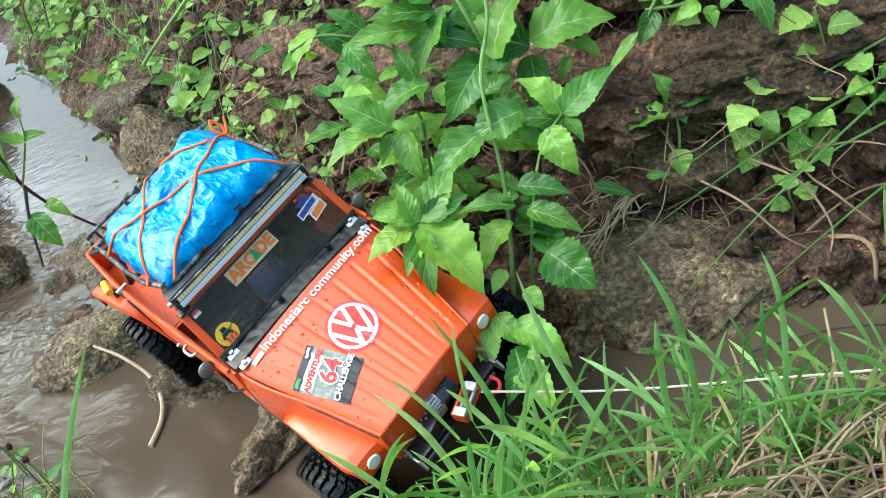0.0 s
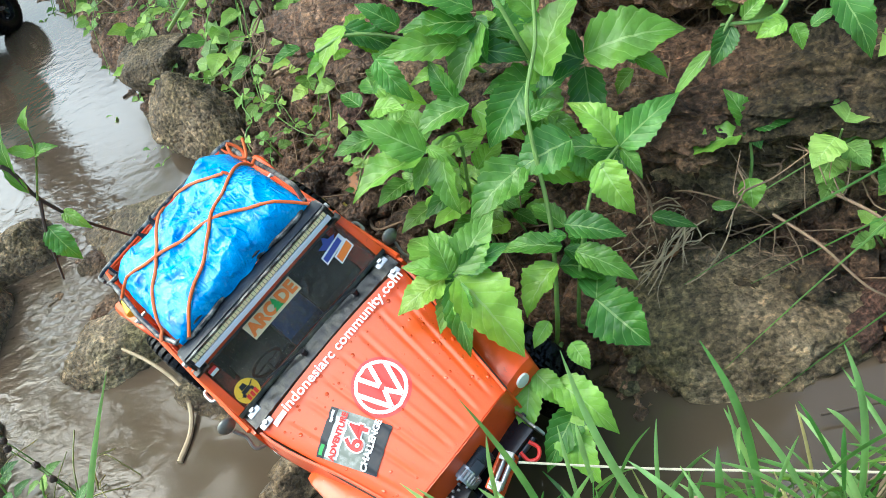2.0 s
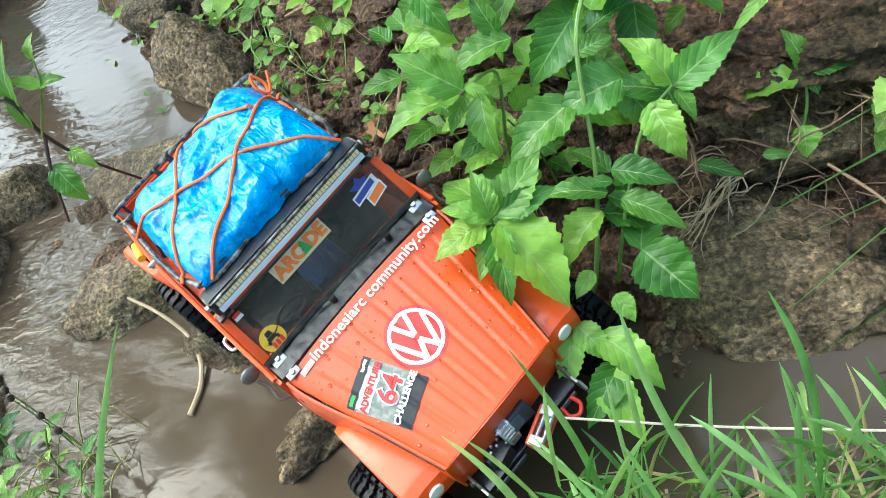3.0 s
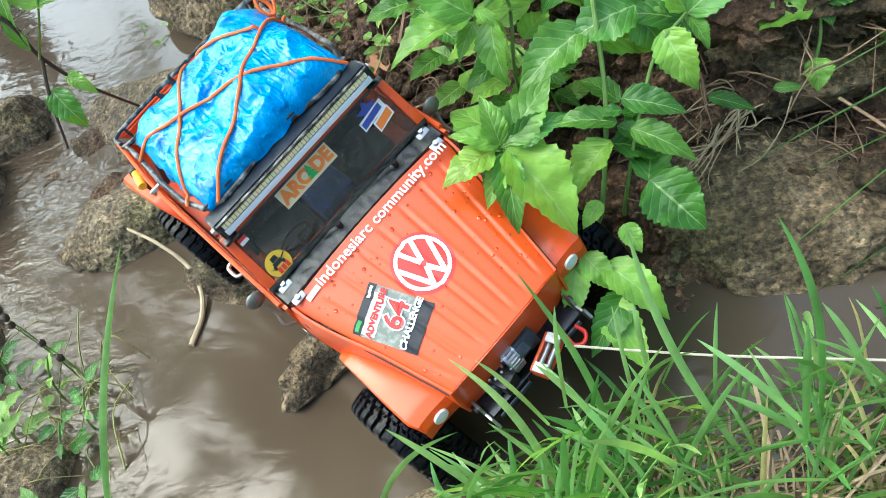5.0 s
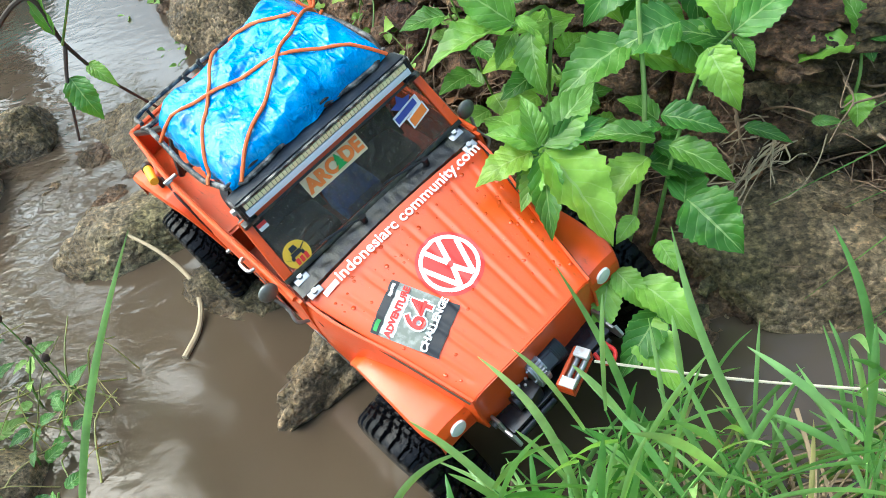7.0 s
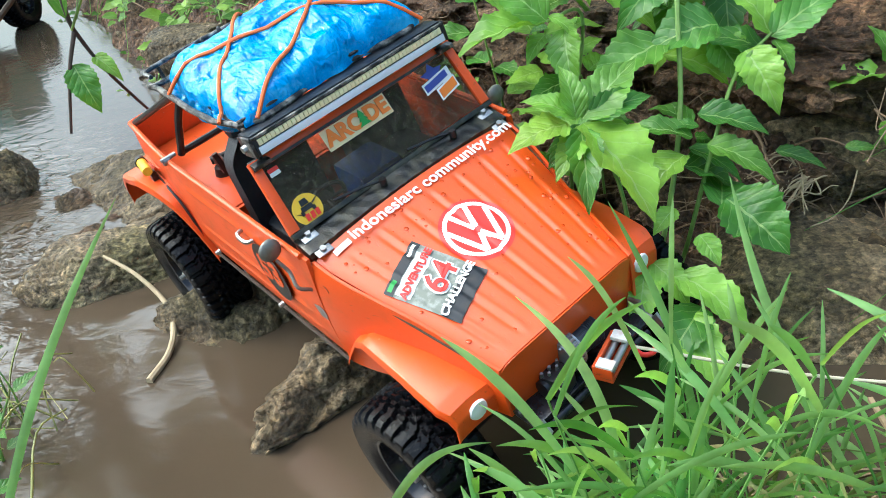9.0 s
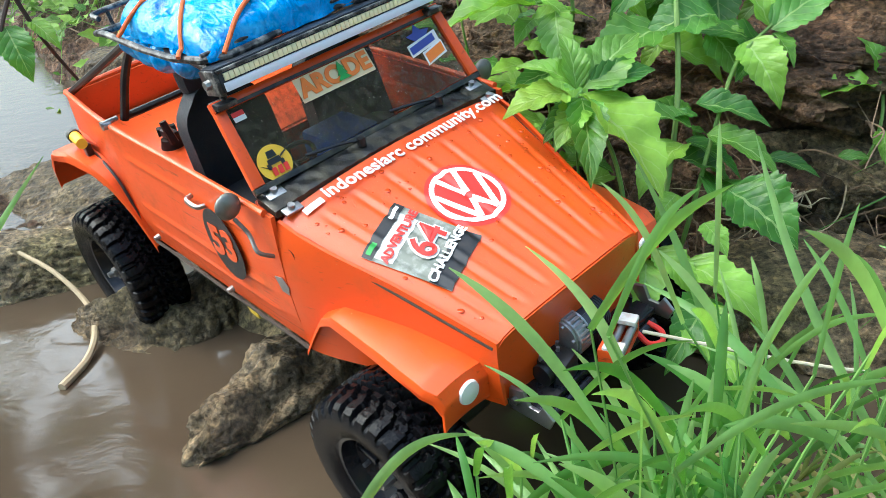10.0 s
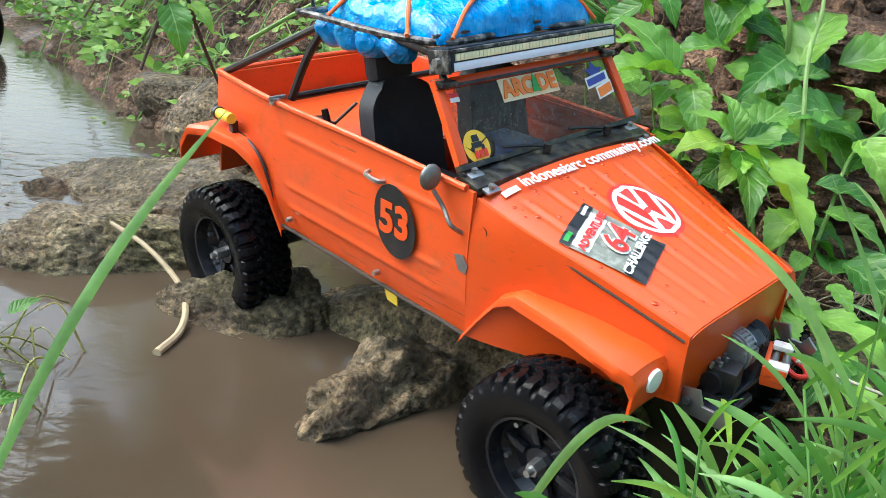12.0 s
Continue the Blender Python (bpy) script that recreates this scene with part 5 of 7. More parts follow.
tube(bm, [(-0.155, -0.013, 0.204), (-0.160, -0.015, 0.214), (-0.166, -0.010, 0.210), (-0.160, -0.004, 0.209)], 0.0016, 8)
thing("rack_hook", bm, BLACK, "black hooks of the cord on the rack", "hook", at=CAR)

# tow rope, running off along the stream
bm = bmesh.new()
tube(bm, [(0.106, -0.118, 0.098), (0.20, -0.142, 0.076), (0.30, -0.172, 0.070), (0.45, -0.222, 0.072), (0.80, -0.34, 0.095)], 0.0010, 6, smooth=8)
thing("tow_rope", bm, ROPE, "thin pale tow rope stretched from the winch", "rope")

# ---- stones in the stream ----
WETSTONE = "rough wet brown stone in the muddy water"
stone("stone", (-0.334, 0.236, -0.006), (0.088, 0.074, 0.047), 1, turn=10, label="rounded wet brown stone beside the rear wheel", fine=6, rough=0.45)
stone("stone", (-0.300, 0.410, -0.018), (0.180, 0.085, 0.056), 7, turn=-20, label="long low mossy ledge of wet rock", fine=6, rough=0.45)
stone("stone", (-0.585, 0.475, -0.010), (0.085, 0.065, 0.065), 3, MUDROCK, turn=10, label="dark wet boulder at the riffle")
stone("stone", (-0.615, 0.33, -0.005), (0.095, 0.075, 0.075), 4, MUDROCK, turn=70, label="dark wet boulder at the riffle")
stone("stone", (-0.585, 0.13, 0.0), (0.10, 0.10, 0.06), 5, MUDROCK, turn=40, label="dark wet boulder at the riffle")
stone("stone", (-0.192, 0.130, -0.036), (0.098, 0.068, 0.070), 6, turn=-35, label="rough wet stone under the rear wheel", fine=6, rough=0.55)
stone("stone", (-0.082, 0.032, -0.024), (0.092, 0.042, 0.060), 8, turn=52, tilt=(0, 10), label="slanting wet stone under the truck", fine=6, rough=0.5)
stone("stone", (-0.30, 0.30, -0.016), (0.12, 0.09, 0.032), 22, turn=15, label="low wet shelf of rock under shallow water", fine=6, rough=0.5)
stone("stone", (-0.045, 0.09, -0.02), (0.16, 0.09, 0.066), 9, turn=-50, label="dark wet stone under the truck", rough=0.5)
stone("boulder", (-0.36, 0.83, 0.02), (0.09, 0.06, 0.06), 10, MUDROCK, turn=-25, label="grey boulder at the foot of the bank", rough=0.4, flat=0.3)
stone("boulder", (-0.275, 0.605, 0.024), (0.105, 0.062, 0.066), 12, MUDROCK, turn=-40, label="mossy boulder at the foot of the bank", rough=0.5)
stone("boulder", (0.29, 0.012, 0.006), (0.115, 0.080, 0.052), 14, MUDROCK, turn=-20, label="broad flat-topped muddy rock on the bank", fine=6, rough=0.35, flat=0.35)
stone("boulder", (0.36, 0.11, 0.055), (0.13, 0.045, 0.040), 15, MUDROCK, turn=-18, label="dark layered rock in the bank", rough=0.5)
stone("clay_lump", (0.385, -0.045, 0.014), (0.024, 0.018, 0.016), 16, REDROCK, 20, label="crumbling lump of red clay", group="clay lumps on the bank")
stone("clay_lump", (0.42, -0.03, 0.018), (0.026, 0.020, 0.018), 17, REDROCK, 60, label="crumbling lump of red clay", group="clay lumps on the bank")
stone("clay_lump", (0.02, 0.40, 0.08), (0.05, 0.03, 0.03), 18, REDROCK, 10, label="crumbling lump of red clay", group="clay lumps on the bank")
stone("stone", (-0.025, -0.190, 0.004), (0.105, 0.042, 0.034), 19, turn=6, label="wet gritty rock on the near bank", rough=0.4)
stone("stone", (-0.43, -0.07, 0.01), (0.07, 0.05, 0.035), 20, turn=30, label=WETSTONE)
stone("stone", (0.47, -0.17, 0.0), (0.06, 0.04, 0.035), 21, turn=0, label=WETSTONE)

# overhanging lips of clay in the bank
for k, (x, y, z, lx, turn) in enumerate(((0.30, 0.175, 0.135, 0.11, -40), (0.43, 0.125, 0.140, 0.12, -22), (0.15, 0.300, 0.135, 0.11, -45), (0.60, 0.095, 0.140, 0.12, -15), (0.02, 0.46, 0.14, 0.10, -45), (0.36, 0.23, 0.235, 0.13, -30), (0.55, 0.20, 0.25, 0.14, -15))):
    stone("clay_ledge", (x, y, z), (lx, 0.060, 0.036), 30 + k, SOIL, turn, label="dark overhanging lip of clay in the bank", rough=0.85, group="clay ledges", fine=6, cut=0)

# pebbles along the water's edge
bm = bmesh.new()
rnd = random.Random(8)
for _ in range(420):
    if rnd.random() < 0.5:
        k = rnd.randrange(3, 11)
        (ax, ay), (bx, by) = BANK[k], BANK[k + 1] if k + 1 < 12 else BANK[k]
    else:
        k = rnd.randrange(3, 12)
        (ax, ay), (bx, by) = NEAR[k], NEAR[k + 1]
    u = rnd.random()
    x, y = lerp(ax, bx, u) + rnd.gauss(0, 0.03), lerp(ay, by, u) + rnd.gauss(0, 0.03)
    if abs(x) > 0.9 or y > 1.3:
        continue
    r = rnd.choice((0.003, 0.004, 0.006, 0.009))
    z = float(ground_z(x, y))
    m = pose(x, y, z, rnd.uniform(0, 360), rnd.uniform(0, 360), 0) @ Matrix.Diagonal((r, r * rnd.uniform(0.5, 1), r * rnd.uniform(0.4, 0.9), 1))
    vs = bmesh.ops.create_icosphere(bm, subdivisions=1, radius=1.0, matrix=m)["verts"]
    for v in vs:
        v.co += Vector((rnd.uniform(-1, 1), rnd.uniform(-1, 1), rnd.uniform(-1, 1))) * r * 0.2
thing("pebbles", bm, ROCK, "scattered wet pebbles and crumbs of clay", "pebbles", kind="stuff", sharp=20)


# ---- loose clods of earth ----
def clods(name, n, pick, sizes, mat, label, seedn):
    tmp = bmesh.new()
    bmesh.ops.create_icosphere(tmp, subdivisions=2, radius=1.0)
    base = np.array([v.co[:] for v in tmp.verts])
    tri = np.array([[v.index for v in f.verts] for f in tmp.faces])
    tmp.free()
    r = np.random.RandomState(seedn)
    V, F, k = [], [], 0
    P = pick(r, n)
    Z = ground_z(P[:, 0], P[:, 1])
    for (x, y), z in zip(P, Z):
        s = r.choice(sizes) * r.uniform(0.6, 1.3)
        ax = s * r.uniform(0.5, 1.2, 3)
        v = base * (1 + 0.28 * r.normal(size=(len(base), 1)).clip(-1.5, 1.5)) * ax
        a = r.uniform(0, 6.28)
        v = np.stack([v[:, 0] * np.cos(a) - v[:, 1] * np.sin(a), v[:, 0] * np.sin(a) + v[:, 1] * np.cos(a), v[:, 2]], 1) + (x, y, z + s * 0.2)
        V.append(v)
        F.append(tri + k)
        k += len(base)
    me = bpy.data.meshes.new(name)
    me.from_pydata(np.concatenate(V).tolist(), [], np.concatenate(F).tolist())
    me.shade_smooth()
    me.materials.append(mat)
    tagged(new(name, me), label, "earth", kind="stuff")


def on_far_bank(r, n):
    p = np.stack([r.uniform(-0.5, 0.8, n * 6), r.uniform(-0.15, 0.9, n * 6)], 1)
    d = beyond(p[:, 0], p[:, 1], BANK)
    return p[(d > -0.01) & (d < 0.45)][:n]


def on_near_bank(r, n):
    p = np.stack([r.uniform(-0.6, 0.6, n * 6), r.uniform(-0.42, 0.05, n * 6)], 1)
    d = -beyond(p[:, 0], p[:, 1], NEAR)
    return p[(d > -0.01) & (d < 0.2)][:n]


clods("clods", 3200, on_far_bank, (0.003, 0.004, 0.006, 0.010, 0.016), SOIL, "crumbled clods of wet clay on the bank", 5)
clods("clods", 1100, on_near_bank, (0.002, 0.003, 0.005, 0.008), SOIL, "crumbled clods of wet clay on the near bank", 6)


# ---- plants ----
def leaf_bm(bm, base, tip, width, up, rnd, teeth=9, fold=0.25, droop=0.12, n=14):
    """A toothed leaf from base to tip; width is a share of its length."""
    b, t = Vector(base), Vector(tip)
    ax = t - b
    L = ax.length
    ax.normalize()
    side = ax.cross(Vector(up))
    side = side.normalized() if side.length > 1e-4 else Vector((1, 0, 0))
    nrm = side.cross(ax)
    W = L * width / 2
    curl = rnd.uniform(-0.5, 1.0)
    wave = rnd.uniform(0, 6)
    rows = []
    for i in range(n + 1):
        s = i / n
        w = W * 2.62 * (s ** 0.52) * ((1 - s) ** 1.08) if 0 < s < 1 else 0.0
        c = b + ax * (s * L) + nrm * (L * droop * (math.sin(s * 2.6) * 0.6 - s * s * 0.9 * (0.6 + curl * 0.5)))
        tooth = 1 + (0.07 if i % 2 else -0.05) * (1 if 1 < i < n else 0)
        row = []
        for k, q in ((-1, 1.0 * tooth), (-0.5, 0.5), (0, 0.0), (0.5, 0.5), (1, 1.0 * tooth)):
            sg = -1 if k < 0 else 1
            lift = fold * w * q + 0.13 * w * math.sin(s * 15 + wave + sg * 1.3) * q + 0.05 * w * math.sin(s * 31 + wave * 2 + k * 2)
            row.append(bm.verts.new(c + side * (sg * w * q) + nrm * lift))
        rows.append(row)
    uv = bm.loops.layers.uv.verify()
    across = (0.0, 0.25, 0.5, 0.75, 1.0)
    for i, (a, c) in enumerate(zip(rows, rows[1:])):
        for k in range(4):
            f = bm.faces.new((a[k], a[k + 1], c[k + 1], c[k]))
            for lp, q in zip(f.loops, ((across[k], i / n), (across[k + 1], i / n), (across[k + 1], (i + 1) / n), (across[k], (i + 1) / n))):
                lp[uv].uv = q


def stalk(name, pts, r, parent, mat=None, taper=0.6):
    bm = bmesh.new()
    tube(bm, pts, r, 7, taper, smooth=6)
    return part(name, bm, mat or STEM, parent)


def leaves_on(plant, rows, mat, rnd, teeth=9, facing=(0.0, -0.45, 0.9), fill=0):
    for bx, by, bz, tx, ty, tz, w in rows:
        bm = bmesh.new()
        up = Vector(facing) + Vector((rnd.uniform(-1, 1), rnd.uniform(-1, 1), rnd.uniform(-0.3, 0.5))) * 0.35
        leaf_bm(bm, (bx, by, bz), (tx, ty, tz), w * 0.98, up, rnd, teeth, n=20, fold=rnd.uniform(0.15, 0.55), droop=rnd.uniform(0.08, 0.3))
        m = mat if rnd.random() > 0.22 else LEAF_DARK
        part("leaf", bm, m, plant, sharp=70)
        if fill:
            # the smaller opposite leaf of the pair, lower on the stem
            b, t = Vector((bx, by, bz)), Vector((tx, ty, tz))
            d = Matrix.Rotation(rnd.uniform(1.6, 3.6), 3, Vector(facing).normalized()) @ (t - b)
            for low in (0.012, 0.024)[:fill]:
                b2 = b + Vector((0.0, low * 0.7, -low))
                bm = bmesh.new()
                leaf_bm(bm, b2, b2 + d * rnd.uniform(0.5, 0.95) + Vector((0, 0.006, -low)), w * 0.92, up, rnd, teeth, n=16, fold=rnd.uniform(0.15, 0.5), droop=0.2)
                # nearly half of these lower leaves get the copy coloured as if shaded
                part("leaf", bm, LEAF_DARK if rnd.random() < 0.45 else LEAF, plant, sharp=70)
                d = Matrix.Rotation(rnd.uniform(1.0, 2.2), 3, Vector(facing).normalized()) @ d


# base x, y, z, tip x, y, z and width of each leaf, shoot by shoot
CLUSTER = [(0.106, -0.007, 0.193, 0.148, 0.019, 0.216, 0.60), (0.106, -0.009, 0.191, 0.136, -0.064, 0.144, 0.62), (0.104, -0.011, 0.189, 0.097, -0.056, 0.153, 0.42), (0.097, -0.009, 0.192, 0.055, -0.023, 0.187, 0.62), (0.102, -0.007, 0.194, 0.069, 0.002, 0.208, 0.50), (0.102, -0.007, 0.193, 0.098, 0.019, 0.220, 0.50), (0.110, -0.006, 0.193, 0.152, -0.000, 0.197, 0.50), (0.106, -0.012, 0.188, 0.081, -0.039, 0.169, 0.50)]
SHOOT_LEFT = [(0.106, 0.105, 0.220, 0.062, 0.127, 0.259, 0.50), (0.104, 0.104, 0.219, 0.034, 0.089, 0.215, 0.52), (0.153, 0.121, 0.239, 0.100, 0.114, 0.232, 0.55), (0.118, 0.102, 0.214, 0.117, 0.068, 0.175, 0.52), (0.200, 0.120, 0.239, 0.155, 0.098, 0.207, 0.62), (0.144, 0.125, 0.244, 0.134, 0.146, 0.276, 0.50), (0.108, 0.108, 0.223, 0.127, 0.093, 0.203, 0.35)]
SHOOT_MID = [(0.220, 0.073, 0.207, 0.168, 0.069, 0.197, 0.80), (0.182, 0.073, 0.202, 0.123, 0.053, 0.180, 0.60), (0.252, 0.060, 0.198, 0.228, 0.092, 0.231, 0.60), (0.252, 0.059, 0.197, 0.305, 0.066, 0.222, 0.50), (0.234, 0.057, 0.191, 0.246, 0.021, 0.158, 0.62), (0.253, 0.057, 0.195, 0.261, 0.037, 0.177, 0.50), (0.193, 0.034, 0.161, 0.236, 0.013, 0.148, 0.50), (0.178, 0.014, 0.142, 0.140, -0.011, 0.121, 0.66), (0.194, 0.017, 0.146, 0.234, -0.013, 0.126, 0.45), (0.186, 0.022, 0.150, 0.135, 0.034, 0.160, 0.40), (0.197, -0.014, 0.120, 0.225, -0.054, 0.095, 0.85), (0.194, 0.093, 0.227, 0.223, 0.093, 0.232, 0.60), (0.192, 0.027, 0.155, 0.169, 0.030, 0.157, 0.50)]
SHOOT_LOW = [(0.135, -0.054, 0.108, 0.152, -0.082, 0.090, 0.60), (0.148, -0.063, 0.102, 0.182, -0.107, 0.076, 0.50), (0.141, -0.083, 0.090, 0.157, -0.135, 0.061, 0.50), (0.129, -0.058, 0.105, 0.112, -0.094, 0.084, 0.50), (0.169, -0.043, 0.115, 0.176, -0.063, 0.102, 0.70), (0.158, -0.027, 0.128, 0.140, -0.040, 0.118, 0.60), (0.158, -0.083, 0.089, 0.120, -0.118, 0.071, 0.50)]
SHOOT_TOP = [(0.215, 0.129, 0.233, 0.261, 0.156, 0.280, 0.75), (0.251, 0.130, 0.238, 0.330, 0.118, 0.238, 0.60), (0.184, 0.159, 0.281, 0.142, 0.130, 0.240, 0.55), (0.180, 0.160, 0.283, 0.118, 0.163, 0.298, 0.50), (0.181, 0.165, 0.291, 0.137, 0.177, 0.320, 0.50), (0.161, 0.154, 0.275, 0.094, 0.154, 0.289, 0.42), (0.095, 0.154, 0.289, 0.111, 0.133, 0.251, 0.50), (0.206, 0.120, 0.221, 0.249, 0.126, 0.233, 0.50), (0.225, 0.154, 0.273, 0.205, 0.173, 0.305, 0.60), (0.197, 0.163, 0.287, 0.228, 0.170, 0.301, 0.50), (0.210, 0.110, 0.209, 0.230, 0.092, 0.187, 0.50), (0.287, 0.117, 0.227, 0.307, 0.101, 0.210, 0.50)]
SHOOT_FAR = [(0.062, 0.263, 0.267, 0.021, 0.236, 0.235, 0.50), (0.062, 0.262, 0.266, 0.102, 0.249, 0.229, 0.45), (0.066, 0.233, 0.213, 0.109, 0.220, 0.183, 0.50), (0.039, 0.250, 0.252, 0.012, 0.239, 0.246, 0.50), (0.146, 0.266, 0.251, 0.109, 0.273, 0.271, 0.45), (0.108, 0.260, 0.246, 0.078, 0.272, 0.279, 0.50), (0.134, 0.236, 0.202, 0.097, 0.232, 0.202, 0.40), (0.018, 0.253, 0.268, -0.012, 0.244, 0.268, 0.50)]
BANK_TOP = [(0.358, 0.098, 0.238, 0.336, 0.087, 0.216, 0.60), (0.427, 0.081, 0.249, 0.435, 0.044, 0.208, 0.50), (0.338, 0.094, 0.226, 0.302, 0.083, 0.203, 0.25), (0.406, 0.075, 0.230, 0.427, 0.073, 0.238, 0.50), (0.365, 0.097, 0.241, 0.388, 0.100, 0.254, 0.50), (0.393, 0.084, 0.235, 0.370, 0.087, 0.228, 0.70), (0.396, 0.081, 0.233, 0.397, 0.068, 0.217, 0.70)]
SEEDLING = [(0.358, 0.086, 0.145, 0.350, 0.112, 0.170, 0.60), (0.360, 0.086, 0.145, 0.397, 0.076, 0.148, 0.50), (0.352, 0.084, 0.141, 0.306, 0.089, 0.134, 0.60), (0.360, 0.088, 0.147, 0.362, 0.071, 0.130, 0.70), (0.346, 0.060, 0.114, 0.342, 0.042, 0.096, 0.90), (0.312, 0.055, 0.101, 0.334, 0.047, 0.100, 0.40), (0.264, 0.065, 0.103, 0.297, 0.047, 0.091, 0.35)]
rnd = random.Random(4)
weed = empty("broadleaf_weed", pose(0, 0, 0), "tall green broadleaf weed with toothed leaves on the bank", "plant", "broadleaf weeds")
for pts, r in (([(0.150, 0.03, 0.02), (0.161, 0.009, 0.08), (0.183, 0.04, 0.16), (0.195, 0.084, 0.241), (0.22, 0.122, 0.278), (0.235, 0.164, 0.33)], 0.0023),
               ([(0.178, 0.03, 0.03), (0.178, 0.005, 0.077), (0.199, 0.019, 0.142), (0.225, 0.048, 0.18), (0.251, 0.056, 0.201)], 0.0019),
               ([(0.155, 0.02, 0.03), (0.134, -0.031, 0.062), (0.127, -0.009, 0.142), (0.105, -0.005, 0.188)], 0.0020),
               ([(0.12, 0.15, 0.04), (0.123, 0.11, 0.146), (0.134, 0.117, 0.216), (0.106, 0.105, 0.22)], 0.0019)):
    stalk("stem", pts, r, weed)
for rows, more in ((CLUSTER, 1), (SHOOT_LEFT, 1), (SHOOT_MID, 1), (SHOOT_LOW, 0)):
    leaves_on(weed, rows, LEAF, rnd, fill=more)
weed2 = empty("broadleaf_weed", pose(0, 0, 0), "broadleaf weed leaning over the stream from the bank", "plant", "broadleaf weeds")
for pts, r in (([(0.24, 0.22, 0.10), (0.22, 0.17, 0.18), (0.21, 0.14, 0.25), (0.20, 0.155, 0.30)], 0.003), ([(0.20, 0.26, 0.12), (0.13, 0.25, 0.22), (0.07, 0.25, 0.262), (0.03, 0.25, 0.26)], 0.0024)):
    stalk("stem", pts, r, weed2)
leaves_on(weed2, SHOOT_TOP, LEAF, rnd, fill=2)
leaves_on(weed2, SHOOT_FAR, LEAF, rnd, fill=1)
weed3 = empty("drooping_weed", pose(0, 0, 0), "drooping weed with curled leaves high on the bank", "plant")
stalk("stem", [(0.46, 0.20, 0.24), (0.42, 0.13, 0.26), (0.39, 0.09, 0.24), (0.35, 0.10, 0.24)], 0.0024, weed3)
stalk("stem", [(0.36, 0.10, 0.245), (0.335, 0.09, 0.224), (0.300, 0.083, 0.200)], 0.0016, weed3)
leaves_on(weed3, BANK_TOP, LEAF, rnd)
seed = empty("seedling", pose(0, 0, 0), "small four-leaved seedling in the dark bank", "plant", "seedlings in the bank")
stalk("stem", [(0.345, 0.085, 0.075), (0.348, 0.072, 0.09), (0.355, 0.075, 0.117), (0.358, 0.087, 0.146)], 0.0018, seed)
leaves_on(seed, SEEDLING, LEAF, rnd)


def sprig(name, root, height, lean, n, size, mat, label, group, seedn, width=0.75, round_=True):
    """A small leafy shoot with opposite pairs of leaves."""
    r = random.Random(seedn)
    p = empty(name, pose(0, 0, 0), label, "plant", group)
    root = Vector(root)
    top = root + Vector((lean[0], lean[1], height))
    mid = (root + top) / 2 + Vector((r.uniform(-1, 1), r.uniform(-1, 1), 0)) * height * 0.12
    stalk("stem", [root - Vector((0, 0, 0.01)), mid, top], 0.0014, p)
    for i in range(n):
        u = 0.25 + 0.75 * (i // 2) / max(1, (n - 1) // 2)
        q = root.lerp(mid, u * 2) if u < 0.5 else mid.lerp(top, u * 2 - 1)
        a = r.uniform(0, 0.8) + (i // 2) * 1.6 + (i % 2) * 3.14
        s = size * r.uniform(0.7, 1.15)
        d = Vector((math.cos(a), math.sin(a), r.uniform(-0.25, 0.35))).normalized()
        bm = bmesh.new()
        leaf_bm(bm, q + d * s * 0.25, q + d * s * 1.25, width, (r.uniform(-0.3, 0.3), -0.35, 1), r)
        part("leaf", bm, mat, p, sharp=70)
    return p


for k, (x, y, h, n, s) in enumerate(((0.43, 0.075, 0.10, 10, 0.030), (0.47, 0.06, 0.09, 10, 0.026), (0.50, 0.10, 0.12, 10, 0.030), (0.44, 0.02, 0.07, 6, 0.022), (0.53, 0.05, 0.08, 8, 0.028),
                                     (0.40, 0.18, 0.09, 8, 0.028), (0.49, 0.17, 0.10, 10, 0.03), (0.57, 0.13, 0.11, 10, 0.03), (0.62, 0.05, 0.10, 8, 0.03))):
    sprig("seedling", (x, y, float(ground_z(x, y))), h, (-0.015, -0.03), n, s, LEAF_SMALL, "small round-leaved seedling in the dark bank", "seedlings in the bank", 40 + k, 0.9)
for k, (x, y, h, n, s) in enumerate(((0.0, 0.42, 0.07, 6, 0.030), (-0.06, 0.50, 0.10, 8, 0.034), (0.05, 0.34, 0.05, 6, 0.022), (-0.02, 0.36, 0.04, 4, 0.018), (-0.13, 0.44, 0.04, 4, 0.018))):
    sprig("seedling", (x, y, float(ground_z(x, y)) + 0.01), h, (0.0, -0.02), n, s, LEAF_SMALL, "pale green seedling at the foot of the bank", "seedlings in the bank", 60 + k, 0.8)
# broad leaves close behind the truck
for k, (x, y, top, n, s) in enumerate(((0.125, 0.19, 0.215, 14, 0.042), (0.085, 0.235, 0.225, 12, 0.040), (0.155, 0.165, 0.17, 10, 0.038))):
    z = float(ground_z(x, y))
    sprig("broadleaf_weed", (x, y, z), top - z, (-0.025, -0.05), n, s, LEAF, "broadleaf weed crowding behind the parked truck", "broadleaf weeds", 140 + k, 0.58)
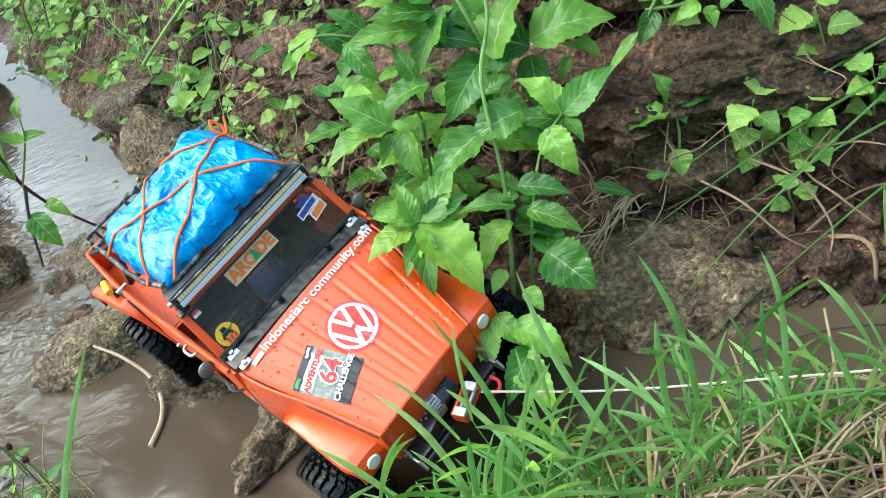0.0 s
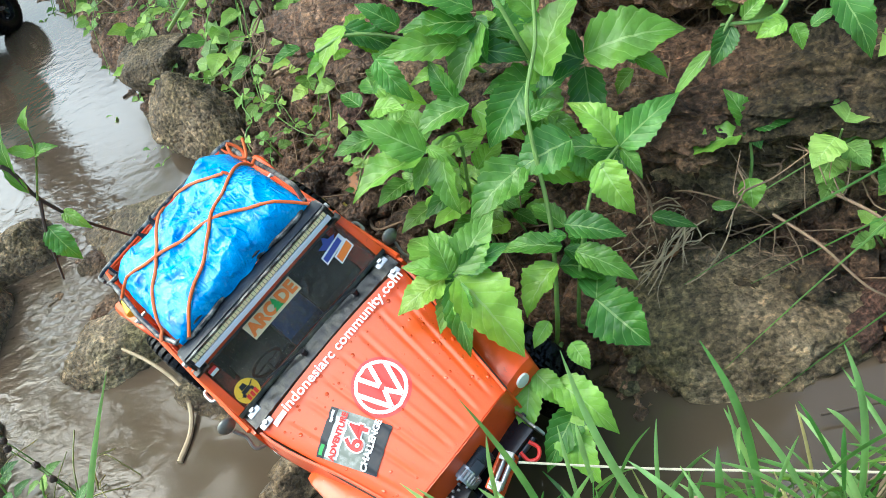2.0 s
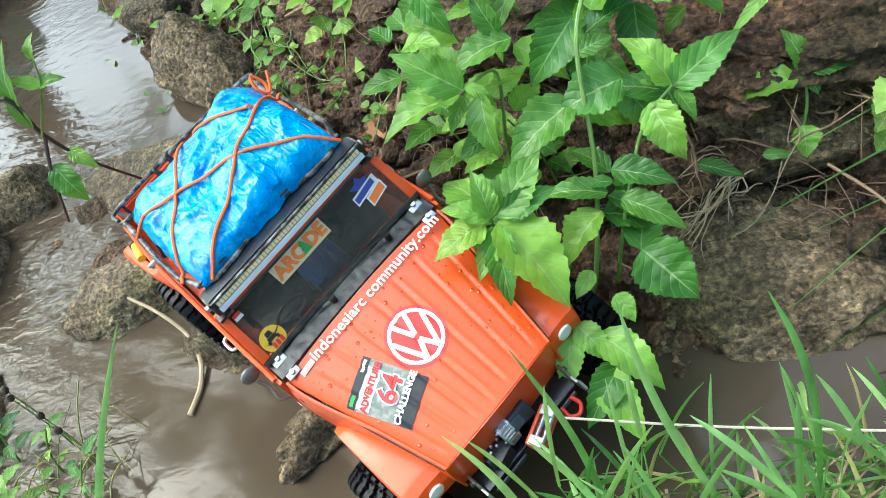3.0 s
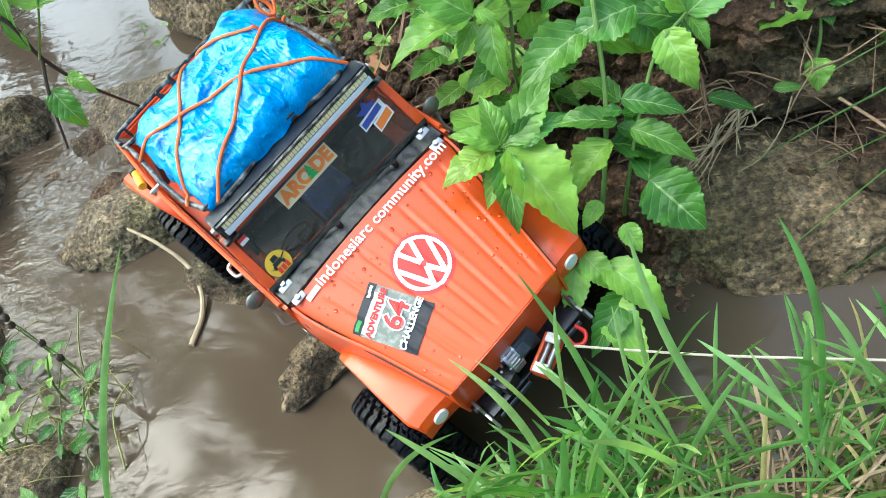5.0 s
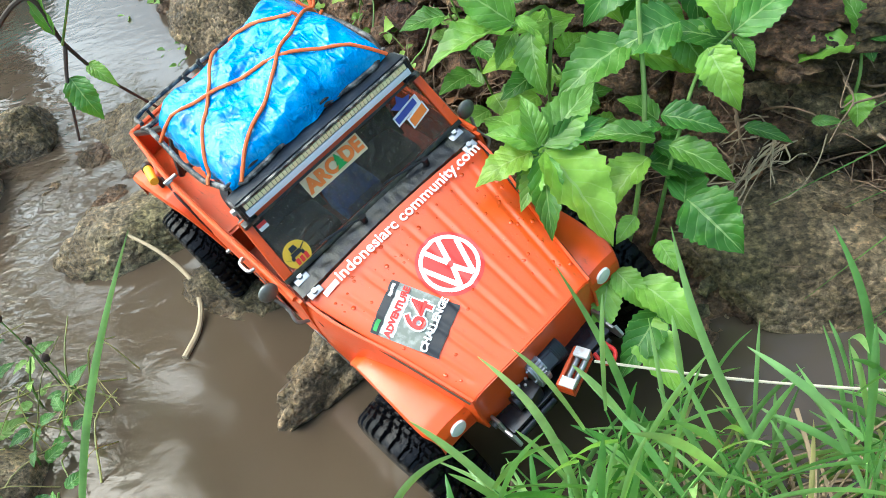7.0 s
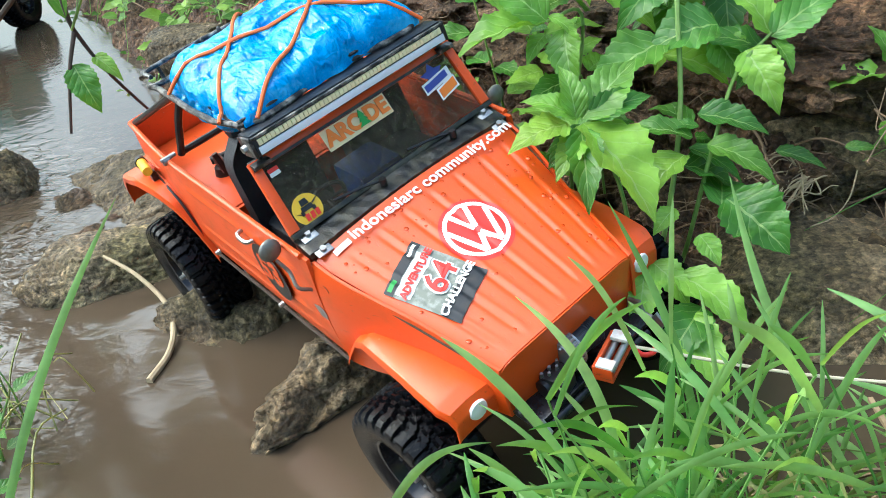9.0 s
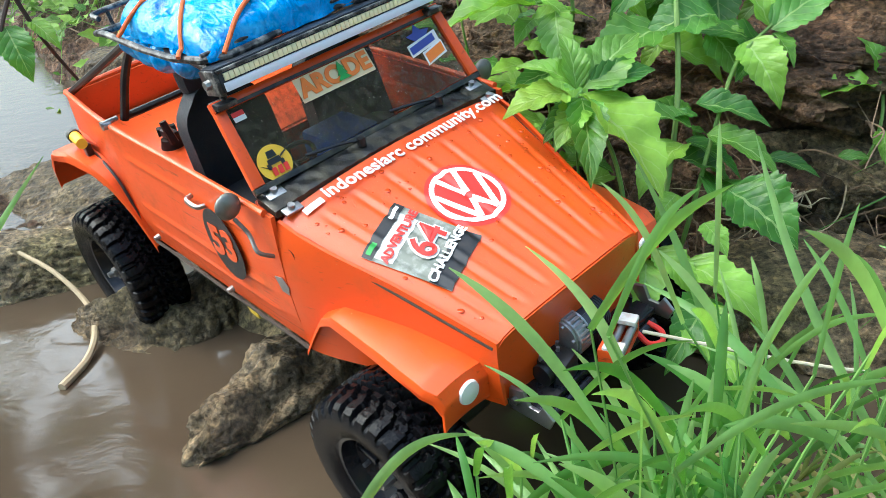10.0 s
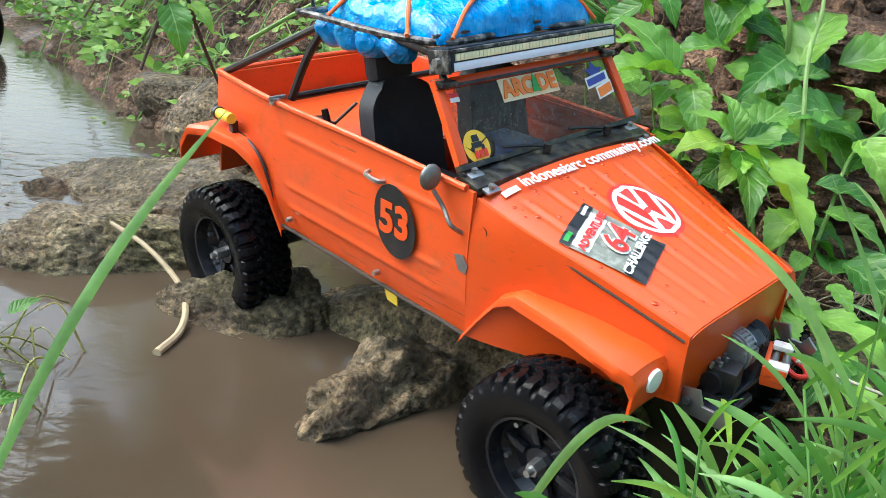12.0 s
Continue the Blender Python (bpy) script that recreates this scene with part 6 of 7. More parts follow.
# weeds by the near left corner
for k, (x, y, h, n, s) in enumerate(((-0.44, -0.02, 0.07, 8, 0.03), (-0.46, 0.05, 0.08, 10, 0.03), (-0.38, -0.05, 0.05, 6, 0.024), (-0.43, -0.06, 0.08, 8, 0.028), (-0.53, 0.08, 0.09, 10, 0.03),
                                     (-0.34, -0.12, 0.05, 6, 0.022), (-0.37, -0.14, 0.06, 8, 0.026), (-0.50, -0.06, 0.09, 10, 0.03), (-0.34, -0.18, 0.05, 6, 0.024), (-0.40, 0.02, 0.06, 6, 0.022), (-0.36, -0.02, 0.05, 6, 0.020))):
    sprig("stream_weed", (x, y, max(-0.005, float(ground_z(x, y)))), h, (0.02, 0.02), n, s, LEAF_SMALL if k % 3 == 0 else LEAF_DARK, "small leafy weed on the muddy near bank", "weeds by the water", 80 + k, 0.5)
# thin pale stalks tangled among them
bm = bmesh.new()
r_ = random.Random(55)
for _ in range(60):
    x, y = r_.uniform(-0.50, -0.30), r_.uniform(-0.16, 0.06)
    a, L, z = r_.uniform(0, 6.28), r_.uniform(0.04, 0.10), max(0.0, float(ground_z(x, y)))
    tube(bm, [(x, y, z), (x + math.cos(a) * L * 0.5, y + math.sin(a) * L * 0.5, z + r_.uniform(0.01, 0.04)), (x + math.cos(a) * L, y + math.sin(a) * L, z + r_.uniform(0.0, 0.03))], r_.uniform(0.0005, 0.0011), 4, 0.6, smooth=4)
thing("stalks", bm, STRAWLEAF, "thin pale stalks tangled at the muddy edge", "stalks", kind="stuff")
# dry seed heads standing among the weeds
for k, (x, y, h) in enumerate(((-0.385, 0.045, 0.10), (-0.37, 0.035, 0.075), (-0.355, 0.02, 0.065), (-0.41, 0.07, 0.085))):
    p = empty("seed_head", pose(0, 0, 0), "thin stalk with a small dry brown seed head", "plant", "seed heads by the water")
    stalk("stem", [(x, y, -0.005), (x + 0.006, y, h * 0.5), (x + 0.002, y + 0.004, h)], 0.0009, p)
    bm = bmesh.new()
    bmesh.ops.create_icosphere(bm, subdivisions=2, radius=0.0036, matrix=Matrix.Translation((x + 0.002, y + 0.004, h + 0.002)) @ Matrix.Diagonal((1, 1, 1.3, 1)))
    for v in bm.verts:
        v.co += v.normal * 0.0012 * noise.noise(v.co * 400)
    part("bud", bm, BARK, p, "dry brown bud")

# bare twig with a few leaves over the riffle
twig = empty("twig", pose(0, 0, 0), "dark bare twig with a few leaves over the riffle", "twig")
stalk("branch", [(-0.62, 0.30, 0.10), (-0.40, 0.24, 0.22), (-0.277, 0.206, 0.317 - 0.02), (-0.268, 0.207, 0.250), (-0.257, 0.213, 0.208), (-0.236, 0.231, 0.15)], 0.0030, twig, BARK, 0.4)
stalk("side_twig", [(-0.268, 0.206, 0.248), (-0.279, 0.19, 0.219), (-0.292, 0.175, 0.174)], 0.0020, twig, BARK)
stalk("shoot", [(-0.269, 0.205, 0.250), (-0.238, 0.21, 0.292), (-0.229, 0.214, 0.314)], 0.0012, twig)
leaves_on(twig, [(-0.238, 0.21, 0.292, -0.262, 0.215, 0.305, 0.5), (-0.238, 0.21, 0.292, -0.212, 0.205, 0.296, 0.5), (-0.229, 0.214, 0.314, -0.222, 0.226, 0.332, 0.5),
                 (-0.262, 0.210, 0.225, -0.240, 0.195, 0.205, 0.45), (-0.270, 0.205, 0.26, -0.250, 0.225, 0.335, 0.3), (-0.275, 0.195, 0.225, -0.262, 0.180, 0.185, 0.6)], LEAF, rnd)

# ---- creepers over the far bank ----
rnd = random.Random(12)
bm = bmesh.new()
rs_ = np.random.RandomState(9)
cx_, cy_ = rs_.uniform(-1.5, 0.9, 70000), rs_.uniform(0.05, 2.6, 70000)
cd_ = beyond(cx_, cy_, BANK)
patch_ = fbm(cx_ * 5, cy_ * 5, 31)
upstream = (cy_ > 1.35) & (cd_ > 0.05) & (cd_ < 0.85) & (patch_ > 0.45)
upper = (cx_ > 0.06) & (cd_ > 0.36) & (cd_ < 1.0) & (patch_ > 0.52)
pick_ = np.where(upstream | upper)[0][:6000]
zz_ = ground_z(cx_[pick_], cy_[pick_])
for x, y, z in zip(cx_[pick_].tolist(), cy_[pick_].tolist(), zz_.tolist()):
    z += rnd.uniform(0.0, 0.10)
    a, s = rnd.uniform(0, 6.283), rnd.choice((0.009, 0.012, 0.016, 0.020, 0.027)) * (1.0 + 0.4 * min(1, max(0, y - 0.6)))
    q = Vector((x, y, z))
    leaf_bm(bm, q, q + Vector((math.cos(a), math.sin(a), rnd.uniform(-0.5, 0.3))) * s, rnd.uniform(0.5, 0.85), (rnd.uniform(-0.5, 0.5), -0.8, 0.8), rnd, n=6)
thing("creepers", bm, LEAF_SMALL, "tangle of small-leaved green creepers on the bank", "creepers", kind="stuff", sharp=70)


def runner(leaves, stems, x, y, heading, n, size, rnd):
    """One creeping stem that wanders over the bank and hangs off it, with opposite pairs of leaves."""
    pts, lift = [], rnd.uniform(0.01, 0.05)
    for i in range(n):
        heading += rnd.gauss(0, 0.35)
        x, y = x + math.cos(heading) * 0.026, y + math.sin(heading) * 0.026
        pts.append(Vector((x, y, float(ground_z(x, y)) + 0.006 + lift * math.sin(3.1 * i / (n - 1)) + rnd.uniform(0, 0.008))))
    tube(stems, pts, rnd.uniform(0.0009, 0.0018), 5, 0.5, smooth=3)
    for i, q in enumerate(pts[1:], 1):
        d = (q - pts[i - 1]).normalized()
        if rnd.random() < 0.2:
            continue
        for sg in (-1, 1):
            w = Matrix.Rotation(sg * rnd.uniform(0.7, 1.4), 3, "Z") @ d
            w = Vector((w.x, w.y - 0.25, rnd.uniform(-0.35, 0.45))).normalized()
            L = size * rnd.uniform(0.55, 1.25) * (1 - 0.4 * i / n)
            leaf_bm(leaves, q + w * L * 0.25, q + w * L * 1.25, rnd.uniform(0.5, 0.8), (rnd.uniform(-0.5, 0.5), -0.8, 1.0), rnd, n=8)


leaves_, stems_ = bmesh.new(), bmesh.new()
made = 0
while made < 96:
    x, y = rnd.uniform(-0.95, 0.06), rnd.uniform(0.62, 1.5)
    d = float(beyond(np.array([x]), np.array([y]), BANK)[0])
    if not 0.10 < d < 0.62 or value_noise(np.array([x * 4.0]), np.array([y * 4.0]), 6)[0] < 0.42:
        continue
    runner(leaves_, stems_, x, y, rnd.choice((rnd.gauss(-2.2, 0.7), rnd.uniform(0, 6.28))), rnd.randrange(6, 13), rnd.choice((0.014, 0.018, 0.022, 0.030, 0.042)), rnd)
    made += 1
for x, y, h, n, sz in ((-0.02, 0.52, -2.6, 9, 0.018), (-0.10, 0.60, -2.4, 10, 0.020), (0.10, 0.44, -2.2, 7, 0.020), (-0.20, 0.66, -2.0, 8, 0.022)):
    runner(leaves_, stems_, x, y, h, n, sz, rnd)
thing("creepers", leaves_, LEAF_SMALL, "leafy green creepers hanging over the clay bank", "creepers", kind="stuff", sharp=70)
thing("creeper_stems", stems_, STEM, "thin pale green stems of the creepers", "creepers", kind="stuff")


def on_bank(x, y, up=0.004):
    return (x, y, float(ground_z(x, y)) + up)


# vines and roots
for k, pts in enumerate((
        [(-0.25, 0.66, 0.15), (-0.18, 0.62, 0.20), (-0.10, 0.60, 0.25), (0.05, 0.62, 0.34), (0.22, 0.62, 0.42)],
        [(-0.60, 1.20, 0.10), (-0.48, 0.98, 0.22), (-0.34, 0.86, 0.30), (-0.16, 0.80, 0.38), (-0.05, 0.90, 0.50)],
        [(-0.50, 1.05, 0.14), (-0.38, 0.85, 0.28), (-0.30, 0.82, 0.40), (-0.30, 0.90, 0.55)])):
    bm = bmesh.new()
    tube(bm, pts, 0.0030 - 0.0006 * k, 6, 0.6, smooth=8)
    thing("vine", bm, STEM if k == 0 else ROOT, "long bare vine trailing down the bank", "vine", "vines on the bank")
roots = ([(0.05, 0.40), (0.0, 0.33), (-0.02, 0.27), (0.03, 0.23)], [(-0.16, 0.62), (-0.05, 0.52), (0.03, 0.50)], [(0.24, 0.10), (0.32, 0.12), (0.42, 0.08), (0.56, 0.10)],
         [(0.26, 0.13), (0.35, 0.15), (0.50, 0.13), (0.65, 0.18)], [(0.25, 0.18), (0.27, 0.10), (0.25, 0.05)], [(0.42, 0.0), (0.46, -0.06), (0.44, -0.10)],
         [(0.40, -0.02), (0.50, 0.0), (0.60, -0.05)], [(0.38, 0.24), (0.46, 0.20), (0.58, 0.25)], [(-0.20, 0.55), (-0.17, 0.48), (-0.13, 0.50)], [(0.10, 0.30), (0.16, 0.25), (0.20, 0.19)])
roots += ([(-0.62, 1.28), (-0.50, 1.10), (-0.42, 0.92), (-0.37, 0.80)], [(-0.46, 1.16), (-0.36, 0.98), (-0.33, 0.82)], [(-0.34, 0.98), (-0.26, 0.86), (-0.22, 0.74), (-0.25, 0.66)], [(-0.24, 0.70), (-0.12, 0.62), (0.00, 0.56)], [(-0.30, 0.62), (-0.20, 0.60), (-0.12, 0.55)])
for k, pts in enumerate(roots):
    bm = bmesh.new()
    tube(bm, [on_bank(x, y, 0.006 + 0.008 * (i % 2)) for i, (x, y) in enumerate(pts)], 0.0028 if k in (0, 1, 5) else 0.0015, 6, 0.5, smooth=8)
    thing("root", bm, ROOT, "thin pale root lying on the bank", "root", "roots on the bank")
# bare loops of root standing off the clay
for pts in ([(0.355, 0.035, 0.09), (0.375, -0.005, 0.085), (0.395, -0.035, 0.06), (0.415, -0.045, 0.04)], [(0.40, 0.03, 0.10), (0.425, -0.01, 0.09), (0.435, -0.045, 0.06), (0.420, -0.065, 0.035)],
            [(0.46, 0.05, 0.11), (0.44, 0.01, 0.085), (0.45, -0.03, 0.075), (0.47, -0.05, 0.05)], [(0.02, 0.40, 0.12), (0.045, 0.36, 0.13), (0.05, 0.33, 0.10), (0.035, 0.31, 0.08)]):
    bm = bmesh.new()
    tube(bm, pts, 0.0014, 7, 0.6, smooth=8)
    thing("root", bm, ROOT, "bare pale root looping out of the clay", "root", "roots on the bank")
# fine rootlets
rnd = random.Random(3)
bm = bmesh.new()
for _ in range(1700):
    x, y = rnd.uniform(-0.25, 0.8), rnd.uniform(0.0, 0.6)
    d = float(beyond(np.array([x]), np.array([y]), BANK)[0])
    if d < 0.06 or d > 0.5:
        continue
    p = Vector(on_bank(x, y, 0.0))
    a = rnd.uniform(0, 6.28)
    L = rnd.uniform(0.02, 0.07)
    q = p + Vector((math.cos(a) * L, math.sin(a) * L - 0.01, rnd.uniform(0.0, 0.04)))
    r_ = p.lerp(q, 0.5) + Vector((rnd.gauss(0, 1), rnd.gauss(0, 1), rnd.gauss(0.6, 1))) * L * 0.2
    tube(bm, [p, r_, q], rnd.uniform(0.0004, 0.0011), 4, 0.5, smooth=4)
thing("rootlets", bm, ROOT, "fine tangled rootlets hanging from the bank", "roots", kind="stuff")
bm = bmesh.new()
for _ in range(40):
    a = rnd.gauss(0.45, 0.34)
    p = Vector((0.295 + rnd.gauss(0, 0.011), 0.075 + rnd.gauss(0, 0.009), 0.068))
    L = rnd.uniform(0.025, 0.090)
    q = p - Vector((math.cos(a) * L, math.sin(a) * L, 0))
    pts = [p]
    for u in (0.3, 0.65, 1.0):
        c = p.lerp(q, u) + Vector((rnd.gauss(0, 1), rnd.gauss(0, 1), 0)) * L * 0.07
        c.z = max(float(ground_z(c.x, c.y)) + 0.003, 0.058) + rnd.uniform(0.0, 0.012)
        pts.append(c)
    tube(bm, pts, rnd.uniform(0.0004, 0.0010), 4, 0.5, smooth=3)
thing("dead_grass", bm, DRY, "flattened tuft of pale dead grass on the rock", "grass", kind="stuff")

# dead branching twigs caught in the upper bank
rnd = random.Random(31)
for k, (x, y, z) in enumerate(((0.47, 0.10, 0.16), (0.52, 0.13, 0.17), (0.56, 0.08, 0.15), (0.50, 0.18, 0.21), (0.60, 0.16, 0.20), (0.30, 0.19, 0.16), (0.36, 0.10, 0.10), (0.44, 0.05, 0.085), (0.02, 0.46, 0.16), (-0.10, 0.60, 0.15), (0.08, 0.40, 0.15))):
    z = max(z, float(ground_z(x, y)) + 0.004)
    p0 = Vector((x, y, z))
    dead = empty("dead_twig", pose(0, 0, 0), "pale branching dead twig caught in the bank", "twig", "dead twigs in the bank")
    for b_ in range(rnd.randrange(2, 5)):
        p, d = p0.copy(), Vector((rnd.uniform(-1, 0.6), rnd.uniform(-0.9, 0.1), rnd.uniform(-0.5, 0.35)))
        pts = [p]
        for s_ in range(5):
            d = (d + Vector((rnd.gauss(0, 0.45), rnd.gauss(0, 0.45), rnd.gauss(0, 0.3)))).normalized()
            p = p + d * rnd.uniform(0.012, 0.030)
            p.z = max(p.z, float(ground_z(p.x, p.y)) + 0.003)
            pts.append(p)
        limb = stalk("branch", pts, rnd.uniform(0.0009, 0.0016), dead, ROOT, 0.4)
        for q in pts[2:4]:
            stalk("side_twig", [q, q + Vector((rnd.gauss(0, 0.02), rnd.gauss(0, 0.02), rnd.gauss(-0.004, 0.012))), q + Vector((rnd.gauss(0, 0.035), rnd.gauss(0, 0.03), rnd.gauss(-0.01, 0.02)))], 0.0007, limb, ROOT, 0.5)

# stick lying in the water
bm = bmesh.new()
tube(bm, [(-0.318, 0.184, 0.046), (-0.286, 0.160, 0.036), (-0.258, 0.132, 0.020), (-0.247, 0.105, 0.009), (-0.247, 0.075, 0.003), (-0.257, 0.044, 0.002)], 0.0017, 8, 1.9, smooth=8)
thing("stick", bm, DRY, "bent pale stick lying in the muddy water", "stick")
bm = bmesh.new()
tube(bm, [(0.33, -0.105, 0.012), (0.40, -0.115, 0.016), (0.47, -0.14, 0.012)], 0.0016, 6)
thing("stick", bm, BARK, "thin dark stick in the puddle", "stick")


# fallen leaves
def fallen(x, y, z, a, L, mat, label):
    bm = bmesh.new()
    leaf_bm(bm, (0, 0, 0), (L, 0, 0), 0.55, (0, 0, 1), random.Random(int(abs(x) * 999)), fold=0.4, droop=0.3)
    thing("fallen_leaf", bm, mat, label, "leaf", "fallen leaves", at=pose(x, y, z, 0, 0, a), sharp=70)


for x, y, a, L, mat, lab in ((-0.03, 0.315, 60, 0.055, DEADLEAF, "dry curled brown leaf on the ground"), (-0.075, 0.33, 160, 0.05, YLEAF, "yellow fallen leaf on the ground"), (0.40, -0.05, 20, 0.035, DEADLEAF, "dry curled brown leaf on the ground"),
                             (0.02, 0.29, 10, 0.03, DEADLEAF, "dry curled brown leaf on the ground"), (-0.05, 0.29, 100, 0.035, YLEAF, "yellow fallen leaf on the ground"), (-0.01, -0.215, 30, 0.022, YLEAF, "yellow fallen leaf on the ground"), (0.27, 0.06, 40, 0.02, DEADLEAF, "dry curled brown leaf on the ground")):
    fallen(x, y, float(ground_z(x, y)) + 0.006, a, L, mat, lab)


# ---- grass on the near bank ----
def blade(bm, root, tip, bend, w, n=9):
    r, t = Vector(root), Vector(tip)
    ax = t - r
    side = ax.cross(Vector((0.2, -1.0, 0.35))).normalized()
    rows = []
    for i in range(n + 1):
        s = i / n
        c = r + ax * s + Vector(bend) * math.sin(s * 3.1416) - Vector((0, 0, 1)) * ax.length * 0.10 * s * s
        ww = w * (0.45 + 1.1 * s) * (1 - s ** 2.2) + 0.0002
        nn = ax.cross(side).normalized() * ww * 0.35
        rows.append([bm.verts.new(c - side * ww + nn), bm.verts.new(c), bm.verts.new(c + side * ww + nn)])
    for a, b in zip(rows, rows[1:]):
        bm.faces.new((a[0], a[1], b[1], b[0]))
        bm.faces.new((a[1], a[2], b[2], b[1]))


def culm(bm, root, lean, h, n, rnd):
    """A grass culm with leaves set alternately along it, arching outwards."""
    root, lean = Vector(root), Vector(lean)
    top = root + lean + Vector((0, 0, h))
    mid = root.lerp(top, 0.5) - lean * 0.25
    tube(bm, [root, mid, top], rnd.uniform(0.0007, 0.0011), 5, 0.6, smooth=4)
    a0 = rnd.uniform(0, 6.283)
    for i in range(n):
        u = 0.15 + 0.85 * i / max(1, n - 1)
        q = root.lerp(mid, u * 2) if u < 0.5 else mid.lerp(top, u * 2 - 1)
        a = a0 + 3.1416 * (i % 2) + rnd.gauss(0, 0.55)
        L = rnd.uniform(0.045, 0.105) * (0.75 + 0.25 * math.sin(u * 3.1))
        rise = rnd.uniform(0.25, 1.1) if i < n - 1 else rnd.uniform(0.9, 1.8)
        d = Vector((math.cos(a), math.sin(a) * 0.8, rise)).normalized() * L
        blade(bm, q, q + d, (0, 0, L * rnd.uniform(0.04, 0.16)), rnd.uniform(0.0014, 0.0031), 11)


rnd = random.Random(17)
bm = bmesh.new()
for _ in range(74):
    x, y = rnd.uniform(0.06, 0.42), rnd.uniform(-0.265, -0.165)
    culm(bm, (x, y, float(ground_z(x, y)) - 0.004), (rnd.gauss(-0.004, 0.02), rnd.gauss(0.012, 0.016), 0), rnd.uniform(0.03, 0.115), rnd.randrange(3, 6), rnd)
thing("grass", bm, GRASS, "fresh broad-bladed green grass on the near bank", "grass", kind="stuff", sharp=70)
# taller clump where the near bank runs out
bm = bmesh.new()
for _ in range(20):
    x, y = rnd.uniform(-0.02, 0.11), rnd.uniform(-0.275, -0.20)
    culm(bm, (x, y, float(ground_z(x, y)) - 0.004), (rnd.gauss(0.0, 0.02), rnd.gauss(0.012, 0.014), 0), rnd.uniform(0.04, 0.13), rnd.randrange(3, 6), rnd)
thing("grass", bm, GRASS, "taller clump of arching green grass at the water's edge", "grass", kind="stuff", sharp=70)
# tall arching culms on the lip of the bank
bm = bmesh.new()
for _ in range(15):
    x, y = rnd.uniform(0.06, 0.30), rnd.uniform(-0.262, -0.205)
    culm(bm, (x, y, float(ground_z(x, y)) - 0.004), (rnd.gauss(0.0, 0.03), rnd.gauss(0.010, 0.014), 0), rnd.uniform(0.12, 0.185), rnd.randrange(4, 7), rnd)
thing("grass", bm, GRASS, "tall arching grass with long soft blades", "grass", kind="stuff", sharp=70)
# single long blades
bm = bmesh.new()
for root, tip, bend, w in (((-0.300, -0.155, 0.02), (-0.213, 0.031, 0.205), (-0.008, -0.01, 0.0), 0.0036),
                           
                          
                           ((-0.070, -0.195, 0.03), (0.015, -0.150, 0.085), (0.0, 0.0, 0.03), 0.0032),
                           ((0.12, -0.21, 0.05), (0.095, -0.12, 0.22), (0.01, 0.0, 0.0), 0.0028), ((0.20, -0.21, 0.05), (0.165, -0.10, 0.21), (-0.01, 0.0, 0.0), 0.0034),
                           ((0.25, -0.20, 0.05), (0.25, -0.12, 0.20), (0.01, 0.0, 0.01), 0.0034), ((0.08, -0.22, 0.05), (0.04, -0.15, 0.19), (0.01, 0.0, 0.02), 0.0032), ((0.30, -0.22, 0.05), (0.33, -0.14, 0.18), (0.01, 0.0, 0.02), 0.0032)):
    blade(bm, root, tip, bend, w, 16)
thing("grass", bm, GRASS, "long single grass blades standing over the stream", "grass", kind="stuff", sharp=70)
# bent yellowing blades among the green
bm = bmesh.new()
for _ in range(90):
    x, y = rnd.uniform(0.02, 0.45), rnd.uniform(-0.28, -0.18)
    z = float(ground_z(x, y))
    a, L = rnd.uniform(0, 6.28), rnd.uniform(0.06, 0.15)
    blade(bm, (x, y, z), (x + math.cos(a) * L * 0.9, y + math.sin(a) * L * 0.7, z + L * rnd.uniform(0.2, 0.7)), (0, 0, 0.03), rnd.uniform(0.0008, 0.0022))
thing("grass", bm, STRAWLEAF, "bent yellowing grass blades on the near bank", "grass", kind="stuff", sharp=70)
# thin straight stems from the bank
bm = bmesh.new()
for a, b in (((0.75, 0.02, 0.16), (0.27, 0.02, 0.105)), ((0.75, -0.05, 0.16), (0.32, 0.0, 0.10)), ((0.72, 0.05, 0.18), (0.27, -0.055, 0.075)), ((0.75, -0.02, 0.15), (0.30, -0.08, 0.06)), ((0.75, 0.04, 0.17), (0.33, 0.06, 0.125))):
    blade(bm, a, b, (0, 0, 0.02), 0.0014, 12)
thing("grass", bm, GRASS, "thin stiff grass stems reaching over the rock", "grass", kind="stuff", sharp=70)
# brown straw at the roots of the grass
bm = bmesh.new()
for _ in range(1500):
    x, y = rnd.uniform(0.0, 0.55), rnd.uniform(-0.34, -0.20)
    z = float(ground_z(x, y))
    a, L = rnd.uniform(0, 6.28), rnd.uniform(0.02, 0.06)
    tube(bm, [(x, y, z), (x + math.cos(a) * L * 0.5, y + math.sin(a) * L * 0.5, z + rnd.uniform(0.004, 0.02)), (x + math.cos(a) * L, y + math.sin(a) * L, z + rnd.uniform(0, 0.02))], rnd.uniform(0.0005, 0.0015), 4, smooth=3)
for _ in range(420):
    x, y = rnd.uniform(0.14, 0.52), rnd.uniform(-0.33, -0.19)
    z = float(ground_z(x, y)) + rnd.uniform(0.0, 0.055)
    a, L = rnd.gauss(0.2, 0.7), rnd.uniform(0.03, 0.09)
    tube(bm, [(x, y, z - 0.01), (x + math.cos(a) * L * 0.5, y + math.sin(a) * L * 0.5, z + rnd.uniform(0.004, 0.02)), (x + math.cos(a) * L, y + math.sin(a) * L, z + rnd.uniform(-0.01, 0.015))], rnd.uniform(0.0007, 0.0017), 4, smooth=3)
thing("straw", bm, STRAW, "brown dead straw among the grass roots", "straw", kind="stuff")

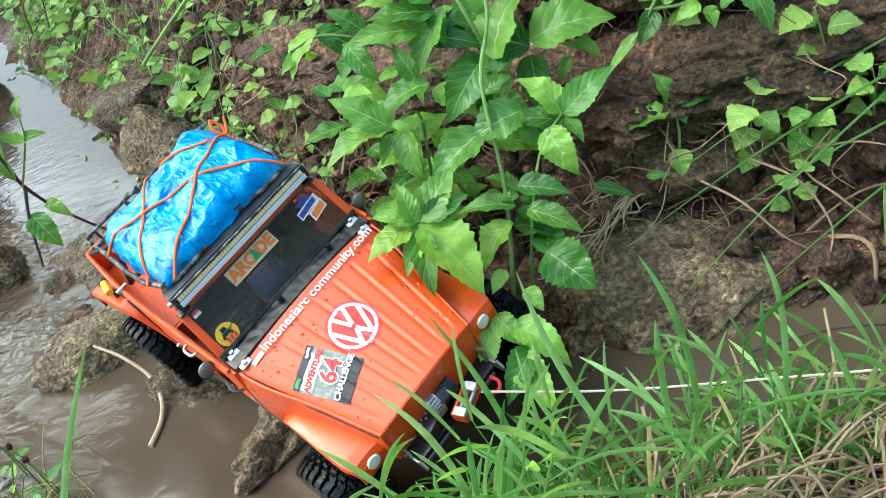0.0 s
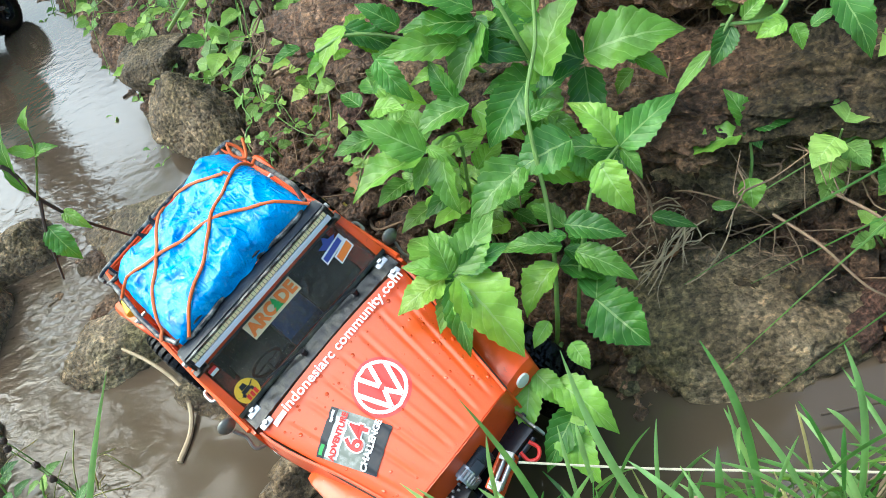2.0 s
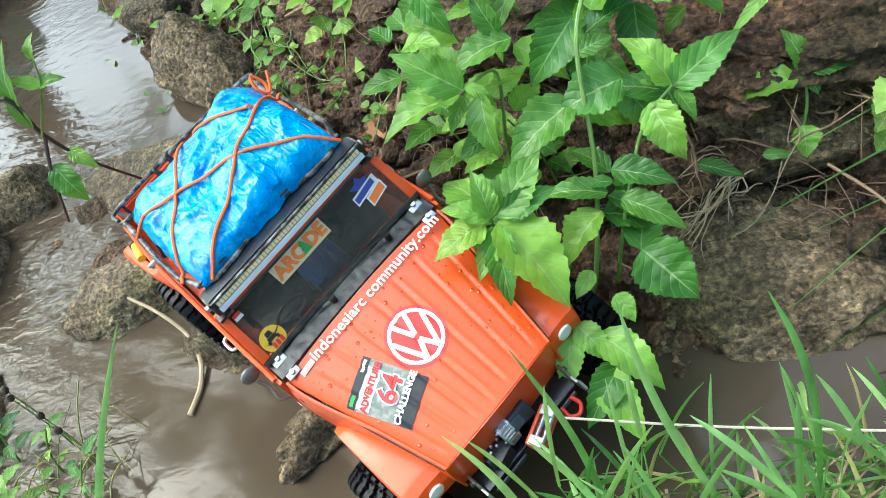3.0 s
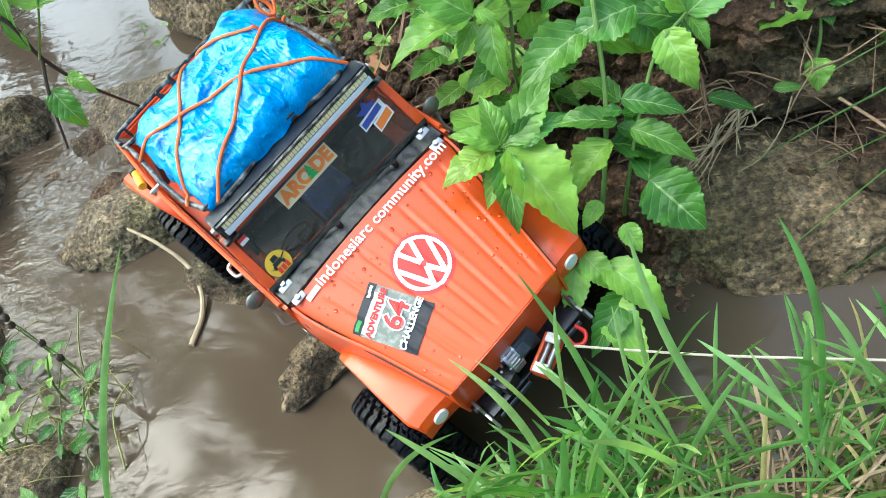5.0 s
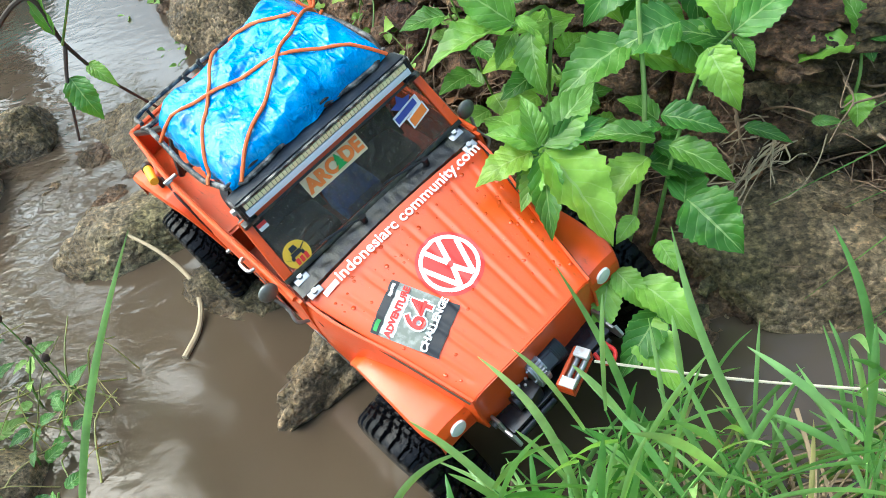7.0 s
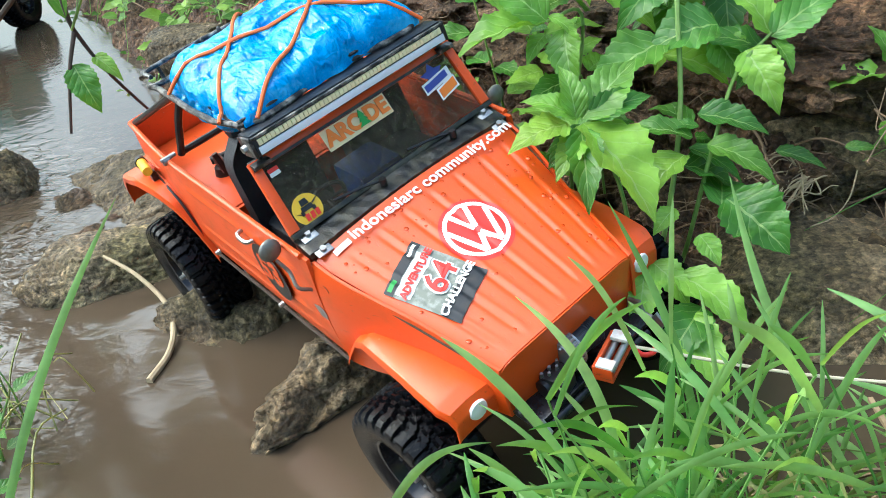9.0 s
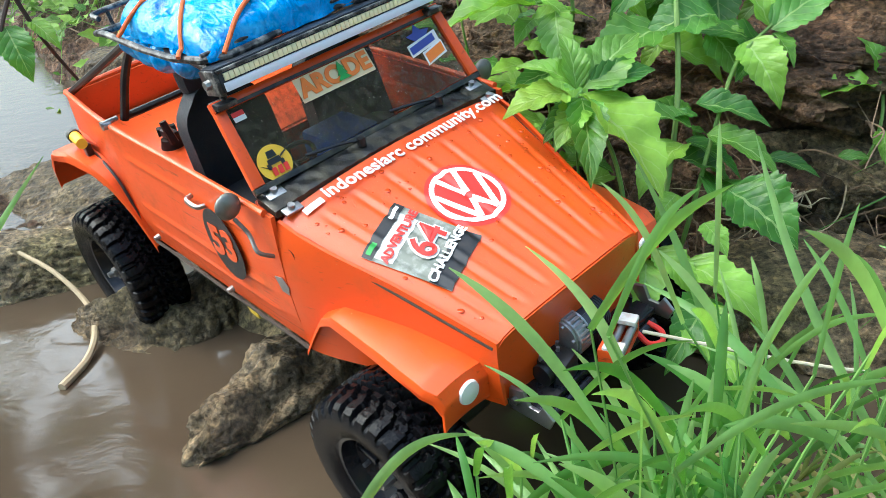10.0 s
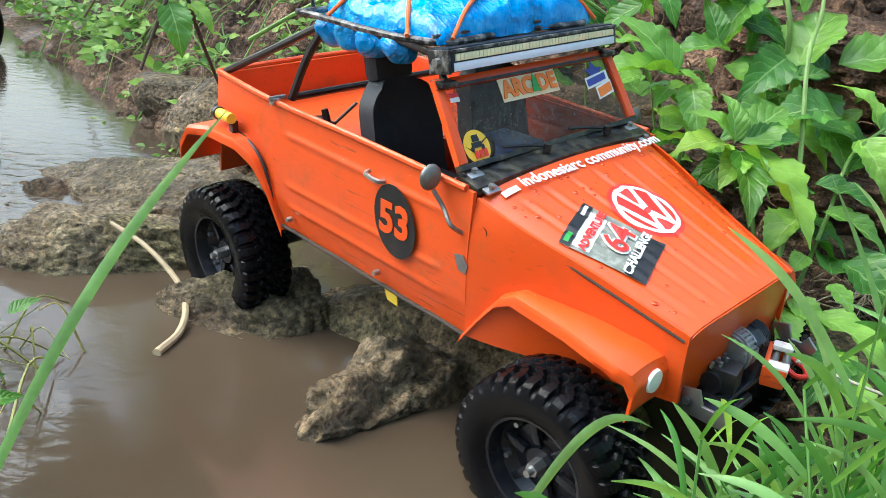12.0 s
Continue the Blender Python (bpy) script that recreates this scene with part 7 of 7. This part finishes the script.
# ---- a second toy truck far upstream ----
m = pose(-0.94, 1.22, 0.0, 0, 0, -100)
other = empty("toy_truck", m, "teal and black toy truck waiting upstream", "toy truck")
bm = bmesh.new()
box(bm, (0, 0, 0.095), (0.25, 0.165, 0.06), None, 0.01)
box(bm, (-0.03, 0, 0.155), (0.14, 0.15, 0.06), None, 0.012)
part("body", bm, TEAL, other, "teal painted body")
bm = bmesh.new()
box(bm, (0.0, 0, 0.070), (0.28, 0.10, 0.03), None, 0.004)
box(bm, (0.135, 0, 0.075), (0.02, 0.17, 0.02), None, 0.004)
part("chassis", bm, DULL, other)
bm = bmesh.new()
box(bm, (0.034, 0, 0.156), (0.004, 0.12, 0.034), pose(0, 0, 0, 0, -12, 0), 0.001)
part("windscreen", bm, BLACK, other)
for ax in (0.10, -0.11):
    for s in (-1, 1):
        fit_wheel(other, Matrix.Translation((ax, s * 0.095, 0.05)) @ pose(0, 0, 0, -90 * s, 0, 0))

# ---- dark trees around the stream, out of view, set to darken its reflections ----
rnd = random.Random(23)


def tree(x, y, h, seedn, thick=900):
    r = random.Random(seedn)
    z0 = float(ground_z(x, y)) - 0.2
    t = empty("tree", pose(x, y, z0), "unseen leafy green tree that blocks sky from the stream", "tree", "trees round the stream")
    bm = bmesh.new()
    tube(bm, [(0, 0, 0), (r.uniform(-0.2, 0.2), r.uniform(-0.2, 0.2), h * 0.4), (r.uniform(-0.5, 0.5), r.uniform(-0.5, 0.5), h * 0.85)], h * 0.03, 8, 0.3, smooth=5)
    for k in range(6):
        a = r.uniform(0, 6.28)
        b0 = h * r.uniform(0.35, 0.7)
        tube(bm, [(0, 0, b0), (math.cos(a) * h * 0.13, math.sin(a) * h * 0.13, b0 + h * 0.1), (math.cos(a) * h * 0.27, math.sin(a) * h * 0.27, b0 + h * 0.16)], h * 0.011, 6, 0.3, smooth=4)
    part("trunk", bm, BARK, t)
    bm = bmesh.new()
    for k in range(thick):
        a, u = r.uniform(0, 6.28), r.random()
        rr = h * 0.32 * math.sqrt(r.random()) * math.sin(0.5 + 2.4 * u)
        q = Vector((math.cos(a) * rr, math.sin(a) * rr, h * (0.35 + 0.65 * u)))
        d = Vector((r.uniform(-1, 1), r.uniform(-1, 1), r.uniform(-0.7, 0.2))) * h * 0.075
        leaf_bm(bm, q, q + d, 0.7, (r.uniform(-1, 1), r.uniform(-1, 1), 1), r, n=4)
    part("crown", bm, LEAF_DARK, t, sharp=70)


for k, (x, y, h) in enumerate(((-0.6, 3.6, 6.8), (3.6, 6.0, 6.5), (6.0, 2.0, 6.0), (6.0, -3.0, 6.0), (2.2, -7.0, 6.0), (-3.2, -7.0, 6.0), (-14.0, 4.0, 5.0), (-1.5, 12.0, 6.0))):
    tree(x, y, h, 100 + k)
# sparse unseen crown, added to break up the sky mirrored in the pool
tree(-2.5, 3.6, 7.2, 120, 330)
